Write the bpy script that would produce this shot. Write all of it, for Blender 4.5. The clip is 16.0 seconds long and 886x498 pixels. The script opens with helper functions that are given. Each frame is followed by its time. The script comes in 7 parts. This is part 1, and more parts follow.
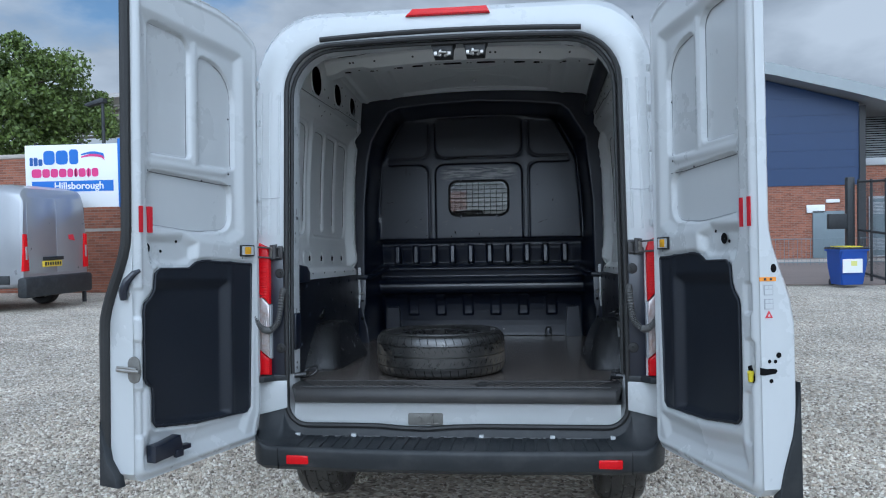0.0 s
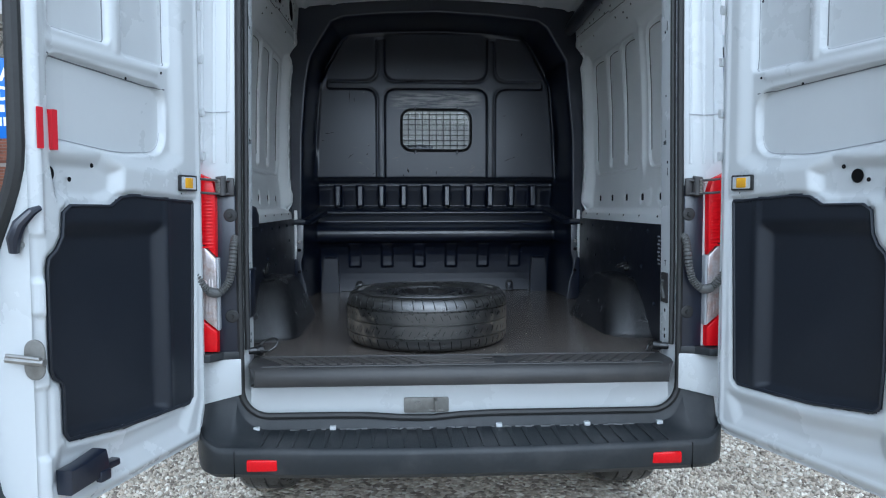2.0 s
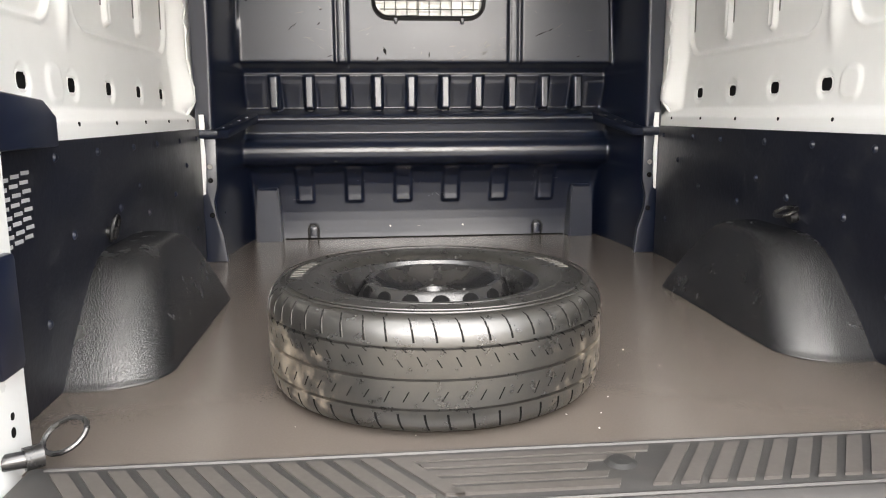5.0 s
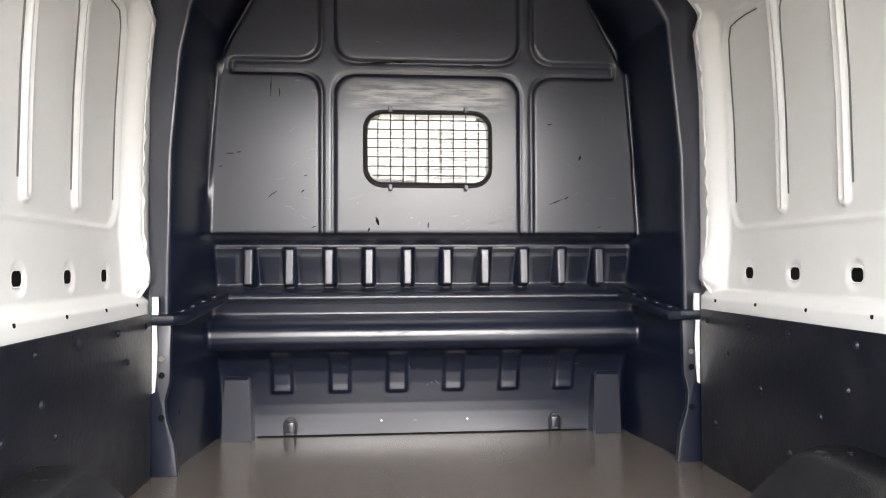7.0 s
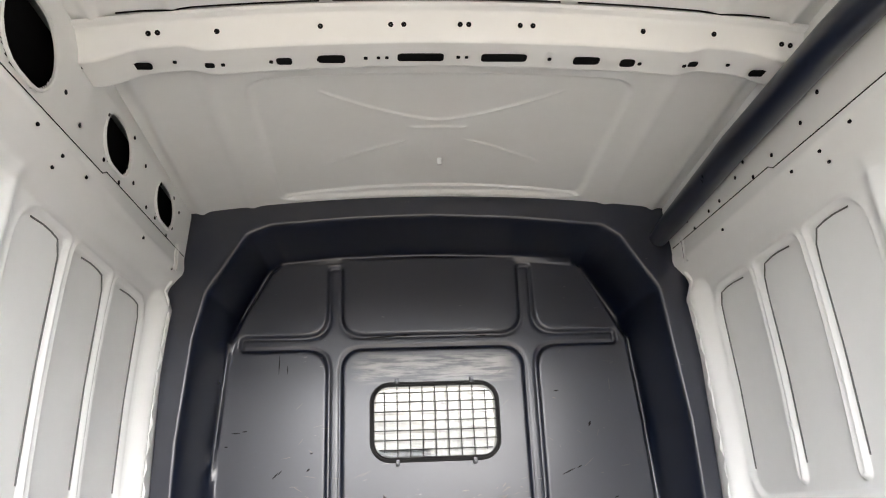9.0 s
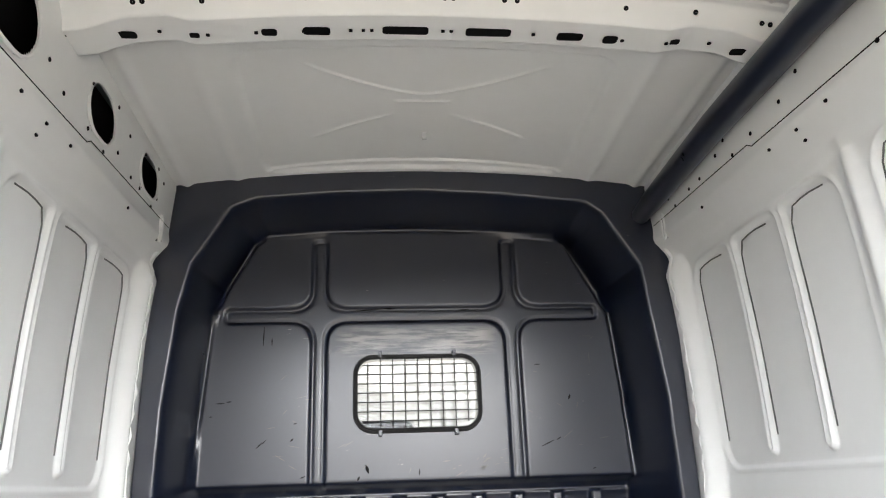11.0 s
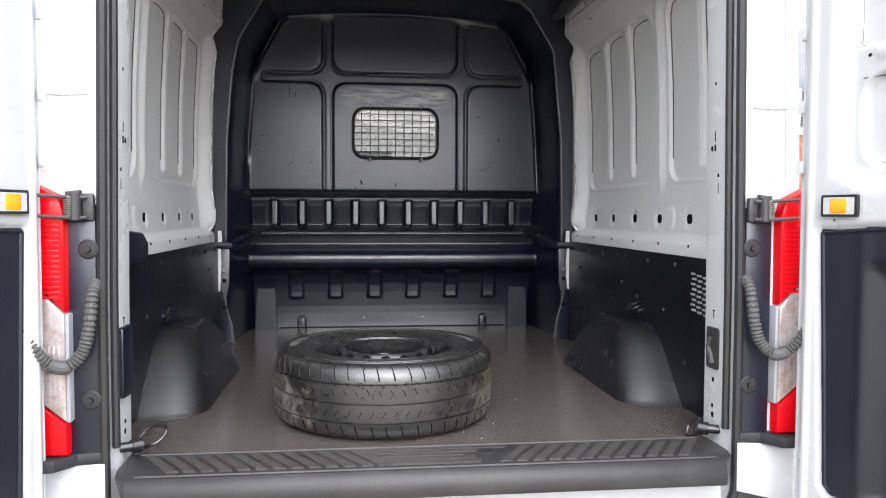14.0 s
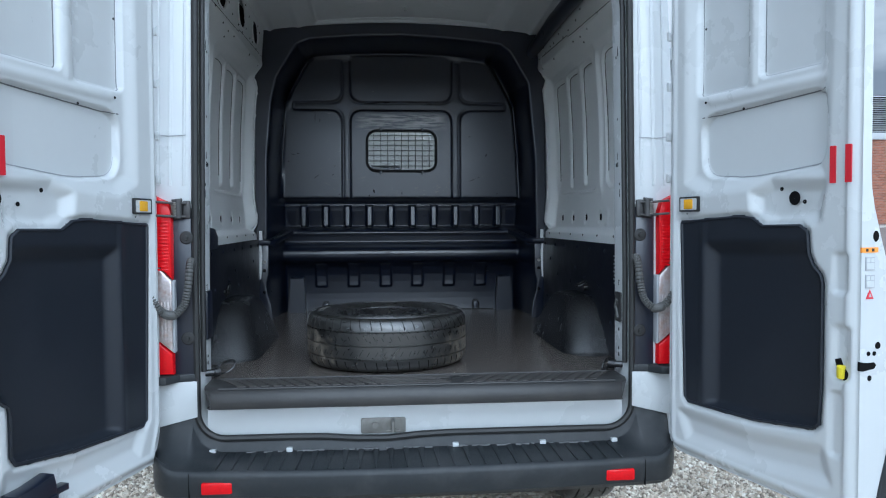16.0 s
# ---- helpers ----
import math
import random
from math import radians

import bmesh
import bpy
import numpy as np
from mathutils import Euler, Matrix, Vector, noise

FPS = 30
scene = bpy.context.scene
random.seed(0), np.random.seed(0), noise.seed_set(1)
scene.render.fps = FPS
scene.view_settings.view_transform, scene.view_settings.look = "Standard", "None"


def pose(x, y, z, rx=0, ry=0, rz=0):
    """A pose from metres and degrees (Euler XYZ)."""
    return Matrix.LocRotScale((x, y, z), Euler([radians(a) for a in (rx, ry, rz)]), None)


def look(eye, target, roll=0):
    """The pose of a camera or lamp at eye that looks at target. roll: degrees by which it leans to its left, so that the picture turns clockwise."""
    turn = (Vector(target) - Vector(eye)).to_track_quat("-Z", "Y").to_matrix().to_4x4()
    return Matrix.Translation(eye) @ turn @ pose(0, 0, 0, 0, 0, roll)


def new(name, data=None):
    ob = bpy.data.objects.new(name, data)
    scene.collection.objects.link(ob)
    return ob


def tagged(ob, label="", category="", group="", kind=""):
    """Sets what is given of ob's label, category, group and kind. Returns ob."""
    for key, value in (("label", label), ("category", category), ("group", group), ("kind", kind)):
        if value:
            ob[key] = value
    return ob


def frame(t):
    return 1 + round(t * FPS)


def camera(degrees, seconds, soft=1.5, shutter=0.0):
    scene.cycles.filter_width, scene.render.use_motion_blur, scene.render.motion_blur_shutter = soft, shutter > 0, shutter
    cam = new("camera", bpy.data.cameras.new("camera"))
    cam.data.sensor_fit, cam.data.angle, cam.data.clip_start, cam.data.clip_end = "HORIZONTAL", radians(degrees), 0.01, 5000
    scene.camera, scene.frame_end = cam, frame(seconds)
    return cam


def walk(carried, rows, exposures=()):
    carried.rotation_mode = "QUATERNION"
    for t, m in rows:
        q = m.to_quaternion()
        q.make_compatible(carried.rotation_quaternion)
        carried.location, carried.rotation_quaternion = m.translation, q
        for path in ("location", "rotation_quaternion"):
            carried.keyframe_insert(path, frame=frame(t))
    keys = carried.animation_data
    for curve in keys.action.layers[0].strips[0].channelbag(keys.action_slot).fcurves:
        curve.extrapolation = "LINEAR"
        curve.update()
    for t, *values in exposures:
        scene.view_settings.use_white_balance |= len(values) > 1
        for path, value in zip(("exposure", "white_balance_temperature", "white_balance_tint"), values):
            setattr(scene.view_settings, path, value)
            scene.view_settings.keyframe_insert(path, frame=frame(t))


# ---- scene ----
cam = camera(62.0, 16.0, soft=1.1)
PATH = [
    (0, (0.356, -3.446, 1.3), (0.129, -1.459, 1.328), -0.9),
    (0.5, (0.186, -3.318, 1.283), (0.084, -1.32, 1.294), -0.9),
    (1, (0.046, -3.112, 1.301), (0.038, -1.112, 1.285), -0.7),
    (1.5, (-0.15, -2.918, 1.296), (-0.087, -0.919, 1.238), -0.4),
    (2, (-0.222, -2.659, 1.28), (-0.111, -0.666, 1.161), -0.1),
    (2.5, (-0.197, -2.319, 1.285), (-0.054, -0.334, 1.087), 0.1),
    (3, (-0.247, -2.012, 1.265), (-0.085, -0.038, 0.984), 0.2),
    (3.2, (-0.261, -1.896, 1.275), (-0.093, 0.073, 0.965), 0.2),
    (5.3, (-0.237, -0.889, 1.244), (-0.043, 1.069, 0.886), -0.6),
    (5.5, (-0.241, -0.828, 1.254), (-0.03, 1.132, 0.915), -0.9),
    (6, (-0.215, -0.686, 1.276), (-0.001, 1.287, 1.027), -0.6),
    (6.5, (-0.193, -0.58, 1.305), (0.008, 1.406, 1.172), -0.2),
    (7, (-0.181, -0.52, 1.344), (-0.003, 1.472, 1.388), -0.2),
    (7.5, (-0.171, -0.511, 1.392), (-0.021, 1.472, 1.607), -1.0),
    (8, (-0.162, -0.521, 1.427), (-0.024, 1.44, 1.795), -1.6),
    (8.5, (-0.156, -0.545, 1.452), (-0.018, 1.379, 1.98), -2.1),
    (8.7, (-0.153, -0.552, 1.454), (-0.013, 1.355, 2.041), -2.3),
    (9.75, (-0.142, -0.567, 1.446), (0.013, 1.265, 2.233), -2.2),
    (10.8, (-0.13, -0.579, 1.434), (0.038, 1.3, 2.098), -2.1),
    (11, (-0.139, -0.578, 1.429), (0.037, 1.316, 2.046), -2.0),
    (11.5, (-0.143, -0.606, 1.444), (0.032, 1.348, 1.831), -1.1),
    (12, (-0.173, -0.708, 1.393), (0.028, 1.278, 1.516), -0.2),
    (12.5, (-0.172, -0.921, 1.352), (0.041, 1.068, 1.32), -0.2),
    (13, (-0.121, -1.212, 1.324), (0.096, 0.774, 1.229), -0.0),
    (13.5, (-0.154, -1.528, 1.325), (0.079, 0.456, 1.225), 0.2),
    (14, (-0.194, -1.83, 1.329), (0.033, 0.155, 1.237), 0.2),
    (14.5, (-0.15, -2.112, 1.312), (0.071, -0.127, 1.228), 0.1),
    (15, (-0.157, -2.35, 1.308), (0.054, -0.363, 1.231), -0.2),
    (15.5, (-0.186, -2.56, 1.308), (0.008, -0.571, 1.233), -0.3),
    (16, (-0.141, -2.698, 1.295), (0.028, -0.707, 1.223), -0.3),
]
# the van stands nose down by a little; its own axes are level with its floor
VAN = pose(0, 0, 0.13, -2.3, 0, 0)
walk(cam, [(t, VAN @ look(eye, target, roll)) for t, eye, target, roll in PATH],
     [(0.0, -0.86, 5200, 5), (2.0, -0.42, 5200, 4), (3.2, 0.16, 5700, 8), (5.4, 1.62, 7100, 12), (6.3, 1.76, 7000, 13), (7.2, 1.82, 6800, 12), (8.5, 1.82, 6650, 12), (11.0, 1.66, 6450, 10), (12.0, 1.52, 6700, 11), (13.0, 1.33, 6700, 13), (13.7, 0.92, 6500, 13), (14.5, 0.22, 5900, 11), (15.2, -0.14, 5250, 6), (16.0, -0.42, 5200, 3)])

# ---------------------------------------------------------------- light and sky
def nodes_of(tree):
    tree.nodes.clear()
    return tree.nodes, tree.links


world = bpy.data.worlds.new("sky")
scene.world = world
world.use_nodes = True
nt, lk = nodes_of(world.node_tree)
sky = nt.new("ShaderNodeTexSky")
sky.sky_type, sky.sun_disc = "NISHITA", False
sky.sun_elevation, sky.sun_rotation = radians(26), radians(173)
bg_sky = nt.new("ShaderNodeBackground")
bg_sky.inputs[1].default_value = 0.15
lk.new(sky.outputs[0], bg_sky.inputs[0])
co = nt.new("ShaderNodeTexCoord")
mp = nt.new("ShaderNodeMapping")
mp.inputs["Scale"].default_value = (1.0, 1.0, 2.2)
mp.inputs["Location"].default_value = (1.1, 1.9, 0.3)
lk.new(co.outputs["Generated"], mp.inputs[0])
n1 = nt.new("ShaderNodeTexNoise")
n1.inputs["Scale"].default_value, n1.inputs["Detail"].default_value, n1.inputs["Roughness"].default_value = 2.1, 9.0, 0.52
lk.new(mp.outputs[0], n1.inputs[0])
cover = nt.new("ShaderNodeValToRGB")
cover.color_ramp.elements[0].position, cover.color_ramp.elements[1].position = 0.33, 0.43
lk.new(n1.outputs[0], cover.inputs[0])
n2 = nt.new("ShaderNodeTexNoise")
n2.inputs["Scale"].default_value, n2.inputs["Detail"].default_value = 2.6, 8.0
lk.new(mp.outputs[0], n2.inputs[0])
shade = nt.new("ShaderNodeValToRGB")
shade.color_ramp.elements[0].position, shade.color_ramp.elements[1].position = 0.38, 0.60
shade.color_ramp.elements[0].color, shade.color_ramp.elements[1].color = (0.50, 0.545, 0.61, 1), (1.45, 1.45, 1.46, 1)
lk.new(n2.outputs[0], shade.inputs[0])
bg_cloud = nt.new("ShaderNodeBackground")
bg_cloud.inputs[1].default_value = 1.0
lk.new(shade.outputs[0], bg_cloud.inputs[0])
# the veil of cloud glows round the hidden sun
SUN_FROM = Vector((0.10, -0.88, 0.43)).normalized()
near_sun = nt.new("ShaderNodeVectorMath")
near_sun.operation = "DOT_PRODUCT"
near_sun.inputs[1].default_value = SUN_FROM
lk.new(co.outputs["Generated"], near_sun.inputs[0])
glow = nt.new("ShaderNodeMapRange")
glow.interpolation_type = "SMOOTHERSTEP"
glow.inputs[1].default_value, glow.inputs[2].default_value, glow.inputs[3].default_value, glow.inputs[4].default_value = 0.0, 1.0, 0.74, 3.6
lk.new(near_sun.outputs["Value"], glow.inputs[0])
lk.new(glow.outputs[0], bg_cloud.inputs[1])
blend = nt.new("ShaderNodeMixShader")
lk.new(cover.outputs[0], blend.inputs[0])
lk.new(bg_sky.outputs[0], blend.inputs[1])
lk.new(bg_cloud.outputs[0], blend.inputs[2])
out = nt.new("ShaderNodeOutputWorld")
lk.new(blend.outputs[0], out.inputs[0])

sun_data = bpy.data.lights.new("sun", "SUN")
sun_data.energy, sun_data.angle, sun_data.color = 0.8, radians(35), (1.0, 0.97, 0.92)
sun = new("sun", sun_data)
sun.matrix_world = look(SUN_FROM * 20, (0, 0, 0))


# ---------------------------------------------------------------- materials
def material(name, color, rough=0.5, metal=0.0, grain=0.12, grain_scale=60, bump=0.0, bump_scale=200, stain=0.0, stain_scale=3.0,
             stain_color=None, coat=0.0, spec=0.5, island=0.0, bump_depth=0.004, single=False, vary=0.08, ior=1.5):
    """A surface with variation at two scales: fine grain and large stains, and a fine relief."""
    m = bpy.data.materials.new(name)
    m.use_nodes = True
    n, l = nodes_of(m.node_tree)
    o = n.new("ShaderNodeOutputMaterial")
    b = n.new("ShaderNodeBsdfPrincipled")
    l.new(b.outputs[0], o.inputs[0])
    b.inputs["Roughness"].default_value, b.inputs["Metallic"].default_value = rough, metal
    b.inputs["Coat Weight"].default_value, b.inputs["Coat Roughness"].default_value = coat, 0.08
    b.inputs["Specular IOR Level"].default_value, b.inputs["IOR"].default_value = spec, ior
    c = n.new("ShaderNodeTexCoord")
    g = n.new("ShaderNodeTexNoise")
    g.inputs["Scale"].default_value, g.inputs["Detail"].default_value = grain_scale, 4.0
    l.new(c.outputs["Object"], g.inputs[0])
    mix = n.new("ShaderNodeMix")
    mix.data_type = "RGBA"
    k = Vector(color)
    mix.inputs[6].default_value, mix.inputs[7].default_value = (*(k * (1 - grain)), 1), (*(k * (1 + grain)), 1)
    l.new(g.outputs[0], mix.inputs[0])
    last = mix.outputs[2]
    s = n.new("ShaderNodeTexNoise")
    s.inputs["Scale"].default_value, s.inputs["Detail"].default_value, s.inputs["Roughness"].default_value = stain_scale, 6.0, 0.62
    l.new(c.outputs["Object"], s.inputs[0])
    if stain > 0:
        r = n.new("ShaderNodeValToRGB")
        r.color_ramp.elements[0].position, r.color_ramp.elements[1].position = 0.46, 0.70
        r.color_ramp.elements[1].color = (stain, stain, stain, 1)
        l.new(s.outputs[0], r.inputs[0])
        m2 = n.new("ShaderNodeMix")
        m2.data_type = "RGBA"
        m2.inputs[7].default_value = (*(stain_color or k * 0.6), 1)
        l.new(r.outputs[0], m2.inputs[0])
        l.new(last, m2.inputs[6])
        last = m2.outputs[2]
    if island > 0:
        gi = n.new("ShaderNodeObjectInfo" if single else "ShaderNodeNewGeometry")
        hs = n.new("ShaderNodeHueSaturation")
        mr = n.new("ShaderNodeMapRange")
        mr.inputs[3].default_value, mr.inputs[4].default_value = 1 - island, 1 + island
        l.new(gi.outputs["Random" if single else "Random Per Island"], mr.inputs[0])
        l.new(mr.outputs[0], hs.inputs["Value"])
        l.new(last, hs.inputs["Color"])
        last = hs.outputs[0]
    l.new(last, b.inputs["Base Color"])
    rr = n.new("ShaderNodeMapRange")
    rr.inputs[3].default_value, rr.inputs[4].default_value = max(0.02, rough - vary), min(1, rough + vary)
    l.new(s.outputs[0], rr.inputs[0])
    l.new(rr.outputs[0], b.inputs["Roughness"])
    if bump > 0:
        h = n.new("ShaderNodeTexNoise")
        h.inputs["Scale"].default_value, h.inputs["Detail"].default_value = bump_scale, 3.0
        l.new(c.outputs["Object"], h.inputs[0])
        bp = n.new("ShaderNodeBump")
        bp.inputs["Strength"].default_value, bp.inputs["Distance"].default_value = bump, bump_depth
        l.new(h.outputs[0], bp.inputs["Height"])
        l.new(bp.outputs[0], b.inputs["Normal"])
    return m


def glassy(name, color, rough=0.03, alpha=1.0):
    m = bpy.data.materials.new(name)
    m.use_nodes = True
    n, l = nodes_of(m.node_tree)
    o = n.new("ShaderNodeOutputMaterial")
    a = n.new("ShaderNodeBsdfGlossy")
    a.inputs["Roughness"].default_value = rough
    t = n.new("ShaderNodeBsdfTransparent")
    t.inputs[0].default_value = (*color, 1)
    f = n.new("ShaderNodeFresnel")
    f.inputs[0].default_value = 1.5
    x = n.new("ShaderNodeMixShader")
    l.new(f.outputs[0], x.inputs[0])
    l.new(t.outputs[0], x.inputs[1])
    l.new(a.outputs[0], x.inputs[2])
    l.new(x.outputs[0], o.inputs[0])
    return m


# one white paint: darkened outside, lightened inside to stand in for the light
WHITE = material("white_paint_dimmed", (0.545, 0.562, 0.568), 0.28, grain=0.015, grain_scale=30, stain=0.06, stain_scale=2.2, stain_color=(0.56, 0.56, 0.545), coat=0.4)
WHITE_LIT = material("white_paint_lightened", (0.765, 0.772, 0.760), 0.32, grain=0.02, grain_scale=25, stain=0.14, stain_scale=6.0, stain_color=(0.70, 0.695, 0.67), bump=0.04, bump_scale=300)
PLASTIC = material("black_moulded_plastic", (0.0034, 0.0066, 0.0185), 0.31, grain=0.2, grain_scale=120, stain=0.2, stain_scale=5.0, stain_color=(0.006, 0.0085, 0.016), bump=0.05, bump_scale=700, bump_depth=0.001, spec=0.78, ior=1.55)
BUMPER = material("grey_black_bumper_plastic", (0.0155, 0.0185, 0.0215), 0.5, grain=0.2, grain_scale=90, stain=0.6, stain_scale=7.0, stain_color=(0.05, 0.05, 0.052), bump=0.2, bump_scale=600)
LINING = material("black_lining_board", (0.0058, 0.0070, 0.0125), 0.38, grain=0.25, grain_scale=50, stain=0.8, stain_scale=11.0, stain_color=(0.017, 0.018, 0.022), bump=0.25, bump_scale=60, bump_depth=0.003, spec=0.5, vary=0.14)
TRIMM = material("blue_black_door_trim", (0.0105, 0.0135, 0.0205), 0.45, grain=0.2, grain_scale=70, stain=0.4, stain_scale=5.0, stain_color=(0.016, 0.019, 0.027), bump=0.1, bump_scale=500, bump_depth=0.001)
ARCH = material("black_grained_arch_moulding", (0.0068, 0.0072, 0.0088), 0.25, grain=0.3, grain_scale=140, bump=0.7, bump_depth=0.0036, bump_scale=260, stain=0.25, stain_scale=9.0, stain_color=(0.040, 0.039, 0.038), spec=1.0, vary=0.10, ior=1.6)
FLOOR = material("dark_vinyl_floor", (0.106, 0.091, 0.080), 0.24, grain=0.12, grain_scale=240, stain=0.2, stain_scale=0.7, stain_color=(0.119, 0.102, 0.089), spec=1.0, vary=0.015, ior=1.6)
MAT = material("grey_sill_plastic", (0.031, 0.030, 0.030), 0.45, grain=0.1, grain_scale=200, stain=0.5, stain_scale=9.0, stain_color=(0.06, 0.056, 0.052), bump=0.1, bump_scale=500)
TREADWEAR = material("worn_tread_plastic", (0.066, 0.060, 0.056), 0.5, grain=0.2, grain_scale=120, stain=0.6, stain_scale=14.0, stain_color=(0.055, 0.05, 0.048))
RUBBER = material("black_rubber", (0.02, 0.02, 0.02), 0.55, grain=0.2, grain_scale=90, bump=0.1, bump_scale=300)
TYRE = material("worn_tyre_rubber", (0.0165, 0.0160, 0.0152), 0.28, grain=0.3, grain_scale=70, stain=0.5, stain_scale=40.0, stain_color=(0.036, 0.032, 0.027), bump=0.12, bump_scale=420, spec=1.0, ior=1.6, vary=0.03)
RIM = material("black_painted_steel", (0.0080, 0.0080, 0.0090), 0.27, grain=0.2, grain_scale=60, stain=0.4, stain_scale=14.0, stain_color=(0.024, 0.021, 0.018), spec=1.0)
STEEL = material("dull_steel", (0.42, 0.41, 0.39), 0.35, metal=0.9, grain=0.15, grain_scale=80, stain=0.5, stain_scale=20.0, stain_color=(0.2, 0.17, 0.14))
GREYM = material("grey_zinc", (0.22, 0.215, 0.20), 0.45, metal=0.4, grain=0.15, grain_scale=90, stain=0.5, stain_scale=25.0, stain_color=(0.13, 0.11, 0.09))
CONDUIT = material("grey_corrugated_rubber", (0.085, 0.085, 0.082), 0.55, grain=0.2, grain_scale=100)
RED = material("red_lens", (0.60, 0.003, 0.008), 0.2, grain=0.15, grain_scale=120, coat=0.05, spec=0.3)
REDTAPE = material("red_reflective_tape", (0.55, 0.012, 0.025), 0.45, grain=0.06, grain_scale=200)
CLEAR = material("clear_ribbed_lens", (0.50, 0.45, 0.44), 0.14, metal=0.35, grain=0.3, grain_scale=110, stain=0.75, stain_scale=38.0, stain_color=(0.34, 0.19, 0.15), coat=0.8)
AMBER = material("amber_reflector", (0.80, 0.42, 0.02), 0.25, grain=0.1, grain_scale=300, coat=0.6)
# near black: painted shade in holes, gaps and slits, also scuffs and parts
DARK = material("near_black_shade_and_marks", (0.005, 0.005, 0.0055), 0.8, grain=0.1, spec=0.1)
GREYPRINT = material("grey_print", (0.35, 0.36, 0.38), 0.5, grain=0.02)
MARKS = material("faint_sidewall_marks", (0.075, 0.072, 0.067), 0.5, grain=0.2, grain_scale=90)
# pale tone painted as the highlight beside each shoulder sipe
SIPEGLINT = material("sipe_edge_highlight", (0.085, 0.080, 0.074), 0.35, grain=0.3, grain_scale=120)
SCRATCH = material("pale_scratch", (0.22, 0.225, 0.24), 0.5, grain=0.1)
GRITM = material("pale_grit", (0.45, 0.42, 0.38), 0.8, grain=0.3, grain_scale=200, island=0.4)
SCUFFGREY = material("pale_scuff", (0.15, 0.15, 0.155), 0.6, grain=0.3, grain_scale=60)
WALLSHADE = material("wall_pane_shade", (0.11, 0.11, 0.105), 0.6, grain=0.1)
EDGESHADE = material("door_pane_shade", (0.15, 0.155, 0.165), 0.6, grain=0.1)
HINGE = material("dark_grey_hinge_steel", (0.062, 0.060, 0.060), 0.5, metal=0.3, grain=0.25, grain_scale=60)
REDPRINT = material("red_print", (0.6, 0.03, 0.05), 0.5, grain=0.02)
ORANGE = material("orange_sticker", (0.82, 0.30, 0.03), 0.45, grain=0.03)
YELLOW = material("yellow_plastic", (0.72, 0.60, 0.02), 0.4, grain=0.05)
def scuffed(base, name):
    """The black plastic again, with rubbed pale streaks over the window and small scrapes all over."""
    m = base.copy()
    m.name = name
    n, l = m.node_tree.nodes, m.node_tree.links
    b = next(q for q in n if q.type == "BSDF_PRINCIPLED")
    old = b.inputs["Base Color"].links[0].from_socket
    c = n.new("ShaderNodeTexCoord")
    sep = n.new("ShaderNodeSeparateXYZ")
    l.new(c.outputs["Object"], sep.inputs[0])

    def streaks(scale, lo, hi, noise_scale):
        mpn = n.new("ShaderNodeMapping")
        mpn.inputs["Scale"].default_value = scale
        l.new(c.outputs["Object"], mpn.inputs[0])
        t = n.new("ShaderNodeTexNoise")
        t.inputs["Scale"].default_value, t.inputs["Detail"].default_value, t.inputs["Roughness"].default_value = noise_scale, 5.0, 0.65
        l.new(mpn.outputs[0], t.inputs[0])
        r = n.new("ShaderNodeMapRange")
        r.inputs[1].default_value, r.inputs[2].default_value = lo, hi
        l.new(t.outputs[0], r.inputs[0])
        return r.outputs[0]

    def window(socket, mid, half, soft):
        a = n.new("ShaderNodeMath")
        a.operation = "SUBTRACT"
        a.inputs[1].default_value = mid
        l.new(socket, a.inputs[0])
        d = n.new("ShaderNodeMath")
        d.operation = "ABSOLUTE"
        l.new(a.outputs[0], d.inputs[0])
        r = n.new("ShaderNodeMapRange")
        r.inputs[1].default_value, r.inputs[2].default_value, r.inputs[3].default_value, r.inputs[4].default_value = half, half + soft, 1.0, 0.0
        l.new(d.outputs[0], r.inputs[0])
        return r.outputs[0]

    def times(p, q):
        k = n.new("ShaderNodeMath")
        k.operation = "MULTIPLY"
        l.new(p, k.inputs[0])
        l.new(q, k.inputs[1])
        return k.outputs[0]

    rub = times(streaks((6.0, 1.0, 60.0), 0.42, 0.58, 1.0), times(window(sep.outputs[0], 0.0, 0.24, 0.06), window(sep.outputs[2], 1.945, 0.03, 0.03)))
    scrape = streaks((7.0, 5.0, 30.0), 0.70, 0.73, 1.6)
    spot = streaks((14.0, 14.0, 9.0), 0.69, 0.72, 1.3)
    for fac, col, amount in ((rub, (0.30, 0.285, 0.265), 0.9), (scrape, (0.16, 0.15, 0.14), 0.8), (spot, (0.006, 0.006, 0.006), 0.9)):
        w = n.new("ShaderNodeMath")
        w.operation = "MULTIPLY"
        w.inputs[1].default_value = amount
        l.new(fac, w.inputs[0])
        mx = n.new("ShaderNodeMix")
        mx.data_type = "RGBA"
        mx.inputs[7].default_value = (*col, 1)
        l.new(w.outputs[0], mx.inputs[0])
        l.new(old, mx.inputs[6])
        old = mx.outputs[2]
    l.new(old, b.inputs["Base Color"])
    return m


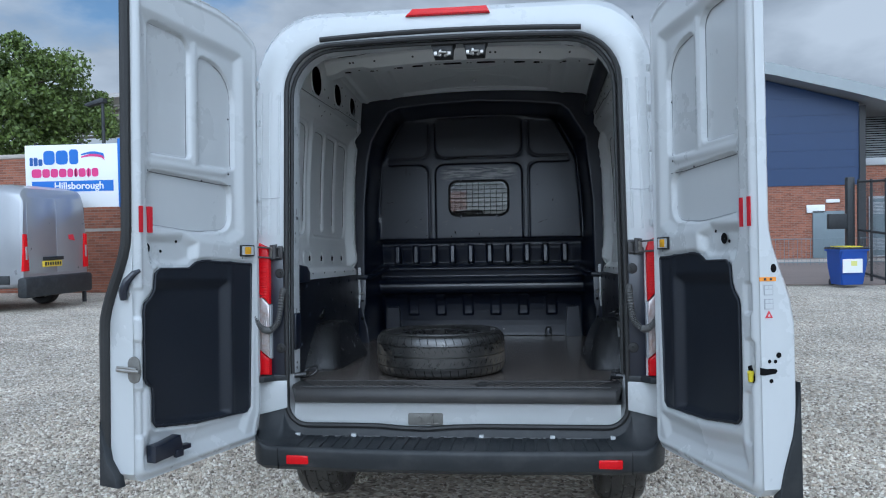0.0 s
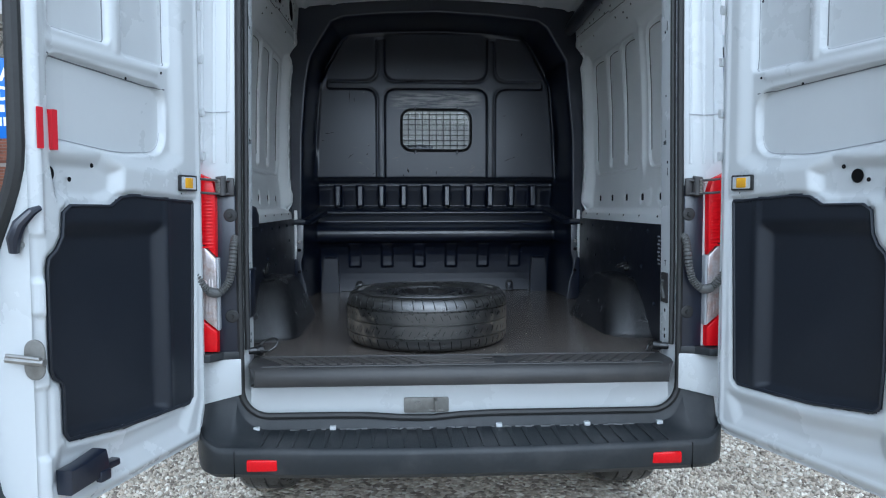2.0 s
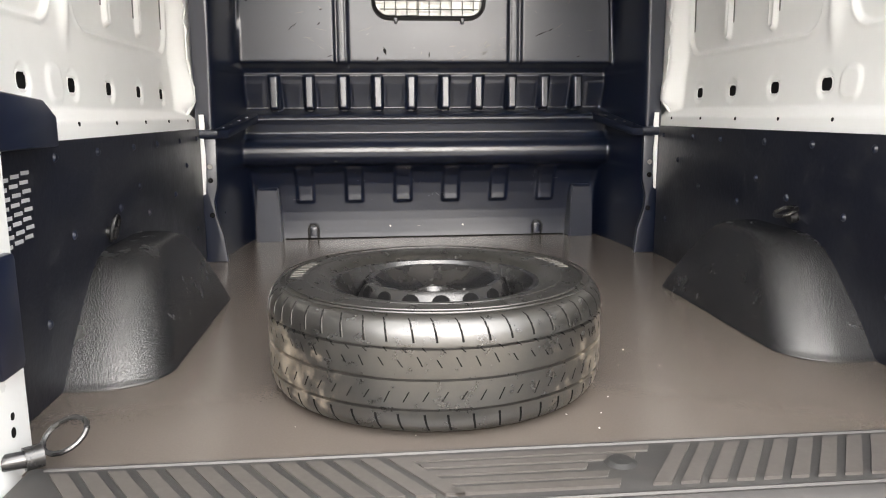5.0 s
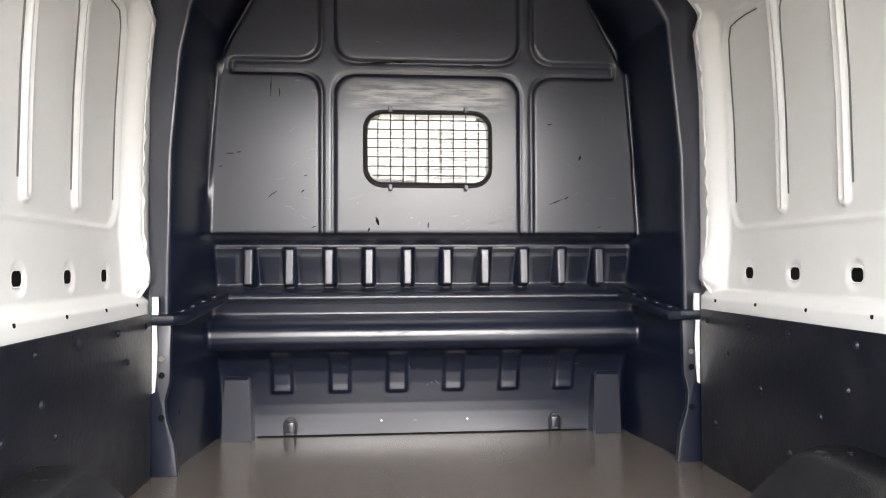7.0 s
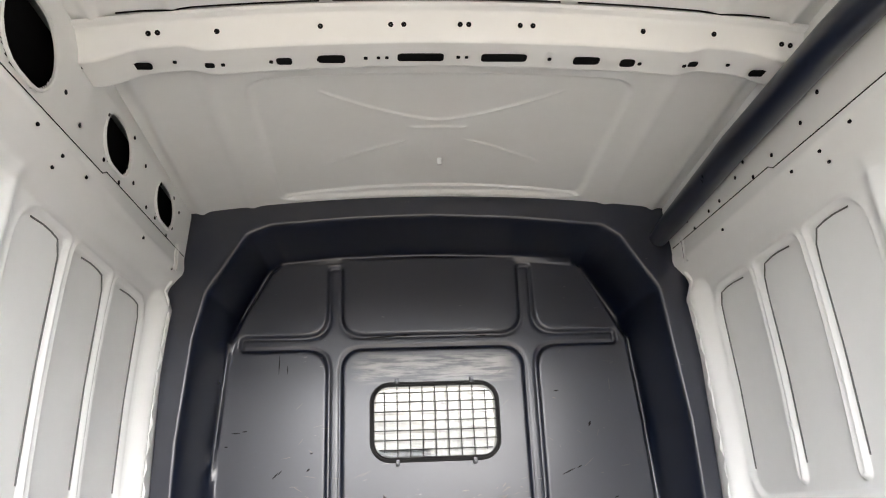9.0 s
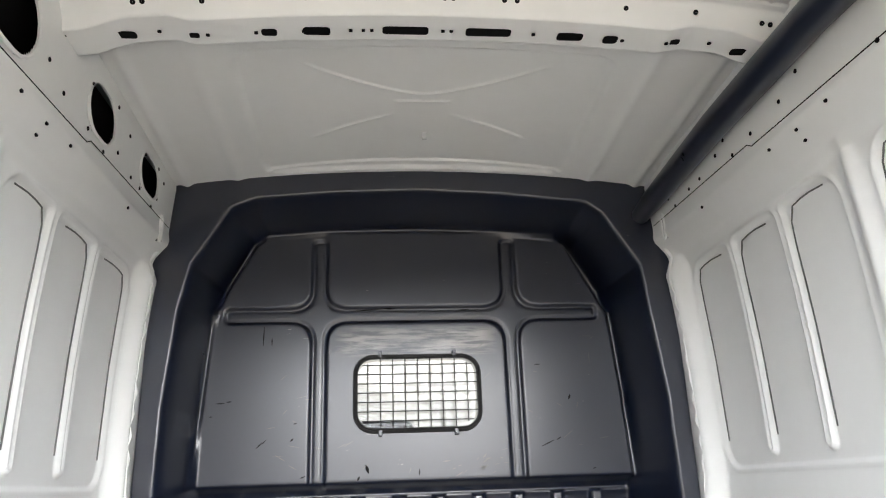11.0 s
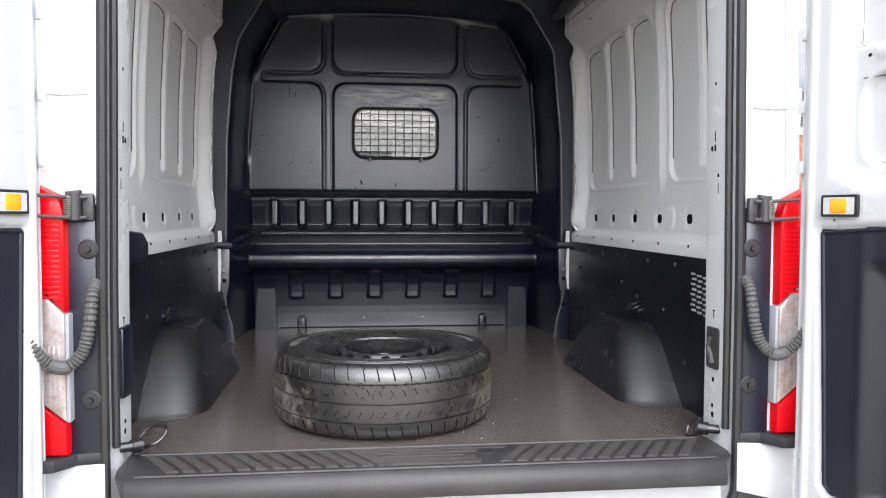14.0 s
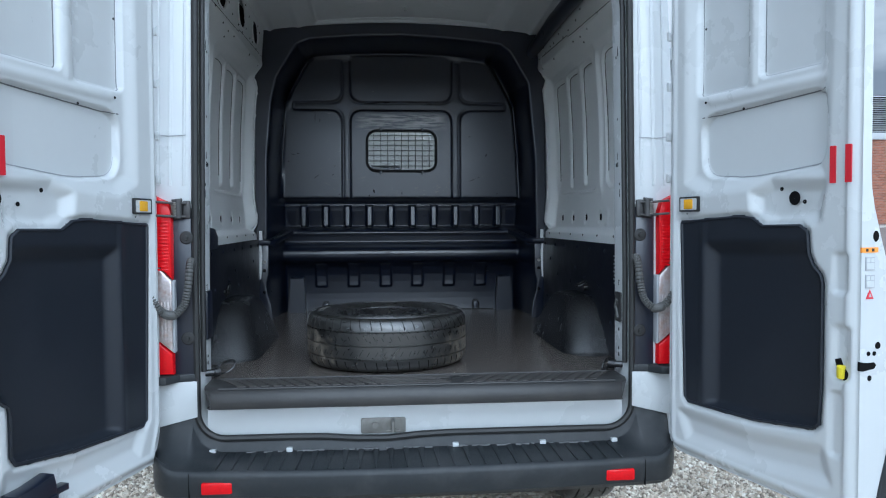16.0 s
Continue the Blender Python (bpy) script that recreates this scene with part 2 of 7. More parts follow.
def muddied(base, name, mud):
    """Rubber with dried mud caked on two sides of the tyre."""
    m = base.copy()
    m.name = name
    n, l = m.node_tree.nodes, m.node_tree.links
    b = next(q for q in n if q.type == "BSDF_PRINCIPLED")
    c = n.new("ShaderNodeTexCoord")
    sep = n.new("ShaderNodeSeparateXYZ")
    l.new(c.outputs["Object"], sep.inputs[0])
    a = n.new("ShaderNodeMath")
    a.operation = "ABSOLUTE"
    l.new(sep.outputs[0], a.inputs[0])
    side = n.new("ShaderNodeMapRange")
    side.inputs[1].default_value, side.inputs[2].default_value, side.inputs[3].default_value, side.inputs[4].default_value = 0.12, 0.33, -0.10, 0.16
    l.new(a.outputs[0], side.inputs[0])
    low = n.new("ShaderNodeMapRange")
    low.inputs[1].default_value, low.inputs[2].default_value, low.inputs[3].default_value, low.inputs[4].default_value = 0.02, 0.10, 0.0, -0.22
    l.new(sep.outputs[2], low.inputs[0])
    t = n.new("ShaderNodeTexNoise")
    t.inputs["Scale"].default_value, t.inputs["Detail"].default_value, t.inputs["Roughness"].default_value = 30.0, 11.0, 0.78
    l.new(c.outputs["Object"], t.inputs[0])
    s = t.outputs[0]
    for q in (side, low):
        k = n.new("ShaderNodeMath")
        k.operation = "ADD"
        l.new(s, k.inputs[0])
        l.new(q.outputs[0], k.inputs[1])
        s = k.outputs[0]
    r = n.new("ShaderNodeMapRange")
    r.inputs[1].default_value, r.inputs[2].default_value, r.inputs[4].default_value = 0.53, 0.70, 0.75
    l.new(s, r.inputs[0])
    mx = n.new("ShaderNodeMix")
    mx.data_type = "RGBA"
    mx.inputs[7].default_value = (*mud, 1)
    l.new(b.inputs["Base Color"].links[0].from_socket, mx.inputs[6])
    l.new(r.outputs[0], mx.inputs[0])
    l.new(mx.outputs[2], b.inputs["Base Color"])
    rg = n.new("ShaderNodeMix")
    rg.inputs[3].default_value = 0.9
    l.new(b.inputs["Roughness"].links[0].from_socket, rg.inputs[2])
    l.new(r.outputs[0], rg.inputs[0])
    l.new(rg.outputs[0], b.inputs["Roughness"])
    return m


MUDTYRE = muddied(TYRE, "muddy_tyre_rubber", (0.21, 0.172, 0.128))
SCUFFED = scuffed(PLASTIC, "scuffed_black_plastic")
# glass tones darkened to hold down the daylight seen through the windows
DIMGLASS = glassy("dimmed_cab_glass", (0.645, 0.63, 0.595))
DIMPANE = glassy("dimmed_pane_glass", (0.78, 0.77, 0.735))
DARKGLASS = material("dark_glass", (0.02, 0.022, 0.024), 0.08, grain=0.05, coat=0.5)
SEAT = material("grey_seat_fabric", (0.075, 0.075, 0.08), 0.85, grain=0.3, grain_scale=200, bump=0.2, bump_scale=500)


# ---------------------------------------------------------------- mesh helpers
def level(ob):
    """How deep an object stands: 1 for a thing, 2 for its part, 3 for a part's piece."""
    k = 0
    while ob:
        k, ob = k + 1, ob.parent
    return k


def link_mesh(name, mesh, mat, parent, label=""):
    while level(parent) >= 3:
        parent = parent.parent
    mesh.materials.append(mat)
    ob = new(name, mesh)
    ob.parent = parent
    if label:
        tagged(ob, label)
    return ob


def part(name, bm, mat, parent, label="", sharp=0.55):
    """One mesh object out of a bmesh, under a thing or a part, with smooth faces and sharp edges."""
    bmesh.ops.recalc_face_normals(bm, faces=bm.faces)
    for f in bm.faces:
        f.smooth = True
    for e in bm.edges:
        if len(e.link_faces) == 2 and e.calc_face_angle(0) > sharp:
            e.smooth = False
    me = bpy.data.meshes.new(name)
    bm.to_mesh(me)
    bm.free()
    return link_mesh(name, me, mat, parent, label)


def empty(name, m, label="", category="", group="", kind="", parent=None):
    ob = new(name)
    ob.empty_display_size = 0.2
    if parent:
        ob.parent = parent
    ob.matrix_basis = m
    return tagged(ob, label, category, group, kind)


def box(bm, x0, x1, y0, y1, z0, z1, bevel=0.0, seg=2, m=None):
    r = bmesh.ops.create_cube(bm, size=1.0)
    vs = r["verts"]
    for v in vs:
        v.co = Vector(((x0 + x1) / 2 + v.co.x * (x1 - x0), (y0 + y1) / 2 + v.co.y * (y1 - y0), (z0 + z1) / 2 + v.co.z * (z1 - z0)))
    if bevel:
        es = list({e for v in vs for e in v.link_edges})
        got = bmesh.ops.bevel(bm, geom=es, offset=bevel, segments=seg, profile=0.5, affect="EDGES")
        vs = list({v for f in got["faces"] for v in f.verts} | {v for v in vs if v.is_valid})
    if m is not None:
        bmesh.ops.transform(bm, matrix=m, verts=[v for v in vs if v.is_valid])
    return bm


def rod(bm, points, r, seg=10, caps=True):
    """A round tube through points."""
    pts = [Vector(p) for p in points]
    rad = r if isinstance(r, (list, tuple)) else [r] * len(pts)
    rings = []
    ref = Vector((0, 0, 1))
    for i, p in enumerate(pts):
        d = (pts[min(i + 1, len(pts) - 1)] - pts[max(i - 1, 0)]).normalized()
        if abs(d.dot(ref)) > 0.95:
            ref = Vector((1, 0, 0)) if abs(d.x) < 0.9 else Vector((0, 1, 0))
        a = d.cross(ref).normalized()
        b = a.cross(d).normalized()
        ref = b
        rings.append([bm.verts.new(p + rad[i] * (math.cos(2 * math.pi * k / seg) * a + math.sin(2 * math.pi * k / seg) * b)) for k in range(seg)])
    for p, q in zip(rings, rings[1:]):
        for k in range(seg):
            bm.faces.new((p[k], p[(k + 1) % seg], q[(k + 1) % seg], q[k]))
    if caps:
        bm.faces.new(rings[0][::-1])
        bm.faces.new(rings[-1])
    return bm


def prism(bm, pts, a, b, axis="y", bevel=0.0):
    """A polygon drawn in the plane across an axis, thick from a to b along that axis."""
    def at(p, h):
        return {"y": (p[0], h, p[1]), "x": (h, p[0], p[1]), "z": (p[0], p[1], h)}[axis]
    lo = [bm.verts.new(at(p, a)) for p in pts]
    hi = [bm.verts.new(at(p, b)) for p in pts]
    fs = [bm.faces.new(lo), bm.faces.new(hi[::-1])]
    n = len(pts)
    for i in range(n):
        fs.append(bm.faces.new((lo[i], hi[i], hi[(i + 1) % n], lo[(i + 1) % n])))
    bmesh.ops.recalc_face_normals(bm, faces=fs)
    if bevel:
        es = [e for f in fs[:2] for e in f.edges]
        bmesh.ops.bevel(bm, geom=es, offset=bevel, segments=2, profile=0.5, affect="EDGES")
    return bm


def lathe(bm, profile, seg=64, axis="z", center=(0, 0, 0), close=False):
    """A profile of (radius, height) turned round an axis."""
    c = Vector(center)
    rings = []
    for r, h in profile:
        ring = []
        for k in range(seg):
            a = 2 * math.pi * k / seg
            u, v = r * math.cos(a), r * math.sin(a)
            ring.append(bm.verts.new(c + Vector((u, v, h) if axis == "z" else (h, u, v))))
        rings.append(ring)
    pairs = list(zip(rings, rings[1:])) + ([(rings[-1], rings[0])] if close else [])
    for p, q in pairs:
        for k in range(seg):
            bm.faces.new((p[k], p[(k + 1) % seg], q[(k + 1) % seg], q[k]))
    return bm


def rrect_pts(x0, x1, z0, z1, r, n=6):
    rs = r if isinstance(r, (list, tuple)) else (r, r, r, r)
    out = []
    for (cx, cz, a0), q in zip((((x1 - rs[0]), z0 + rs[0], -90), ((x1 - rs[1]), z1 - rs[1], 0), (x0 + rs[2], z1 - rs[2], 90), (x0 + rs[3], z0 + rs[3], 180)), rs):
        for i in range(n + 1):
            a = radians(a0 + 90 * i / n)
            out.append((cx + q * math.cos(a), cz + q * math.sin(a)))
    return out


def loft(bm, loops, closed=True, skip=None):
    """Quads between loops of points with equal counts; skip(i, k) leaves a quad out."""
    rings = [[bm.verts.new(p) for p in lp] for lp in loops]
    n = len(rings[0])
    for i, (p, q) in enumerate(zip(rings, rings[1:])):
        for k in range(n if closed else n - 1):
            if skip and skip(i, k):
                continue
            bm.faces.new((p[k], p[(k + 1) % n], q[(k + 1) % n], q[k]))
    return rings


# fields for pressed sheets
def s_rect(u, v, cu, cv, hu, hv, r):
    """Signed distance to a rounded rectangle, negative inside."""
    qu, qv = np.abs(u - cu) - hu + r, np.abs(v - cv) - hv + r
    return np.hypot(np.maximum(qu, 0), np.maximum(qv, 0)) + np.minimum(np.maximum(qu, qv), 0) - r


def s_poly(u, v, pts):
    """Signed distance to a polygon, negative inside."""
    d = np.full(u.shape, 1e9)
    inside = np.zeros(u.shape, bool)
    n = len(pts)
    for i in range(n):
        (ax, ay), (bx, by) = pts[i], pts[(i + 1) % n]
        ex, ey = bx - ax, by - ay
        wx, wy = u - ax, v - ay
        h = np.clip((wx * ex + wy * ey) / (ex * ex + ey * ey), 0, 1)
        d = np.minimum(d, np.hypot(wx - ex * h, wy - ey * h))
        cross = ((ay > v) != (by > v)) & (u < ex * (v - ay) / (ey if ey else 1e-9) + ax)
        inside ^= cross
    return np.where(inside, -d, d)


def smin(a, b, k):
    h = np.clip(0.5 + 0.5 * (b - a) / k, 0, 1)
    return b + (a - b) * h - k * h * (1 - h)


def inside(d, w):
    """1 inside, 0 outside, with a soft flank w wide at the edge."""
    t = np.clip(0.5 - d / w, 0, 1)
    return t * t * (3 - 2 * t)


def step(a, b, x):
    t = np.clip((x - a) / (b - a), 0, 1)
    return t * t * (3 - 2 * t)


def sheet(name, us, vs, place, mat, parent, label="", keep=None, flip=False):
    """A pressed sheet: a fine grid, bent by place(u, v), which gives x, y, z arrays; keep(u, v) cuts its outline and openings."""
    U, V = np.meshgrid(us, vs, indexing="ij")
    X, Y, Z = place(U, V)
    nu, nv = U.shape
    co = np.stack([np.broadcast_to(X, U.shape), np.broadcast_to(Y, U.shape), np.broadcast_to(Z, U.shape)], -1).reshape(-1, 3)
    idx = np.arange(nu * nv).reshape(nu, nv)
    quads = np.stack([idx[:-1, :-1], idx[1:, :-1], idx[1:, 1:], idx[:-1, 1:]], -1).reshape(-1, 4)
    if keep is not None:
        cu, cv = (U[:-1, :-1] + U[1:, 1:]) / 2, (V[:-1, :-1] + V[1:, 1:]) / 2
        quads = quads[keep(cu, cv).reshape(-1)]
        used = np.unique(quads)
        back = np.full(nu * nv, -1)
        back[used] = np.arange(len(used))
        co, quads = co[used], back[quads]
    if flip:
        quads = quads[:, ::-1]
    me = bpy.data.meshes.new(name)
    me.from_pydata(co.tolist(), [], quads.tolist())
    me.shade_smooth()
    return link_mesh(name, me, mat, parent, label)


def lines(a, b, n_step):
    return np.linspace(a, b, max(2, int(round(abs(b - a) / n_step)) + 1))

# ---------------------------------------------------------------- the cargo van
F = 0.70                                        # load floor, in the van's own axes
van = empty("cargo_van", VAN, "white panel van with both rear doors open, standing on gravel", "van")

# ---- outer body
def section(w, zb, zt, rt, rb, lean, y):
    """Rounded body section at y: half width w at the waist, leaning in by lean towards the roof."""
    pts = []
    for x, z in rrect_pts(-w, w, zb, zt, (rb, rt, rt, rb), 7):
        pts.append((x, z))
    full = []
    n = len(pts)
    for i in range(n):
        a, b = pts[i], pts[(i + 1) % n]
        full.append(a)
        if i % 8 == 7:
            full += [(a[0] + (b[0] - a[0]) * j / 12, a[1] + (b[1] - a[1]) * j / 12) for j in range(1, 12)]
    return [(x * (1 - lean * (max(0, z - 1.1) / max(0.3, zt - 1.1)) ** 1.6), y, z) for x, z in full]


STATIONS = [
    (0.015, 0.975, 0.47, 2.475, 0.30, 0.05, 0.06), (0.06, 0.99, 0.45, 2.51, 0.30, 0.06, 0.065), (0.2, 0.995, 0.43, 2.56, 0.28, 0.08, 0.06), (0.6, 1.012, 0.42, 2.60, 0.26, 0.08, 0.065),
    (1.4, 1.016, 0.42, 2.62, 0.26, 0.08, 0.07), (2.4, 1.016, 0.42, 2.62, 0.26, 0.08, 0.08), (3.0, 1.015, 0.42, 2.60, 0.26, 0.08, 0.11), (3.15, 1.012, 0.42, 2.57, 0.26, 0.08, 0.12),
    (3.35, 1.01, 0.42, 2.50, 0.26, 0.08, 0.12), (3.6, 1.005, 0.42, 2.34, 0.24, 0.08, 0.12), (3.9, 1.0, 0.42, 2.08, 0.20, 0.08, 0.10), (4.2, 0.985, 0.42, 1.78, 0.16, 0.08, 0.07),
    (4.45, 0.97, 0.40, 1.52, 0.14, 0.08, 0.04), (4.7, 0.95, 0.38, 1.42, 0.16, 0.08, 0.03), (5.05, 0.90, 0.36, 1.28, 0.18, 0.10, 0.02), (5.28, 0.80, 0.36, 1.10, 0.20, 0.14, 0.0), (5.36, 0.60, 0.42, 0.95, 0.2, 0.14, 0.0)]
loops = [section(w, zb, zt, rt, rb, lean, y) for y, w, zb, zt, rt, rb, lean in STATIONS]
NP = len(loops[0])


def region(i, k):
    """Which pane a body quad belongs to: windscreen, side window or body."""
    y = (STATIONS[i][0] + STATIONS[i + 1][0]) / 2
    p = [loops[i][k], loops[i][(k + 1) % NP], loops[i + 1][k], loops[i + 1][(k + 1) % NP]]
    z = sum(q[2] for q in p) / 4
    x = sum(q[0] for q in p) / 4
    zt = (STATIONS[i][3] + STATIONS[i + 1][3]) / 2
    if 3.3 < y < 4.4 and zt - z < 0.08 and abs(x) < 0.82:
        return "windscreen"
    if 3.1 < y < 4.2 and abs(x) > 0.8 and 1.32 < z < min(2.15, zt - 0.14):
        return "side"
    return "body"


bm = bmesh.new()
rings = loft(bm, loops, skip=lambda i, k: region(i, k) != "body")
bm.faces.new(rings[-1])
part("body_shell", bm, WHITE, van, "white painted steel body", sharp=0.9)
for which, name in (("windscreen", "windscreen"), ("side", "cab_side_glass")):
    for sgn in ((0,) if which == "windscreen" else (-1, 1)):
        bm = bmesh.new()
        loft(bm, loops, skip=lambda i, k: region(i, k) != which or (sgn and loops[i][k][0] * sgn < 0))
        for v in [v for v in bm.verts if not v.link_faces]:
            bm.verts.remove(v)
        ob = part(name, bm, DIMGLASS, van, "cab glass darkened against the daylight")
        ob.visible_shadow = False

# ---- rear face round the door opening
def opening(dx, dz, y):
    """The door opening's outline, grown by dx sideways and dz up and down, with its top slightly arched."""
    pts = []
    for x, z in rrect_pts(-0.80 - dx, 0.80 + dx, 0.520 - dz, 2.325 + dz, (0.10, 0.21, 0.21, 0.10), 7):
        pts.append((x, z))
    full = []
    n = len(pts)
    for i in range(n):
        a, b = pts[i], pts[(i + 1) % n]
        full.append(a)
        if i % 8 == 7:
            full += [(a[0] + (b[0] - a[0]) * j / 12, a[1] + (b[1] - a[1]) * j / 12) for j in range(1, 12)]
    return [(x * (1 - 0.018 * max(0, z - 1.1)), y, z + 0.022 * (1 - (x / 0.8) ** 2) * step(1.9, 2.3, z) - 0.016 * step(0.8, 0.5, z) * math.exp(-((x + 0.16) / 0.14) ** 2)) for x, z in full]


bm = bmesh.new()
loft(bm, [loops[0], [(a[0] * 0.5 + b[0] * 0.5, 0.0, a[2] * 0.5 + b[2] * 0.5) for a, b in zip(loops[0], opening(0.03, 0.03, 0))],
          opening(0.03, 0.03, 0.004), opening(0.012, 0.012, 0.01), opening(0.0, 0.0, 0.03), opening(-0.012, -0.006, 0.05), opening(-0.012, -0.006, 0.162), opening(0.06, 0.02, 0.182)])
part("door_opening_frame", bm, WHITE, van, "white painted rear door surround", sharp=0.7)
bm = bmesh.new()
for rr, dd in ((0.013, 0.004), (0.010, -0.016)):
    pts = opening(dd, dd, 0.006 if dd > 0 else 0.03)
    if dd > 0:
        rod(bm, pts + pts[:1], rr, 8, caps=False)
    else:
        k0 = min(range(len(pts)), key=lambda k: (abs(pts[k][2] - 0.66), -pts[k][0]))
        ring = [q for q in pts[k0:] + pts[:k0] if q[2] > 0.64]
        rod(bm, ring, rr, 8)
part("door_seal", bm, RUBBER, van, "black rubber door seal")
# sill, gutter strip, brake lamp
bm = bmesh.new()
prism(bm, [(0.035, 0.49), (0.022, 0.515), (0.020, 0.54), (0.021, 0.57), (0.024, 0.60), (0.030, 0.622), (0.2, 0.622), (0.2, 0.49)], -0.772, 0.772, "x")
part("sill", bm, WHITE, van)
bm = bmesh.new()
rod(bm, [(x, 0.006, 2.384 - 0.016 * (x / 0.61) ** 2) for x in np.linspace(-0.62, 0.62, 25)], 0.013, 8)
part("gutter_strip", bm, RUBBER, van, "black rubber gutter strip")
bm = bmesh.new()
prism(bm, [(-0.2, 2.455), (0.2, 2.455), (0.185, 2.487), (-0.165, 2.487)], -0.012, 0.06, "y", 0.006)
part("high_brake_lamp", bm, RED, van, "red high brake lamp")
# lock plate in the sill
bm = bmesh.new()
prism(bm, rrect_pts(-0.218, -0.053, 0.518, 0.574, 0.006, 2), 0.012, 0.024, "y", 0.002)
plate = part("striker_plate", bm, GREYM, van, "bare steel striker plate")
bm = bmesh.new()
rod(bm, [(-0.100, 0.012, 0.525), (-0.100, -0.012, 0.53), (-0.100, -0.012, 0.565), (-0.100, 0.012, 0.57)], 0.006, 8)
part("striker_loop", bm, GREYM, plate)
bm = bmesh.new()
rod(bm, [(-0.165, 0.014, 0.549), (-0.165, 0.002, 0.549)], 0.012, 12)
part("bolt", bm, GREYM, plate)
bm = bmesh.new()
box(bm, -0.125, -0.075, 0.004, 0.014, 0.522, 0.53, 0.002)
part("striker_base", bm, GREYM, plate)

# ---- floor and sill mat
bm = bmesh.new()
box(bm, -0.885, 0.885, 0.12, 2.36, F - 0.02, F)
part("load_floor", bm, FLOOR, van, "dark brown-grey vinyl load floor")
bm = bmesh.new()
prism(bm, [(-0.055, 0.636), (-0.072, 0.642), (-0.076, 0.655), (-0.072, 0.688), (-0.060, 0.701), (-0.035, 0.708), (0.0, 0.711), (0.118, 0.710), (0.128, 0.702), (0.130, 0.618), (0.03, 0.618)], -0.776, 0.776, "x", 0.004)
for v in bm.verts:
    v.co.x -= math.copysign(0.035, v.co.x) * float(step(-0.02, -0.07, v.co.y))
sill_mat = part("sill_mat", bm, MAT, van, "grey plastic step cover with chevron tread")


def bar(name, pts, mat, parent, z0, z1):
    b = bmesh.new()
    prism(b, pts, z0, z1, "z")
    return part(name, b, mat, parent)


for side in (-1, 1):
    for i in range(13 if side < 0 else 12):
        x = side * (0.735 - i * 0.0425)
        bar("tread_bar", [(x, 0.092), (x - side * 0.026, 0.092), (x - side * 0.108, -0.028), (x - side * 0.080, -0.028)], TREADWEAR, sill_mat, 0.706, 0.7135)
for y0, y1, xa, xb in ((-0.028, -0.010, -0.13, 0.11), (0.000, 0.016, -0.14, 0.10), (0.027, 0.043, -0.16, 0.075), (0.053, 0.068, -0.17, 0.16), (0.077, 0.092, -0.19, 0.19)):
    bar("tread_bar", [(xa, y0), (xb, y0), (xb + 0.008, y1), (xa - 0.008, y1)], TREADWEAR, sill_mat, 0.706, 0.7135)
bm = bmesh.new()
rod(bm, [(-0.75, 0.110, 0.710), (0.75, 0.110, 0.710)], 0.004, 6)
rod(bm, [(-0.72, -0.046, 0.707), (0.72, -0.046, 0.707)], 0.004, 6)
part("tread_ridge", bm, MAT, sill_mat)
bm = bmesh.new()
lathe(bm, [(0.001, 0.716), (0.018, 0.716), (0.026, 0.711)], 20, center=(0.135, 0.045, 0))
part("mat_plug", bm, RUBBER, sill_mat)

# grit on the floor
b = bmesh.new()
rng = random.Random(31)
for i in range(46):
    x, y = (rng.uniform(0.1, 0.62), rng.uniform(0.18, 0.9)) if i < 10 else (rng.uniform(-0.6, 0.62), rng.uniform(0.18, 1.9))
    r = rng.uniform(0.0006, 0.0014)
    box(b, x - r, x + r * rng.uniform(0.6, 1.5), y - r, y + r, F, F + r * 1.2)
grit = tagged(part("grit", b, GRITM, None, "pale grit and crumbs scattered on the load floor"), "pale grit and crumbs scattered on the load floor", "grit", kind="stuff")
grit.matrix_basis = VAN

# ---- bulkhead
RIBX = [-0.634 + 0.141 * i for i in range(10)]
PANEL = [(-0.777, 1.446), (0.767, 1.446), (0.752, 1.75), (0.727, 2.042), (0.637, 2.215), (0.586, 2.315), (0.54, 2.348), (0.30, 2.366), (0.0, 2.376), (-0.34, 2.368), (-0.55, 2.350), (-0.596, 2.320), (-0.690, 2.15), (-0.732, 2.049), (-0.755, 1.75)]
HOOD = [(-0.835, 0.5), (0.835, 0.5), (0.818, 1.7), (0.788, 2.0), (0.774, 2.155), (0.66, 2.345), (0.60, 2.388), (0.30, 2.418), (0.0, 2.432), (-0.29, 2.423), (-0.557, 2.402), (-0.635, 2.370), (-0.757, 2.168), (-0.788, 2.015), (-0.815, 1.7)]


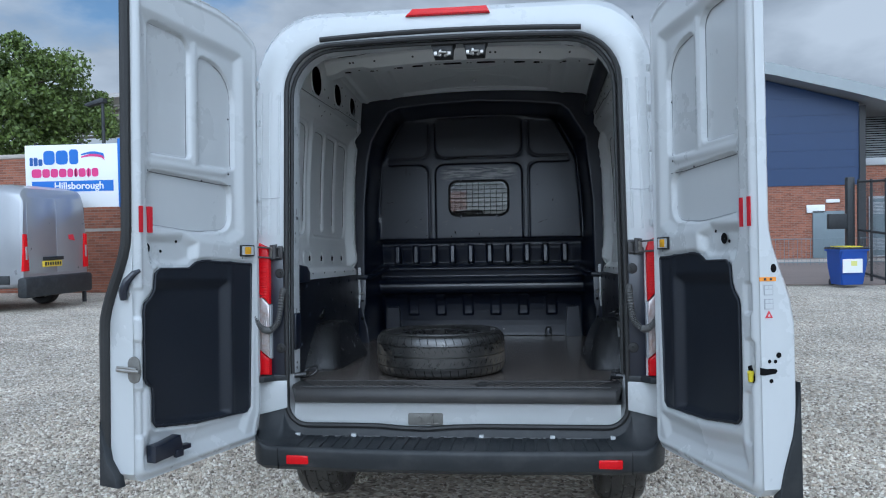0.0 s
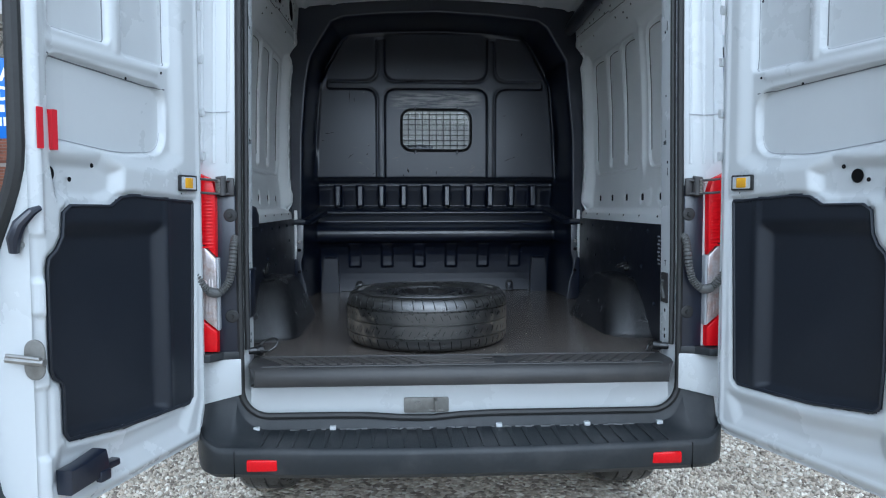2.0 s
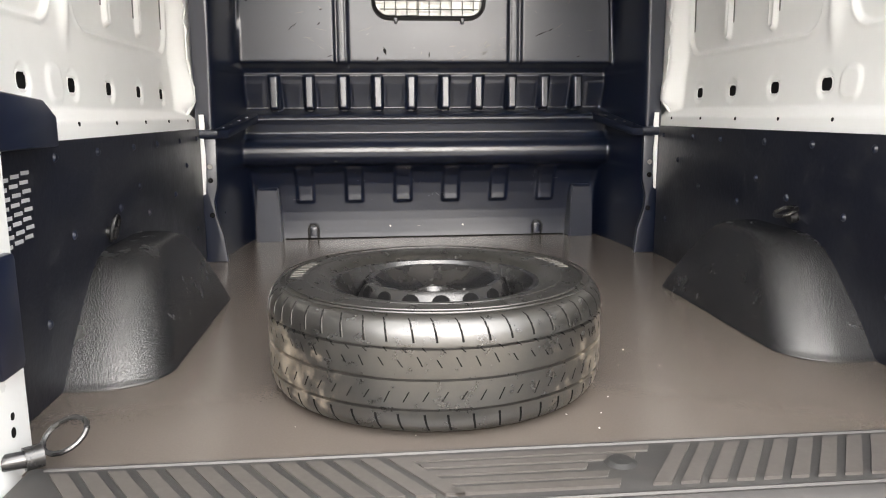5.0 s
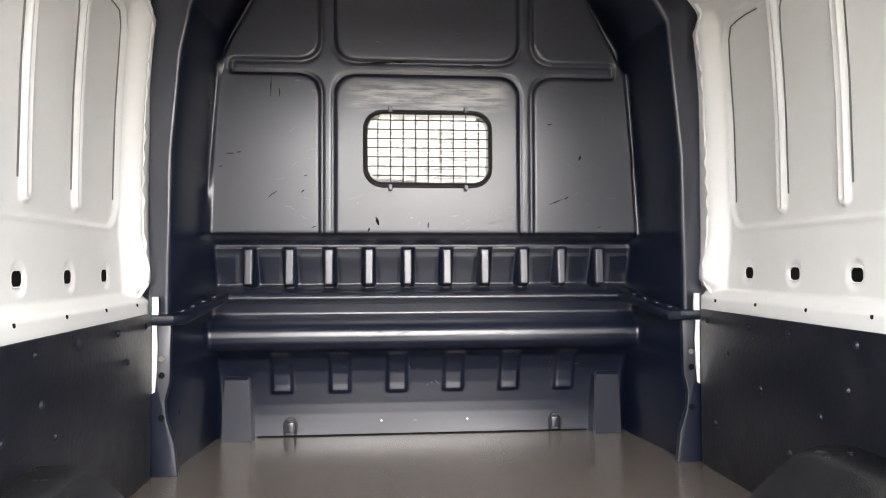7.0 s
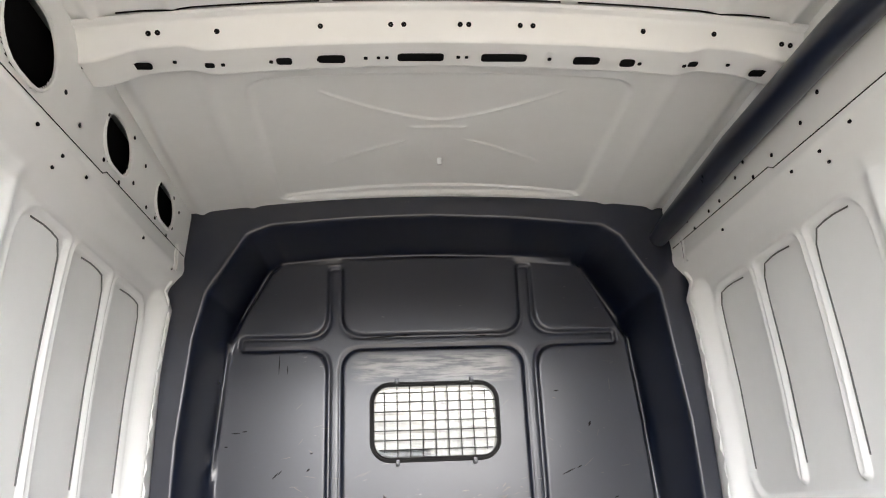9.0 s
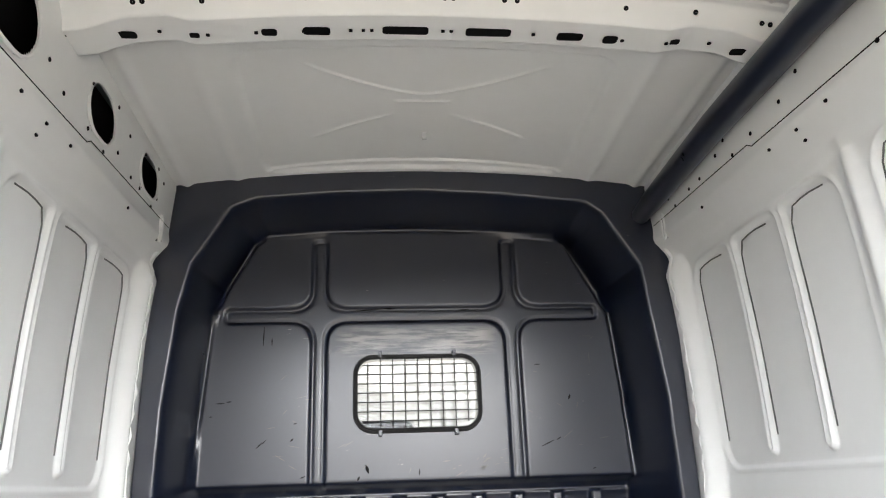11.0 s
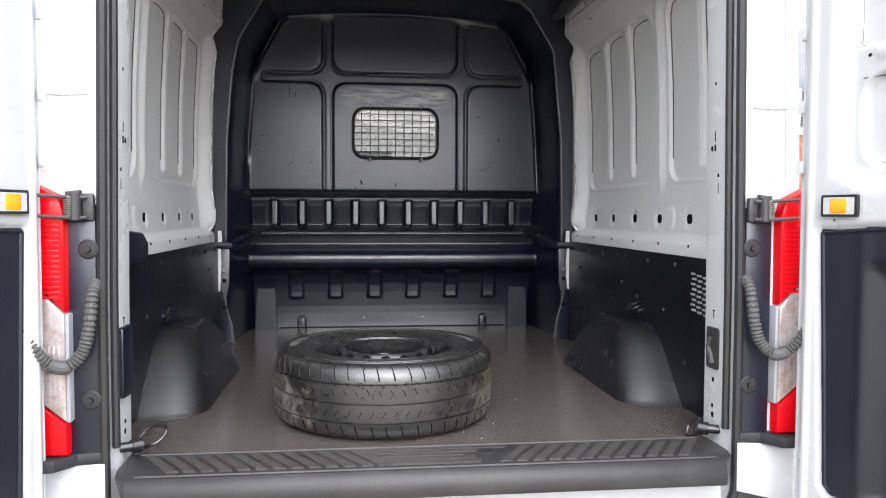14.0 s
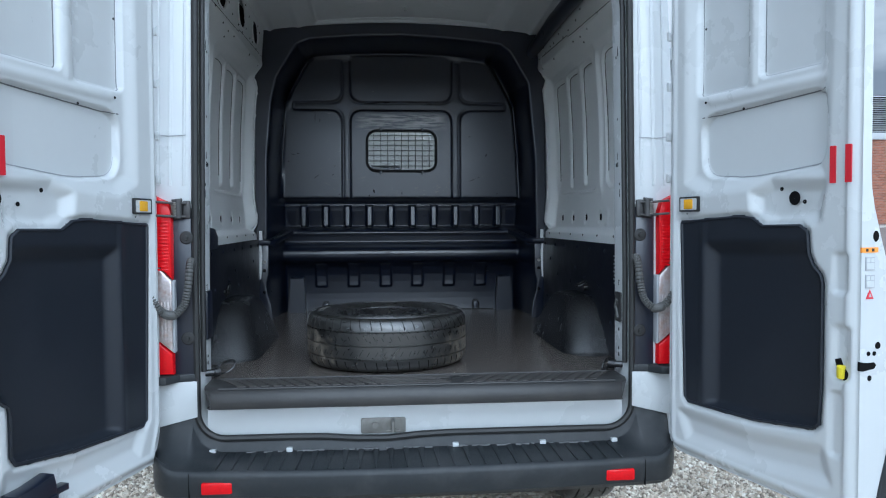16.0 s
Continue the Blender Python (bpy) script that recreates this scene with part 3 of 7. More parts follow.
def bulkhead_place(x, z):
    low = np.interp(z, [0.70, 0.725, 0.75, 0.78, 0.82, 0.87, 0.90, 0.95, 1.0, 1.03, 1.04, 1.048, 1.06, 1.075, 1.095, 1.115, 1.13, 1.142, 1.15, 1.165, 1.175, 1.213, 1.226, 1.246, 1.254, 1.262, 1.275, 1.405, 1.418, 1.44, 1.46],
                    [2.3185, 2.3208, 2.3215, 2.3205, 2.3145, 2.302, 2.294, 2.277, 2.250, 2.205, 2.15, 2.118, 2.101, 2.0895, 2.085, 2.0895, 2.101, 2.118, 2.14, 2.15, 2.155, 2.141, 2.122, 2.131, 2.150, 2.19, 2.205, 2.20, 2.17, 2.15, 2.15])
    back = np.where(z > 1.44, 2.15, low)
    # ribs over the ledge, leaning back, and pockets between them
    shelf = step(1.262, 1.275, z) * step(1.418, 1.405, z)
    back = back + shelf * (0.015 - 0.42 * (z - 1.275))
    for c in RIBX:
        rib = inside(s_rect(x, z, c, 1.338, 0.0195, 0.068, 0.004), 0.006)
        back = back + rib * (2.130 + 0.07 * (z - 1.27) - back)
    for c in [(a + b) / 2 for a, b in zip(RIBX, RIBX[1:])] + [RIBX[0] - 0.085, RIBX[-1] + 0.085]:
        back = back - 0.003 * inside(s_rect(x, z, c, 1.33, 0.043 - 0.08 * np.clip(1.40 - z, 0, 0.14), 0.052, 0.004), 0.012)
    # upright ribs under the roll
    for c in np.linspace(-0.535, 0.535, 6):
        rib = inside(s_rect(x, z, c, 0.950, 0.036, 0.082, 0.006), 0.012)
        back = back + rib * (np.interp(z, [0.865, 0.90, 0.94, 0.98, 1.02], [2.286, 2.282, 2.271, 2.252, 2.212]) - back)
    # pressed upper panel with its cross
    panel = inside(s_poly(x, z, PANEL), 0.026)
    bars = smin(smin(s_rect(x, z, -0.354, 1.866, 0.021, 0.461, 0.01), s_rect(x, z, 0.354, 1.866, 0.021, 0.461, 0.01), 0.01),
                s_rect(x, z, -0.005, 2.045, 0.680, 0.021, 0.01), 0.085)
    pane = inside(bars, 0.014)
    back = back - panel * 0.062 + panel * (pane * 0.009 + 0.010 * np.exp(-((bars - 0.001) / 0.0055) ** 2))
    # side returns and hood out to the flange
    hood = inside(s_poly(x, z, HOOD) + 0.03, 0.075)
    flange = 1.835
    y = flange + (back - flange) * hood
    return x, y, z


WIN = (0.0, 1.757, 0.222, 0.130, 0.062)
part_keep = lambda x, z: s_rect(x, z, *WIN) > -0.004
bulkhead = sheet("bulkhead", lines(-0.885, 0.885, 0.006), lines(F, 2.55, 0.006), bulkhead_place, SCUFFED, van, "black moulded plastic bulkhead with scuffs", keep=part_keep)
bm = bmesh.new()
pts = [(x, 2.085, z) for x, z in rrect_pts(-0.222, 0.222, 1.627, 1.887, 0.062, 6)]
rod(bm, pts + pts[:1], 0.0085, 8, caps=False)
win = part("window_frame", bm, RUBBER, bulkhead, "black rubber window surround")
bm = bmesh.new()
prism(bm, rrect_pts(-0.222, 0.222, 1.627, 1.887, 0.062, 6), 2.098, 2.102, "y")
pane = part("window_pane", bm, DIMPANE, win, "glass pane darkened against the daylight")
pane.visible_shadow = False


def wire(pts):
    b = bmesh.new()
    rod(b, pts, 0.0023, 6)
    part("grille_wire", b, RUBBER, win)


for i in range(1, 10):
    x = -0.222 + 0.444 * i / 10
    e = 0.02 if i in (1, 9) else 0.0
    wire([(x, 2.068, 1.632 + e), (x, 2.068, 1.882 - e)])
for i in range(1, 8):
    z = 1.627 + 0.26 * i / 8
    e = 0.02 if i in (1, 7) else 0.0
    wire([(-0.217 + e, 2.066, z), (0.217 - e, 2.066, z)])
b = bmesh.new()
pts = [(x, 2.068, z) for x, z in rrect_pts(-0.217, 0.217, 1.632, 1.882, 0.058, 6)]
rod(b, pts + pts[:1], 0.004, 6, caps=False)
part("grille_rim", b, RUBBER, win)
for x in (-0.134, 0.134):
    for z, s in ((1.893, 1), (1.621, -1)):
        b = bmesh.new()
        box(b, x - 0.007, x + 0.007, 2.070, 2.086, z - 0.014, z + 0.014, 0.002)
        rod(b, [(x, 2.067, z + 0.004 * s), (x, 2.06, z + 0.004 * s)], 0.005, 8)
        part("clip", b, PLASTIC, win)
# scrapes and scuffs on the plastic
def scrape_marks(name, mat, label, strokes, lift=0.0012):
    b = bmesh.new()
    for x, z, ang, ln, w in strokes:
        cols = []
        for k in range(5):
            f = k / 4 - 0.5
            cx, cz = x + ln * f * math.cos(ang), z + ln * f * math.sin(ang)
            ww = w * (1 - 1.6 * abs(f)) + 0.0003
            col = []
            for d in (-1, 1):
                px, pz = cx - d * ww * math.sin(ang), cz + d * ww * math.cos(ang)
                _, py, _ = bulkhead_place(np.array([px]), np.array([pz]))
                col.append((px, float(py[0]) - lift, pz))
            cols.append(col)
        loft(b, cols, closed=False)
    tagged(part(name, b, mat, bulkhead, label), kind="stuff")


rng = random.Random(21)
pale, dim = [], []
for cx, cz, rx, rz, n in ((-0.06, 1.0, 0.05, 0.05, 6), (0.04, 0.90, 0.05, 0.012, 6), (0.49, 0.99, 0.018, 0.06, 7), (-0.44, 1.02, 0.03, 0.03, 5), (-0.30, 1.0, 0.04, 0.05, 3), (0.22, 1.0, 0.02, 0.05, 3)):
    for i in range(n):
        pale.append((cx + rng.uniform(-rx, rx), cz + rng.uniform(-rz, rz), rng.choice((0.05, 0.9, 2.2, 1.5, 0.1)) + rng.uniform(-0.25, 0.25), rng.uniform(0.006, 0.026), rng.uniform(0.0003, 0.0007)))
for x, z, a, ln, w in ((-0.69, 1.735, 0.0, 0.03, 0.002), (-0.66, 1.74, 0.1, 0.018, 0.002), (-0.72, 1.69, 0.05, 0.012, 0.002), (-0.55, 1.59, 0.8, 0.028, 0.002), (-0.535, 1.60, 0.8, 0.02, 0.0015), (-0.44, 1.605, 0.7, 0.014, 0.003), (-0.43, 1.66, 0.2, 0.012, 0.002),
                       (-0.18, 1.50, 1.9, 0.03, 0.006), (-0.21, 1.47, 1.2, 0.015, 0.004), (0.0, 1.485, 1.5, 0.022, 0.003), (0.46, 1.57, 0.4, 0.05, 0.002), (0.50, 1.585, 0.5, 0.02, 0.002), (0.55, 1.73, 1.2, 0.02, 0.004), (-0.55, 1.97, 1.55, 0.07, 0.002), (-0.52, 1.95, 1.6, 0.03, 0.002),
                       (0.18, 2.062, 0.02, 0.04, 0.003), (-0.18, 2.065, 0.05, 0.12, 0.003), (-0.1, 2.068, 0.0, 0.06, 0.003), (0.44, 1.85, 0.1, 0.02, 0.002), (0.62, 1.48, 0.3, 0.015, 0.002), (-0.4, 1.48, 0.3, 0.02, 0.002)):
    dim.append((x, z, a, ln, w))
faint = [(0.2 + rng.uniform(-0.12, 0.12), 1.51 + rng.uniform(-0.05, 0.04), rng.uniform(-0.5, 0.9), rng.uniform(0.006, 0.03), rng.uniform(0.0008, 0.003)) for i in range(16)]
faint += [(rng.uniform(-0.7, 0.7), rng.uniform(1.47, 2.0), rng.uniform(-0.6, 1.6), rng.uniform(0.01, 0.05), rng.uniform(0.0004, 0.0012)) for i in range(40)]
faint += [(rng.uniform(-0.6, 0.6), rng.uniform(1.085, 1.115), rng.uniform(-0.2, 0.2), rng.uniform(0.01, 0.06), rng.uniform(0.0006, 0.002)) for i in range(30)]
scrape_marks("pale_scratches", SCRATCH, "thin pale scratches", [q for q in pale if abs(q[0]) < 0.6])
scrape_marks("dark_scuffs", DARK, "short dark scuffs", [q for q in dim if not (abs(q[0]) < 0.24 and 1.61 < q[1] < 1.9)])
scrape_marks("faint_scuff", MARKS, "faint grey scuffs", [q for q in faint if not (abs(q[0]) < 0.25 and 1.6 < q[1] < 1.91)])
# screws low on the panel, the dark joint with the floor
for x in (-0.165, 0.165):
    b = bmesh.new()
    rod(b, [(x, 2.324, 0.752), (x, 2.318, 0.752)], 0.004, 8)
    part("panel_screw", b, STEEL, bulkhead)
b = bmesh.new()
box(b, -0.63, 0.63, 2.307, 2.316, F - 0.002, F + 0.004, 0.001)
part("floor_joint", b, DARK, bulkhead, "dark joint along the floor")
# pedestals at the foot, and lashing loops
for s in (-1, 1):
    b = bmesh.new()
    loops_p = [[(s * x, y, z) for x, y in ((0.645 - d, 2.40), (0.645 - d, 2.245 - d), (0.742 + d, 2.245 - d), (0.742 + d, 2.40))] for z, d in ((F + 0.001, 0.006), (0.80, 0.002), (0.925, -0.002), (0.935, -0.01))]
    rg = loft(b, loops_p)
    b.faces.new(rg[-1])
    bmesh.ops.bevel(b, geom=[e for e in b.edges if abs((e.verts[0].co - e.verts[1].co).z) > 0.05 and e.verts[0].co.y < 2.3], offset=0.008, segments=2, affect="EDGES")
    part("pedestal", b, PLASTIC, bulkhead)
    b = bmesh.new()
    x = s * 0.508
    rod(b, [(x - 0.02, 2.312, 0.706), (x - 0.022, 2.309, 0.747), (x - 0.012, 2.309, 0.764), (x + 0.012, 2.309, 0.764), (x + 0.022, 2.309, 0.747), (x + 0.02, 2.312, 0.706)], 0.005, 8)
    part("lashing_loop", b, RUBBER, bulkhead)
    b = bmesh.new()
    box(b, x - 0.014, x + 0.014, 2.311, 2.326, 0.712, 0.752, 0.003)
    rod(b, [(x, 2.313, 0.735), (x, 2.307, 0.735)], 0.006, 8)
    part("loop_plate", b, PLASTIC, bulkhead)
    # grab arm from the pillar to the ledge
    b = bmesh.new()
    prism(b, [(s * 0.885, 1.795), (s * 0.80, 1.795), (s * 0.768, 1.825), (s * 0.700, 2.10), (s * 0.700, 2.15), (s * 0.775, 2.15), (s * 0.835, 1.87), (s * 0.885, 1.86)], 1.163, 1.195, "z", 0.008)
    for k in range(4):
        box(b, s * (0.795 - 0.02 * k) - 0.006, s * (0.795 - 0.02 * k) + 0.006, 1.87 + 0.06 * k, 1.89 + 0.06 * k, 1.193, 1.199, 0.001)
    for v in b.verts:
        v.co.z += 0.20 * max(0.0, v.co.y - 1.845)
    part("corner_shelf", b, PLASTIC, bulkhead)
    # lower pillar moulding
    b = bmesh.new()
    prism(b, [(s * 0.895, F), (s * 0.792, F), (s * 0.802, 0.80), (s * 0.826, 0.875), (s * 0.830, 0.93), (s * 0.815, 0.99), (s * 0.812, 1.165), (s * 0.895, 1.165)], 1.815, 1.84, "y", 0.004)
    part("pillar_moulding", b, PLASTIC, bulkhead)
    for z in (1.06, 1.01, 0.88):
        b = bmesh.new()
        lathe(b, [(0.001, 0.0), (0.008, 0.0), (0.010, 0.004)], 12, axis="z")
        bmesh.ops.transform(b, matrix=pose(s * 0.838, 1.812, z, 90, 0, 0), verts=b.verts)
        part("fixing", b, STEEL if z > 1.03 else DARK, bulkhead)

# ---- side walls
HOLES = (1.63, 1.385, 1.125, 0.872, 0.615)


def wall_panes(y, z):
    """Signed distance to the pressed panes of a side wall: two fields, split by upright ribs."""
    d = np.minimum(s_rect(y, z, 1.335, 1.785, 0.405, 0.325, 0.07), s_rect(y, z, 0.50, 1.785, 0.295, 0.325, 0.07))
    for c in (1.465, 1.185, 0.545):
        d = -smin(-d, s_rect(y, z, c, 1.885, 0.019, 0.395, 0.018), 0.03)
    return d


def wall_depth(y, z):
    """Half width of the load space at a place on the side wall."""
    x = np.interp(z, [0.70, 1.20, 1.235, 1.262, 1.40, 1.44, 1.60, 1.75, 1.88, 2.0, 2.08, 2.13, 2.165, 2.20, 2.23, 2.44, 2.50, 2.56], [0.885, 0.885, 0.892, 0.938, 0.946, 0.950, 0.950, 0.947, 0.941, 0.933, 0.925, 0.917, 0.900, 0.868, 0.845, 0.828, 0.835, 0.82])
    field = wall_panes(y, z)
    x = x + 0.011 * inside(field, 0.007) - 0.003 * np.exp(-((field - 0.009) / 0.005) ** 2)
    for c in (1.465, 1.185, 0.545):
        x = x + 0.006 * inside(s_rect(y, z, c, 1.80, 0.0045, 0.30, 0.004), 0.008)
    x = x - 0.016 * np.exp(-((y - 0.862) / 0.024) ** 2) * step(1.38, 1.50, z) * step(2.20, 2.05, z)
    # collars round the holes
    for h in HOLES:
        x = x + 0.006 * inside(s_rect(y, z, h, 1.318, 0.03, 0.034, 0.03), 0.012)
    x = x - 0.006 * inside(s_rect(y, z, 0.765, 1.318, 0.04, 0.04, 0.03), 0.014)
    # front pillar
    mid = step(1.235, 1.30, z) * step(2.20, 2.10, z)
    x = x - 0.055 * step(1.745, 1.80, y) * mid
    x = x - 0.012 * np.exp(-(((y - 1.80) / 0.05) ** 2 + ((z - 1.32) / 0.07) ** 2))
    # slanted creases over the panes
    x = x - 0.006 * np.exp(-((z - 2.185 - 0.10 * (y - 1.2)) / 0.02) ** 2) * step(0.9, 1.1, y)
    return x


def oval(name, s, x, y, z, ry, rz, mat, parent, roundness=0.98):
    """A dark plate painted as a hole's shade, in a sheet facing the load space."""
    b = bmesh.new()
    prism(b, rrect_pts(y - ry, y + ry, z - rz, z + rz, min(ry, rz) * roundness, 4), x - s * 0.0006, x + s * 0.003, "x")
    return part(name, b, mat, parent)


for s, nm in ((-1, "side_wall"), (1, "side_wall")):
    ovals = [(1.163, 2.362, 0.092, 0.070), (1.563, 2.366, 0.090, 0.062), (0.69, 2.345, 0.11, 0.088), (1.74, 2.26, 0.012, 0.045)] if s < 0 else [(1.74, 2.26, 0.012, 0.045)]
    small = [(0.93, 2.215), (0.935, 2.19), (1.10, 2.29), (1.21, 2.28), (1.08, 2.40), (1.24, 2.34), (1.50, 2.30), (1.62, 2.29), (1.63, 2.42), (1.50, 2.41), (1.30, 2.32), (1.25, 2.43), (1.36, 2.40), (1.42, 2.30), (1.66, 2.33), (1.70, 2.40), (0.95, 2.30), (0.9, 2.42), (0.86, 2.33), (1.05, 2.22), (1.45, 2.22), (1.02, 2.46), (0.8, 2.22), (0.60, 2.24)]

    def keep(y, z, o=ovals):
        k = np.ones(y.shape, bool)
        for a, b, ry, rz in o:
            k &= s_rect(y, z, a, b, ry, rz, min(ry, rz)) > -0.003
        k &= z < 2.42 + 0.14 * step(0.2, 0.7, y)
        for h in HOLES:
            k &= s_rect(y, z, h, 1.318, 0.026, 0.019, 0.014) > -0.002
        return k

    wall = sheet(nm, lines(0.165, 1.86, 0.006), lines(1.18, 2.56, 0.006), lambda y, z, s=s: (s * wall_depth(y, z), y, z), WHITE_LIT, van, "white painted inner side wall with pressed ribs", keep=keep)
    # dark coloured rods paint the shadow along the pane edges
    for y0, y1, top in ((0.937, 1.155, 2.10), (1.215, 1.435, 2.10), (1.495, 1.733, 2.10), (0.212, 0.515, 2.10), (0.575, 0.788, 2.10)):
        bm = bmesh.new()
        pts = [(y1, 1.54), (y1, 1.80), (y1, 2.00), (y1 - 0.008, 2.06), (y1 - 0.03, 2.095), (y1 - 0.07, top), ((y0 + y1) / 2, top + 0.001), (y0 + 0.05, top - 0.003)]
        pts = [(s * (float(wall_depth(np.array(y), np.array(z))) - 0.0008), y, z) for y, z in pts]
        rod(bm, pts, 0.0024, 5)
        part("pane_shade", bm, WALLSHADE, wall, "dark line painted for the shade along the pane edge")
    # dark sheets painted for the shade in the hollow behind the holes
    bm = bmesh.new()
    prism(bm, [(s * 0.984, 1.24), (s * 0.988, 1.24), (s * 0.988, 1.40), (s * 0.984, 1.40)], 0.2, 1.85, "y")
    part("hollow_shade_sheet", bm, DARK, van)
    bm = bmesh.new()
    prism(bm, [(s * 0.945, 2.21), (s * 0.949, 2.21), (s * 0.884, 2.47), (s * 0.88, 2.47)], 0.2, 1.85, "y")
    part("hollow_shade_sheet", bm, DARK, van)
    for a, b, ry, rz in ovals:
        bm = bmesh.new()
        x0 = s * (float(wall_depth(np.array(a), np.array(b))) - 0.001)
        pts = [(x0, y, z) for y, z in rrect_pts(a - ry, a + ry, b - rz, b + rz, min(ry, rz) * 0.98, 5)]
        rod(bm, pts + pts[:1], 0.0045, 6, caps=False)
        part("hole_rim", bm, WHITE_LIT, wall)
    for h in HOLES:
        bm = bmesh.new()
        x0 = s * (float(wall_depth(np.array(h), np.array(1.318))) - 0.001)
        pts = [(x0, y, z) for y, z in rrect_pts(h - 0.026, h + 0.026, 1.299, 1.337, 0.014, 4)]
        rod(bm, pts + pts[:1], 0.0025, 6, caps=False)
        part("hole_rim", bm, WHITE_LIT, wall)
        # dark plate fills the hole with painted shade
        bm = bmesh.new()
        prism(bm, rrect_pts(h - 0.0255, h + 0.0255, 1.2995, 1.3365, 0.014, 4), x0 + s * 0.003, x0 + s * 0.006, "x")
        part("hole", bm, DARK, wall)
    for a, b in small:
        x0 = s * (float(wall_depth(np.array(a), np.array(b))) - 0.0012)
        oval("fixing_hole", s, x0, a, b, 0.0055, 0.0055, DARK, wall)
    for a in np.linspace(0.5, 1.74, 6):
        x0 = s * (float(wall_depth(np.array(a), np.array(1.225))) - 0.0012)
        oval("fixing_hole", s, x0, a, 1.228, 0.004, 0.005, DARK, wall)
    # lapped seam under the roof rail
    bm = bmesh.new()
    pts = [(y, 2.258 + 0.03 * (y - 0.7) - (0.012 if y < 1.12 else 0.0)) for y in (0.22, 0.5, 0.8, 1.0, 1.11, 1.13, 1.3, 1.5, 1.7, 1.82)]
    rod(bm, [(s * (float(wall_depth(np.array(y), np.array(z))) - 0.0006), y, z) for y, z in pts], 0.0014, 5)
    part("rail_seam", bm, DARK, wall, "dark lapped seam")
    # torn white edge of the pillar flange beside the bulkhead
    rng = random.Random(4 + s)
    inner, outer = [], []
    for i, z in enumerate(np.linspace(1.25, 2.20, 30)):
        x = float(wall_depth(np.array(1.79), np.array(z)))
        outer.append((s * (x + 0.004), float(z)))
        inner.append((s * (x - 0.006 - 0.006 * (i % 2) + rng.uniform(-0.003, 0.003)), float(z)))
    bm = bmesh.new()
    loft(bm, [[(o[0], 1.800, o[1]), (q[0], 1.800, q[1]), (q[0], 1.803, q[1]), (o[0], 1.803, o[1])] for o, q in zip(outer, inner)])
    part("pillar_flange", bm, WHITE_LIT, van, "torn white flange edge")
    bm = bmesh.new()
    prism(bm, [(s * 0.866, 0.955), (s * 0.857, 0.960), (s * 0.852, 1.02), (s * 0.849, 1.10), (s * 0.853, 1.16), (s * 0.846, 1.20), (s * 0.848, 1.25), (s * 0.866, 1.25)], 1.803, 1.811, "y", 0.002)
    part("pillar_edge", bm, WHITE_LIT, van)
    # lining board
    bm = bmesh.new()
    prism(bm, [(0.165, F), (1.80, F), (1.80, 1.200), (0.165, 1.196)], s * 0.866, s * 0.872, "x", 0.0015)
    lining = part("lining_board", bm, LINING, van, "black side lining board, scuffed")
    rng = random.Random(8 + s)
    for y, z in [(0.55 + 0.24 * i, 1.165) for i in range(6)] + [(0.62, 1.0), (0.9, 1.02), (1.15, 0.98), (1.42, 1.0), (1.3, 0.86), (1.7, 0.85), (0.45, 0.85), (1.05, 1.06), (1.6, 1.08)]:
        bm = bmesh.new()
        lathe(bm, [(0.0008, 0.006), (0.006, 0.005), (0.0105, 0.0)], 10)
        bmesh.ops.transform(bm, matrix=Matrix.Translation((s * 0.8658, y + rng.uniform(-0.02, 0.02), z)) @ Matrix.Rotation(radians(-90 * s), 4, "Y"), verts=bm.verts)
        part("rivet", bm, PLASTIC, lining)
    # wheel arch moulding
    bm = bmesh.new()
    lv = []
    for k, h in ((-0.035, 0.0015), (-0.03, 0.004), (0.0, 0.007), (0.02, 0.016), (0.2, 0.075), (0.4, 0.132), (0.58, 0.178), (0.72, 0.209), (0.83, 0.226), (0.92, 0.235), (1.0, 0.239), (1.12, 0.242)):
        y0, y1 = 0.485 + 0.285 * k, 1.285 - 0.235 * k
        x0 = 0.678 + 0.085 * k
        lv.append([(s * x, y, F + h) for x, y in rrect_pts(x0, 0.905, y0, y1, (0.002, 0.002, 0.075, 0.125), 8)])
    rg = loft(bm, lv)
    bm.faces.new(rg[-1])
    part("wheel_arch_cover", bm, ARCH, van, "black grained plastic wheel arch cover", sharp=1.0)
    # lashing ring over the arch
    bm = bmesh.new()
    if s < 0:
        c = (-0.86, 0.80, 0.985)
        pts = [(c[0] + 0.01 + 0.008 * math.cos(a), c[1] + 0.02 * math.sin(a), c[2] + 0.03 * math.cos(a)) for a in np.linspace(0, 2 * math.pi, 17)]
    else:
        c = (0.83, 0.83, 0.985)
        pts = [(c[0] + 0.005 + 0.025 * math.cos(a), c[1] + 0.032 * math.sin(a), c[2] + 0.006 + 0.011 * math.cos(a)) for a in np.linspace(0, 2 * math.pi, 17)]
    rod(bm, pts, 0.005, 8, caps=False)
    rod(bm, [(s * 0.868, c[1], 0.975), (s * 0.845, c[1], 0.972)], 0.014, 12)
    part("lashing_ring", bm, RIM, van)
    # lashing ring at the sill
    bm = bmesh.new()
    c = (s * 0.755, 0.125, 0.752)
    if s < 0:
        pts = [(c[0] + 0.026 + 0.034 * math.cos(a), c[1] + 0.02 + 0.02 * math.sin(a), c[2] + 0.020 * math.sin(a) + 0.010 * math.cos(a)) for a in np.linspace(0, 2 * math.pi, 17)]
    else:
        pts = [(c[0] - 0.012 + 0.012 * math.sin(a), c[1] + 0.012 + 0.024 * math.cos(a), c[2] - 0.022 + 0.026 * math.sin(a)) for a in np.linspace(0, 2 * math.pi, 17)]
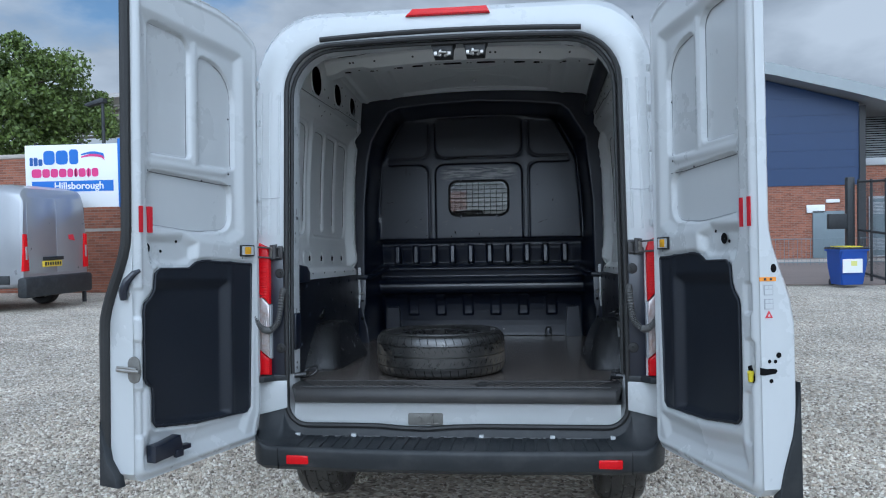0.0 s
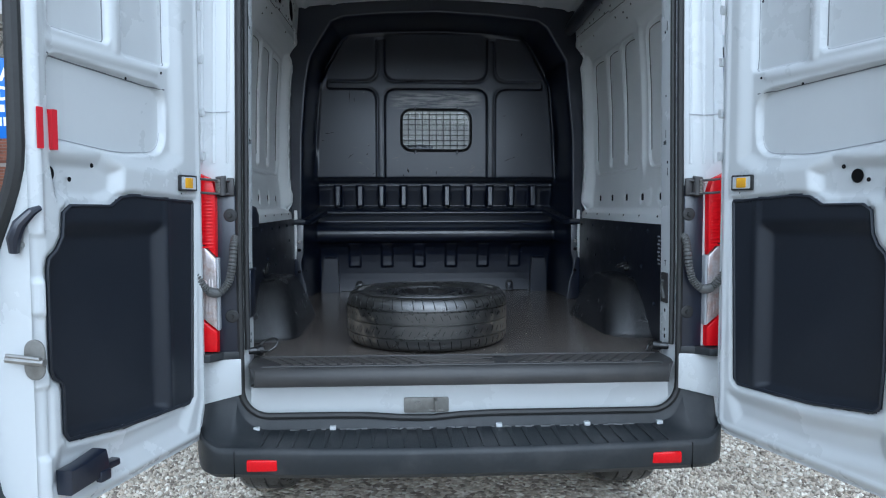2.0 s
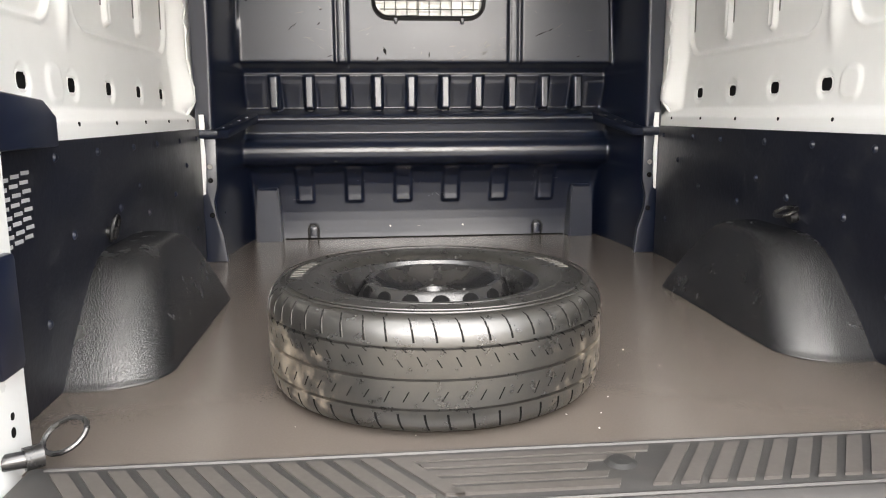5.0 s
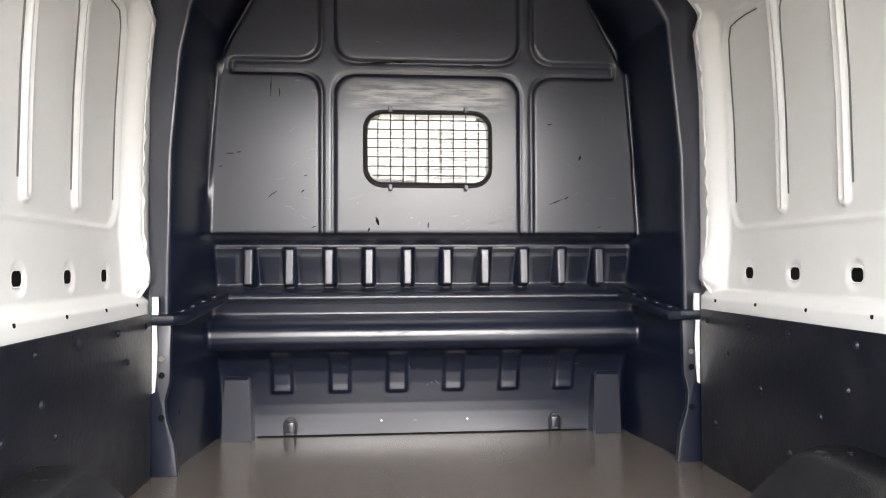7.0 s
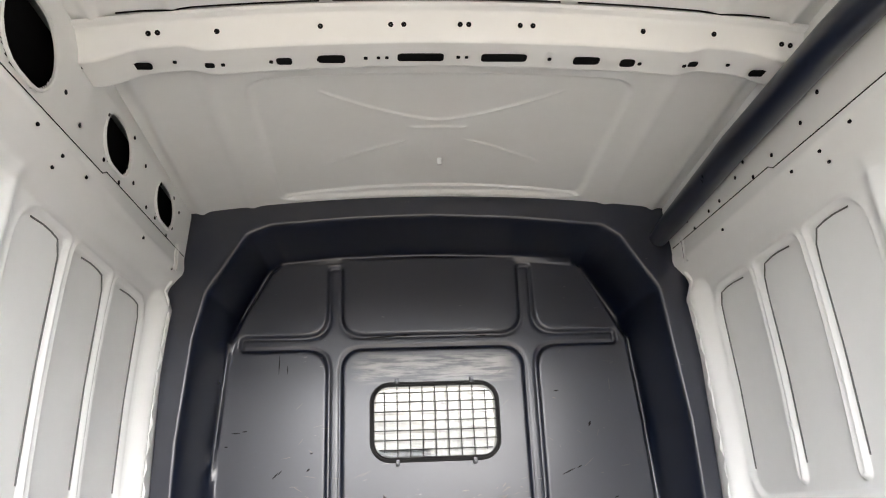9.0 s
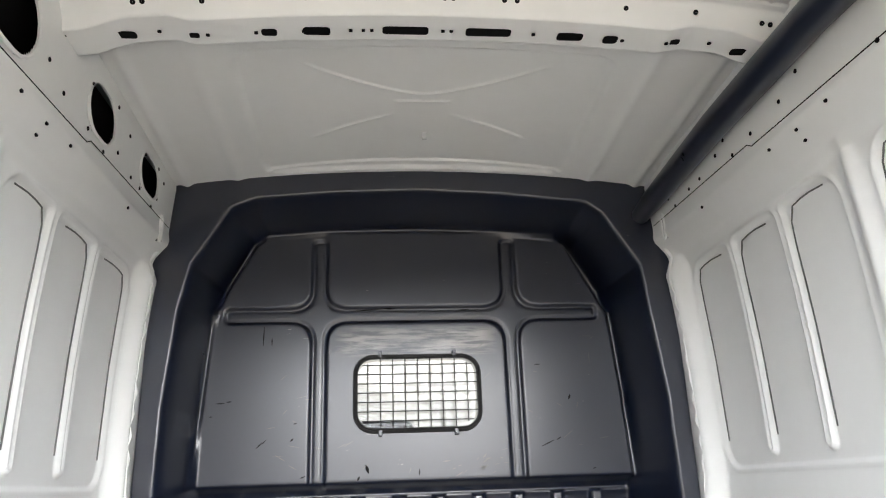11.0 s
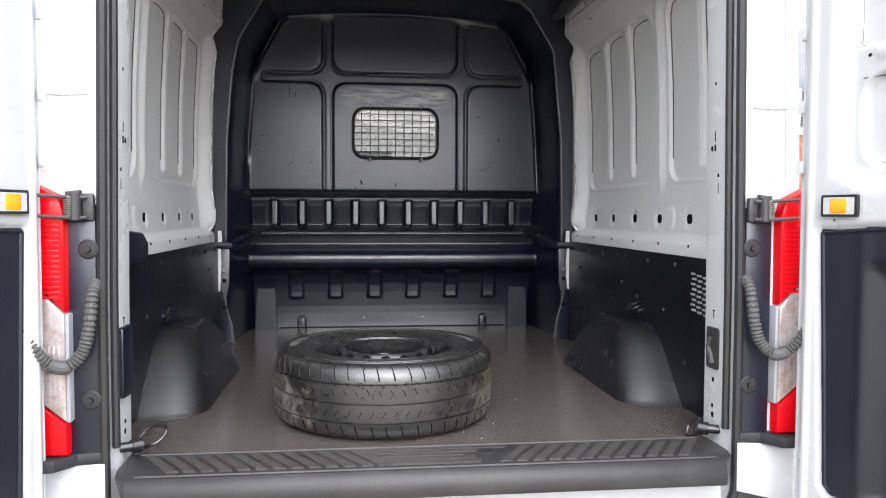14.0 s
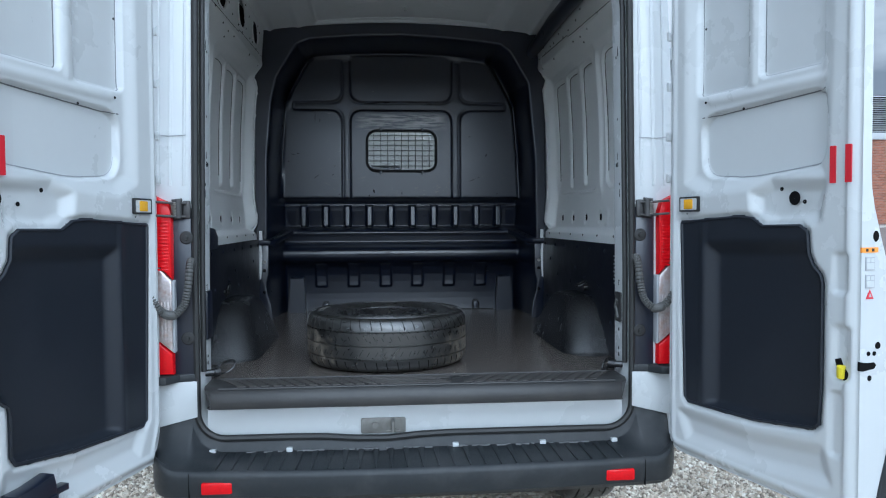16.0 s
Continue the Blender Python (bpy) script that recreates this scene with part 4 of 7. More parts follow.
    rod(bm, pts, 0.0045, 8, caps=False)
    ring = part("lashing_ring", bm, RIM, van, "black steel lashing ring")
    bm = bmesh.new()
    rod(bm, [(s * 0.792, 0.075, 0.742), (s * 0.755, 0.09, 0.742)], 0.013, 12)
    rod(bm, [(s * 0.765, 0.085, 0.742), (s * 0.745, 0.10, 0.742)], 0.018, 12)
    part("ring_boss", bm, RIM, ring)
    # marks on the rear pillar
    pil = [(0.129, 1.515, 0.0055, 0.0075), (0.112, 1.516, 0.004, 0.009), (0.112, 1.548, 0.0012, 0.014), (0.094, 1.440, 0.004, 0.005), (0.094, 1.405, 0.0012, 0.014), (0.111, 1.691, 0.0035, 0.004), (0.113, 1.056, 0.0015, 0.010), (0.113, 1.066, 0.008, 0.0015), (0.11, 0.874, 0.006, 0.007), (0.112, 0.80, 0.005, 0.006), (0.11, 0.775, 0.006, 0.008), (0.10, 1.95, 0.0015, 0.018), (0.12, 1.93, 0.004, 0.005)]
    for y, z, ry, rz in pil:
        oval("fixing_hole", s, s * (0.7875 - 0.0143 * max(0, z - 1.1)), y, z, ry, rz, DARK, van, 0.98 if ry > 0.0045 and ry * 1.6 > rz else 0.3)

# extras on the two sides
bm = bmesh.new()
prism(bm, rrect_pts(0.068, 0.15, 0.866, 1.046, 0.012, 3), -0.79, -0.776, "x", 0.004)
part("pillar_pad", bm, PLASTIC, van, "black rubber pillar pad")
bm = bmesh.new()
prism(bm, [(0.19, 1.19), (0.45, 1.19), (0.45, 1.245), (0.40, 1.275), (0.19, 1.29)], -0.88, -0.815, "x", 0.008)
part("wiring_cover", bm, PLASTIC, van, "black plastic wiring cover")
for s in (-1, 1):
    for k in range(8):
        for j in range(3):
            bm = bmesh.new()
            z, y = 1.018 + 0.0165 * k + 0.004 * j, 0.305 + 0.04 * j + 0.008 * (k % 2)
            box(bm, min(s * 0.8648, s * 0.8665), max(s * 0.8648, s * 0.8665), y, y + 0.030, z, z + 0.007)
            part("vent_slot", bm, GREYPRINT, van, "pale vent slot in the lining")
# flat dark plate painted for the shade in a pillar recess
bm = bmesh.new()
prism(bm, rrect_pts(0.078, 0.142, 0.905, 1.02, 0.008, 3), 0.782, 0.789, "x")
hol = part("recess_shade_plate", bm, HINGE, van, "dark grey plate painted as a shaded pillar recess")
bm = bmesh.new()
rod(bm, [(0.781, 0.11, 0.99), (0.779, 0.125, 0.965), (0.781, 0.11, 0.94), (0.779, 0.1, 0.92)], 0.008, 8)
part("connector", bm, CONDUIT, hol)

# ---- roof
def roof_z(x, y):
    z = 2.552 - 0.055 * (x / 0.82) ** 2
    z = z + 0.012 * inside(s_rect(x, y, 0.0, 1.47, 0.52, 0.34, 0.06), 0.02)
    z = z + 0.012 * inside(s_rect(x, y, 0.0, 0.50, 0.52, 0.28, 0.06), 0.02)
    z = z - 0.006 * np.exp(-((np.abs(x) - 0.62) / 0.02) ** 2)
    z = z - 0.010 * np.exp(-((np.abs(x) - 0.79) / 0.016) ** 2)
    # pressed star
    for a, b, sg in ((1.205, 1.362, 1), (1.60, 1.455, -1)):
        c = b - (b - a) * np.clip(np.abs(x) / 0.34, 0, 1) ** 1.5
        w = np.exp(-((y - c) / 0.0040) ** 2) * step(0.36, 0.30, np.abs(x)) * (1 if sg > 0 else step(0.08, 0.14, np.abs(x)))
        z = z - 0.0055 * w
    z = z - 0.005 * np.exp(-((y - 1.40) / 0.004) ** 2) * step(0.09, 0.07, np.abs(x))
    z = z - 0.008 * np.exp(-((y - 1.765 - 0.03 * (x / 0.5) ** 2) / 0.0045) ** 2) * step(0.54, 0.48, np.abs(x))
    z = z - 0.085 * step(0.32, 0.06, y)
    z = z - 0.045 * np.clip((y - 1.08) / 0.75, 0, 1)
    return z


roof = sheet("roof_panel", lines(-0.84, 0.84, 0.0055), lines(0.05, 1.90, 0.0035), lambda x, y: (x * (0.93 + 0.07 * step(0.1, 0.4, y)), y, roof_z(x, y)), WHITE_LIT, van, "white painted roof panel with pressed star")
bm = bmesh.new()
box(bm, 0.006, 0.022, 1.585, 1.597, 2.512, 2.55, 0.002)
part("roof_plug", bm, WHITE, roof)


def member_place(x, v, y0, y1, drop):
    """A hat section under the roof: v runs from front foot to rear foot."""
    t = (v - v.min()) / (v.max() - v.min())
    y = y0 + (y1 - y0) * t
    h = np.interp(t, [0, 0.03, 0.10, 0.125, 0.235, 0.26, 0.66, 0.69, 0.78, 0.82, 1], [0.0, 0.07, 0.09, 0.16, 0.90, 0.96, 1.0, 0.95, 0.12, 0.05, 0.0])
    base = 2.548 - 0.055 * (x / 0.82) ** 2 - 0.085 * step(0.32, 0.06, y)
    taper = 1.0 - 0.25 * step(0.55, 0.62, np.abs(x)) + 0.3 * step(0.70, 0.80, np.abs(x))
    return x, y, base - drop * h * taper - 0.003 - 0.004 * inside(s_rect(x, t, 0, 0.86, 0.55, 0.06, 0.05), 0.05)


for y0, y1, drop, lbl in ((0.825, 1.05, 0.072, "white pressed roof cross member with holes"), (0.05, 0.26, 0.09, "white pressed rear roof header")):
    mem = sheet("roof_cross_member", lines(-0.86 if y0 > 0.5 else -0.76, 0.86 if y0 > 0.5 else 0.76, 0.012), lines(0, 1, 0.01), lambda x, v, a=y0, b=y1, d=drop: member_place(x, v, a, b, d), WHITE_LIT, van, lbl)
    yc = y0 + (y1 - y0) * 0.50
    # dark rods paint the shadow line between the member and the roof
    b = bmesh.new()
    for a0, a1 in ((-0.74, -0.30), (-0.27, 0.25), (0.29, 0.74)):
        rod(b, [(x, y0 - 0.001, float(roof_z(np.array(x), np.array(y0))) - 0.001) for x in np.linspace(a0, a1, 9)], 0.0022, 5)
    part("member_shadow_line", b, DARK, mem, "dark rods painted as the shadow behind the member")
    # dark plates on the member paint the shade of its holes
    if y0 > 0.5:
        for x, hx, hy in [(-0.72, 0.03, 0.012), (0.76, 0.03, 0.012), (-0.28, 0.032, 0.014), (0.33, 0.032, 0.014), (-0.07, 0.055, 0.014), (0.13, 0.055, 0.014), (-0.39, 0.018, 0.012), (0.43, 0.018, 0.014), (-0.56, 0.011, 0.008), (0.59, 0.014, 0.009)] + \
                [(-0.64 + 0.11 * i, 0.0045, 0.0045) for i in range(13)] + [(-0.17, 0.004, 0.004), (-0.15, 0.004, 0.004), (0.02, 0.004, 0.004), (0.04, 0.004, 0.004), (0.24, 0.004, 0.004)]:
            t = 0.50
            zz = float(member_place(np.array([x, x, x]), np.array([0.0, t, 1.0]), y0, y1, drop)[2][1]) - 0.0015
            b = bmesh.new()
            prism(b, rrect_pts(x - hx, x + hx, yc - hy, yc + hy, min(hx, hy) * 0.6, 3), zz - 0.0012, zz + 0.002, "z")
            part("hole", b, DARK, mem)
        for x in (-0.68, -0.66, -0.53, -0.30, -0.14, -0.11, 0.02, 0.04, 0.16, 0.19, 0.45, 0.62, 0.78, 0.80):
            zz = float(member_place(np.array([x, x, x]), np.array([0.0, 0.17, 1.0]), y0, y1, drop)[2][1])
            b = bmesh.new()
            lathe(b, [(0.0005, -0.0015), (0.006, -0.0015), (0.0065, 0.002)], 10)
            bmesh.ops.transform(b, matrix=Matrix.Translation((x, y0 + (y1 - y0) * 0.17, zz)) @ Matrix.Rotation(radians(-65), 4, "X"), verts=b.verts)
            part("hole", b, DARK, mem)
# header latches
for x in (-0.03, 0.125):
    latch = empty("door_latch", Matrix.Identity(4), parent=van)
    b = bmesh.new()
    prism(b, [(x - 0.060, 2.335), (x + 0.060, 2.335), (x + 0.050, 2.31), (x + 0.046, 2.268), (x - 0.042, 2.268), (x - 0.050, 2.31)], 0.04, 0.11, "y", 0.006)
    part("latch_body", b, RUBBER, latch, "black latch housing")
    b = bmesh.new()
    rod(b, [(x - 0.02, 0.036, 2.27), (x - 0.015, 0.03, 2.285), (x + 0.02, 0.03, 2.285)], 0.006, 8)
    rod(b, [(x + 0.012, 0.036, 2.268), (x + 0.022, 0.03, 2.275)], 0.008, 8)
    part("latch_hook", b, STEEL, latch, "bright steel hook")
    for dx, w, z0, z1 in ((-0.034, 0.008, 2.272, 2.292), (-0.010, 0.005, 2.268, 2.300), (0.032, 0.008, 2.272, 2.290)):
        b = bmesh.new()
        box(b, x + dx - w, x + dx + w, 0.032, 0.05, z0, z1, 0.002)
        part("latch_tooth", b, STEEL, latch, "bright steel tooth")
# wiring tube along the roof rail
bm = bmesh.new()
rod(bm, [(0.80, 1.86, 2.335), (0.80, 1.70, 2.345), (0.795, 1.2, 2.365), (0.79, 0.7, 2.365), (0.785, 0.24, 2.34), (0.80, 0.20, 2.33)], [0.03, 0.038, 0.042, 0.042, 0.042, 0.03], 14)
part("wiring_tube", bm, PLASTIC, van, "black foam-covered wiring tube")
for y in (1.62, 1.3, 1.1, 0.6):
    bm = bmesh.new()
    prism(bm, [(y - 0.07, 2.36), (y + 0.07, 2.36), (y + 0.05, 2.405), (y - 0.06, 2.405)], 0.80, 0.825, "x", 0.004)
    part("tube_clip", bm, PLASTIC, van)
# interior lamps, lit
LAMPGLOW = bpy.data.materials.new("lit_lamp_lens")
LAMPGLOW.use_nodes = True
LAMPGLOW.node_tree.nodes["Principled BSDF"].inputs["Base Color"].default_value = (0.8, 0.7, 0.55, 1)
LAMPGLOW.node_tree.nodes["Principled BSDF"].inputs["Emission Color"].default_value = (1.0, 0.80, 0.52, 1)
LAMPGLOW.node_tree.nodes["Principled BSDF"].inputs["Emission Strength"].default_value = 6.0
for x in (-0.4, 0.42):
    bm = bmesh.new()
    lathe(bm, [(0.001, -0.004), (0.02, -0.003), (0.026, 0.0)], 16, center=(x, 0.15, 2.366))
    part("roof_lamp", bm, LAMPGLOW, van, "small lit roof lamp")

# ---- rear doors
TRIM_WIDE = [(0.090, 1.290), (0.40, 1.308), (0.455, 1.303), (0.50, 1.278), (0.66, 1.280), (0.686, 1.262), (0.692, 1.20), (0.715, 1.165), (0.742, 1.145), (0.748, 1.12), (0.747, 0.86), (0.738, 0.838), (0.712, 0.822), (0.706, 0.80), (0.705, 0.685), (0.690, 0.662), (0.47, 0.632), (0.132, 0.614), (0.114, 0.63)]
TRIM_NARROW = [(0.125, 1.290), (0.40, 1.308), (0.455, 1.303), (0.50, 1.278), (0.640, 1.280), (0.668, 1.262), (0.674, 1.20), (0.690, 1.165), (0.716, 1.140), (0.722, 1.115), (0.722, 0.83), (0.715, 0.715), (0.695, 0.698), (0.47, 0.668), (0.165, 0.658), (0.148, 0.672)]


def sloped(pts, u1):
    return [(u, z - (0.10 * (u1 - u) if z > 2.0 else 0.0)) for u, z in pts]


def rounded(pts, r, n=5):
    """A polygon with its corners rounded."""
    out = []
    m = len(pts)
    for i in range(m):
        p, a, b = Vector(pts[i]), Vector(pts[i - 1]), Vector(pts[(i + 1) % m])
        u, v = (a - p).normalized(), (b - p).normalized()
        k = min(r, (a - p).length * 0.45, (b - p).length * 0.45)
        for j in range(n + 1):
            t = j / n
            out.append(tuple((1 - t) ** 2 * (p + u * k) + 2 * t * (1 - t) * p + t * t * (p + v * k)))
    return out


LOW_PANE = rounded([(0.213, 1.646), (0.715, 1.667), (0.718, 1.462), (0.42, 1.436), (0.222, 1.452)], 0.06)
NEAR_PANE = sloped(rrect_pts(0.195, 0.405, 1.732, 2.190, (0.012, 0.03, 0.15, 0.012), 7), 0.405)
FAR_PANE = sloped(rrect_pts(0.475, 0.690, 1.750, 2.258, (0.012, 0.02, 0.055, 0.012), 7), 0.690)


def door_outline(u, z, width, lead):
    """Signed distance to a rear door's outline, in its own plane, from the lead edge at the hinges."""
    d = s_rect(u, z, (width + lead) / 2, 1.45, (width - lead) / 2, 0.985, 0.06)
    corner = s_poly(u, z, [(-0.2, 2.25), (0.0, 2.28), (0.05, 2.35), (0.15, 2.40), (0.30, 2.43), (0.6, 2.437), (1.2, 2.437), (1.2, 0.2), (0.12, 0.40), (0.07, 0.46), (0.045, 0.55), (0.0, 0.66), (-0.2, 0.7)])
    return np.maximum(d, corner)


def door_relief(u, z, width, TRIM, lead):
    """Depth of the inner pressing behind the door's inner plane."""
    w = np.zeros(u.shape)
    flank = 0.02
    pane = np.minimum(np.minimum(s_poly(u, z, NEAR_PANE) - 0.008,
                                 s_poly(u, z, FAR_PANE) - 0.010),
                      s_poly(u, z, LOW_PANE) - 0.008)
    w = w + 0.022 * inside(pane, 0.007)
    big = s_poly(u, z, [(0.165, 1.44), (0.25, 1.40), (0.72, 1.43), (0.74, 2.28), (0.165, 2.24)])
    w = w + 0.022 * inside(big, 0.06)
    bar = s_rect(u, z, 0.48, 1.700, 0.24, 0.012, 0.01)
    w = w - 0.006 * inside(bar, 0.02)
    w = w - 0.006 * inside(s_rect(u, z, 0.440, 1.98, 0.012, 0.26, 0.01), 0.02)
    # hollow behind the catch hole, over the trim
    w = w + 0.030 * inside(s_poly(u, z, [(0.47, 1.31), (0.55, 1.29), (0.70, 1.30), (0.72, 1.40), (0.52, 1.41), (0.46, 1.38)]), 0.05)
    # trim bed
    w = w + 0.012 * inside(s_poly(u, z, TRIM) - 0.012, 0.02)
    # lower hollow
    w = w + 0.018 * inside(s_poly(u, z, [(0.13, 0.61), (0.46, 0.61), (0.72, 0.64), (0.75, 0.56), (0.45, 0.53), (0.17, 0.53)]), 0.05)
    w = w + 0.010 * inside(s_rect(u, z, 0.775, 0.73, 0.022, 0.09, 0.015), 0.015)
    w = w + 0.010 * inside(s_rect(u, z, 0.785, 1.15, 0.024, 0.055, 0.012), 0.015)
    w = w + 0.012 * inside(s_rect(u, z, 0.79, 0.93, 0.026, 0.075, 0.015), 0.018)
    # rolled flange all round
    d = door_outline(u, z, width, lead)
    w = w + 0.012 * step(-0.020, -0.008, d) - 0.006 * np.exp(-((d + 0.032) / 0.008) ** 2)
    return w


def rear_door(name, m, mirror, width, thin, thick, label, TRIM, lead, marker):
    """A rear door: u from the hinge along the door, w from the inner plane outwards."""
    door = empty(name, m, label, parent=van)

    def at(u, w, z):
        return (mirror * w, -u, z)

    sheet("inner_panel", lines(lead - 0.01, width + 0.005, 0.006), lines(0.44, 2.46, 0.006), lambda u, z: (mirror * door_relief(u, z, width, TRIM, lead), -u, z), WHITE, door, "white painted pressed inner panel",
          keep=lambda u, z: (door_outline(u, z, width, lead) < 0.002) & (s_poly(u, z, TRIM) > -0.003), flip=mirror < 0)
    # rim and outer skin
    edge = [(lead, 0.62), (lead + 0.007, 0.56), (lead + 0.025, 0.51), (0.10, 0.475), (0.14, 0.463), (width * 0.6, 0.467), (width - 0.03, 0.470), (width, 0.50)] + [(width, z) for z in (0.6, 0.8, 0.95, 1.05, 1.15, 1.25, 1.33, 1.38, 1.42, 1.5, 1.7, 1.9, 2.1, 2.3)] + \
           [(width, 2.38), (width - 0.05, 2.433), (0.6, 2.434), (0.30, 2.427), (0.15, 2.395), (0.08, 2.355), (lead, 2.29)] + [(lead, z) for z in (2.1, 1.8, 1.5, 1.38, 1.25, 1.1, 0.9, 0.75)]

    def depth(u, z):
        return thin + (thick - thin) * float(step(1.42, 1.05, z)) * float(step(-0.1, 0.25, u))

    b = bmesh.new()
    cu, cz = 0.42, 1.4
    ins = lambda u, z, k: (u + (cu - u) * k, z + (cz - z) * k)
    lps = [[at(u, 0.010, z) for u, z in edge], [at(u, 0.016, z) for u, z in edge], [at(*((lambda q: (q[0], depth(u, z) - 0.012, q[1]))((u, z)))) for u, z in edge],
           [at(*((lambda q: (q[0], depth(u, z), q[1]))(ins(u, z, 0.03)))) for u, z in edge], [at(*((lambda q: (q[0], depth(u, z) + 0.01, q[1]))(ins(u, z, 0.5)))) for u, z in edge]]
    rg = loft(b, lps)
    b.faces.new(rg[-1])
    part("outer_skin", b, WHITE, door, "white painted outer skin", sharp=0.7)
    # trim board
    us, zs = lines(0.075, 0.77, 0.008), lines(0.60, 1.33, 0.008)
    rec = [(0.262, 1.205), (0.62, 1.215), (0.9, 1.215), (0.9, 0.5), (0.262, 0.5)]
    trim = sheet("trim_board", us, zs, lambda u, z: (mirror * (0.006 + 0.030 * inside(s_poly(u, z, rec), 0.055) * step(0.0, -0.022, s_poly(u, z, TRIM)) - 0.004 * inside(s_rect(u, z, 0.235, 0.9, 0.012, 0.5, 0.01), 0.03)), -u, z), TRIMM, door, "black moulded trim board",
                 keep=lambda u, z: s_poly(u, z, TRIM) < 0.004, flip=mirror < 0)
    b = bmesh.new()
    pts = [at(u, 0.006, z) for u, z in TRIM]
    rod(b, pts + pts[:1], 0.0055, 6, caps=False)
    part("trim_edge", b, TRIMM, trim)

    # rods coloured as the shadow along pane edges, darker at hinge side and top
    def shade_line(line, mat, r):
        q = bmesh.new()
        pts = []
        for p, e in zip(line, line[1:]):
            k = max(1, int(math.hypot(e[0] - p[0], e[1] - p[1]) / 0.03))
            pts += [(p[0] + (e[0] - p[0]) * j / k, p[1] + (e[1] - p[1]) * j / k) for j in range(k)]
        pts.append(line[-1])
        rod(q, [at(u, float(door_relief(np.array(u), np.array(z), width, TRIM, lead)) - 0.0012, z) for u, z in pts], r, 6)
        part("pane_shade", q, mat, door, "dark line painted for the shade round the pressed pane" if mat is EDGESHADE else "grey line painted for the shade round the pressed pane")

    for poly in (NEAR_PANE, FAR_PANE):
        cu0, cz0 = sum(q[0] for q in poly) / len(poly), sum(q[1] for q in poly) / len(poly)
        g = [(u + 0.005 * (1 if u > cu0 else -1), z + 0.005 * (1 if z > cz0 else -1)) for u, z in poly]
        shade_line(g[9:31], EDGESHADE, 0.0018)
        shade_line(g[31:] + g[:9], GREYPRINT, 0.0016)
    shade_line([(0.211, 1.649), (0.713, 1.669)], EDGESHADE, 0.0022)
    shade_line([(u - 0.004 * (1 if u < 0.4 else -1), z) for u, z in LOW_PANE[7:]], GREYPRINT, 0.0016)

    def patch(nm, u0, u1, z0, z1, w0, w1, mat, r=0.003, lbl="", host=door, bev=0.0):
        q = bmesh.new()
        prism(q, [(-u, z) for u, z in rrect_pts(u0, u1, z0, z1, r, 3)], mirror * w0, mirror * w1, "x", bev)
        return part(nm, q, mat, host, lbl)

    # amber marker
    mk = patch("marker_base", marker - 0.048, marker + 0.048, 1.328, 1.380, -0.003, -0.012, RUBBER, 0.004, "black marker base")
    patch("marker_plate", marker - 0.041, marker + 0.041, 1.334, 1.374, -0.0115, -0.0128, WHITE, 0.003, "", mk)
    patch("marker_lens", marker - 0.022, marker + 0.022, 1.337, 1.371, -0.012, -0.0145, AMBER, 0.004, "amber marker lens", mk, 0.002)
    # tape
    tz = 1.398 if mirror > 0 else 1.422
    patch("red_tape", width - 0.092, width - 0.074, tz, tz + 0.102, -0.004, 0.012, REDTAPE, 0.002, "red reflective tape")
    patch("red_tape", width - 0.039, width - 0.020, tz, tz + 0.102, -0.0088, -0.005, REDTAPE, 0.002, "red reflective tape")

    # a dark disc painted for the shade of a hole in the panel
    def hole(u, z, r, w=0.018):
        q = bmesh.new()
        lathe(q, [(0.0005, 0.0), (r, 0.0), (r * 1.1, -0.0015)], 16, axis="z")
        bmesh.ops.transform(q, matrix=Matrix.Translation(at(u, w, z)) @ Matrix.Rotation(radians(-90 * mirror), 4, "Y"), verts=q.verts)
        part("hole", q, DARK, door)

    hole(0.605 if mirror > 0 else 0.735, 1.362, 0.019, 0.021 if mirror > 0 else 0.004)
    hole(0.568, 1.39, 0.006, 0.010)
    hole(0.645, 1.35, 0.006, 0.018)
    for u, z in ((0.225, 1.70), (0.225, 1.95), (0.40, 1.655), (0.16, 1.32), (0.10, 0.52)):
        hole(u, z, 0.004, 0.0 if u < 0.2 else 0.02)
    for z in (1.60, 1.45, 1.78, 1.96, 2.14):
        patch("bump_stop", lead - 0.007, lead + 0.007, z - 0.016, z + 0.016, -0.006, 0.006, WHITE, 0.005)
    return door, at, patch


PLASTIC_EDGE = BUMPER
left_door, at_l, _ = rear_door("rear_door", pose(-0.90, -0.03, 0, 0, 0, -16.6), -1, 0.80, 0.035, 0.15, "open white rear door with black trim board", TRIM_WIDE, 0.026, 0.134)
right_door, _, _ = rear_door("rear_door", pose(0.89, -0.03, 0, 0, 0, 16.6), 1, 0.84, 0.055, 0.145, "open white rear door with black trim board and warning labels", TRIM_NARROW, 0.058, 0.180)
# meeting seal, handle, latch and check bracket of the left door
bm = bmesh.new()
pts = []
for z in list(np.linspace(0.50, 2.40, 40)):
    wd = 0.035 + 0.115 * float(step(1.42, 1.05, z))
    pts.append(at_l(0.805, wd - 0.004, z))
rod(bm, pts, 0.021, 10)
part("meeting_seal", bm, RUBBER, left_door, "black rubber meeting seal")
bm = bmesh.new()
prism(bm, [(-0.151, 0.70), (-0.151, 0.455), (-0.06, 0.452), (-0.07, 0.49), (-0.115, 0.55)], -0.835, -0.79, "y", 0.006)
part("corner_cap", bm, PLASTIC_EDGE, left_door, "black plastic lower corner cap")
bm = bmesh.new()
rod(bm, [at_l(0.815, 0.040, 1.165), at_l(0.820, 0.036, 1.20), at_l(0.816, 0.022, 1.235), at_l(0.80, 0.0, 1.265), at_l(0.78, -0.008, 1.275)], [0.012, 0.017, 0.016, 0.012, 0.007], 10)
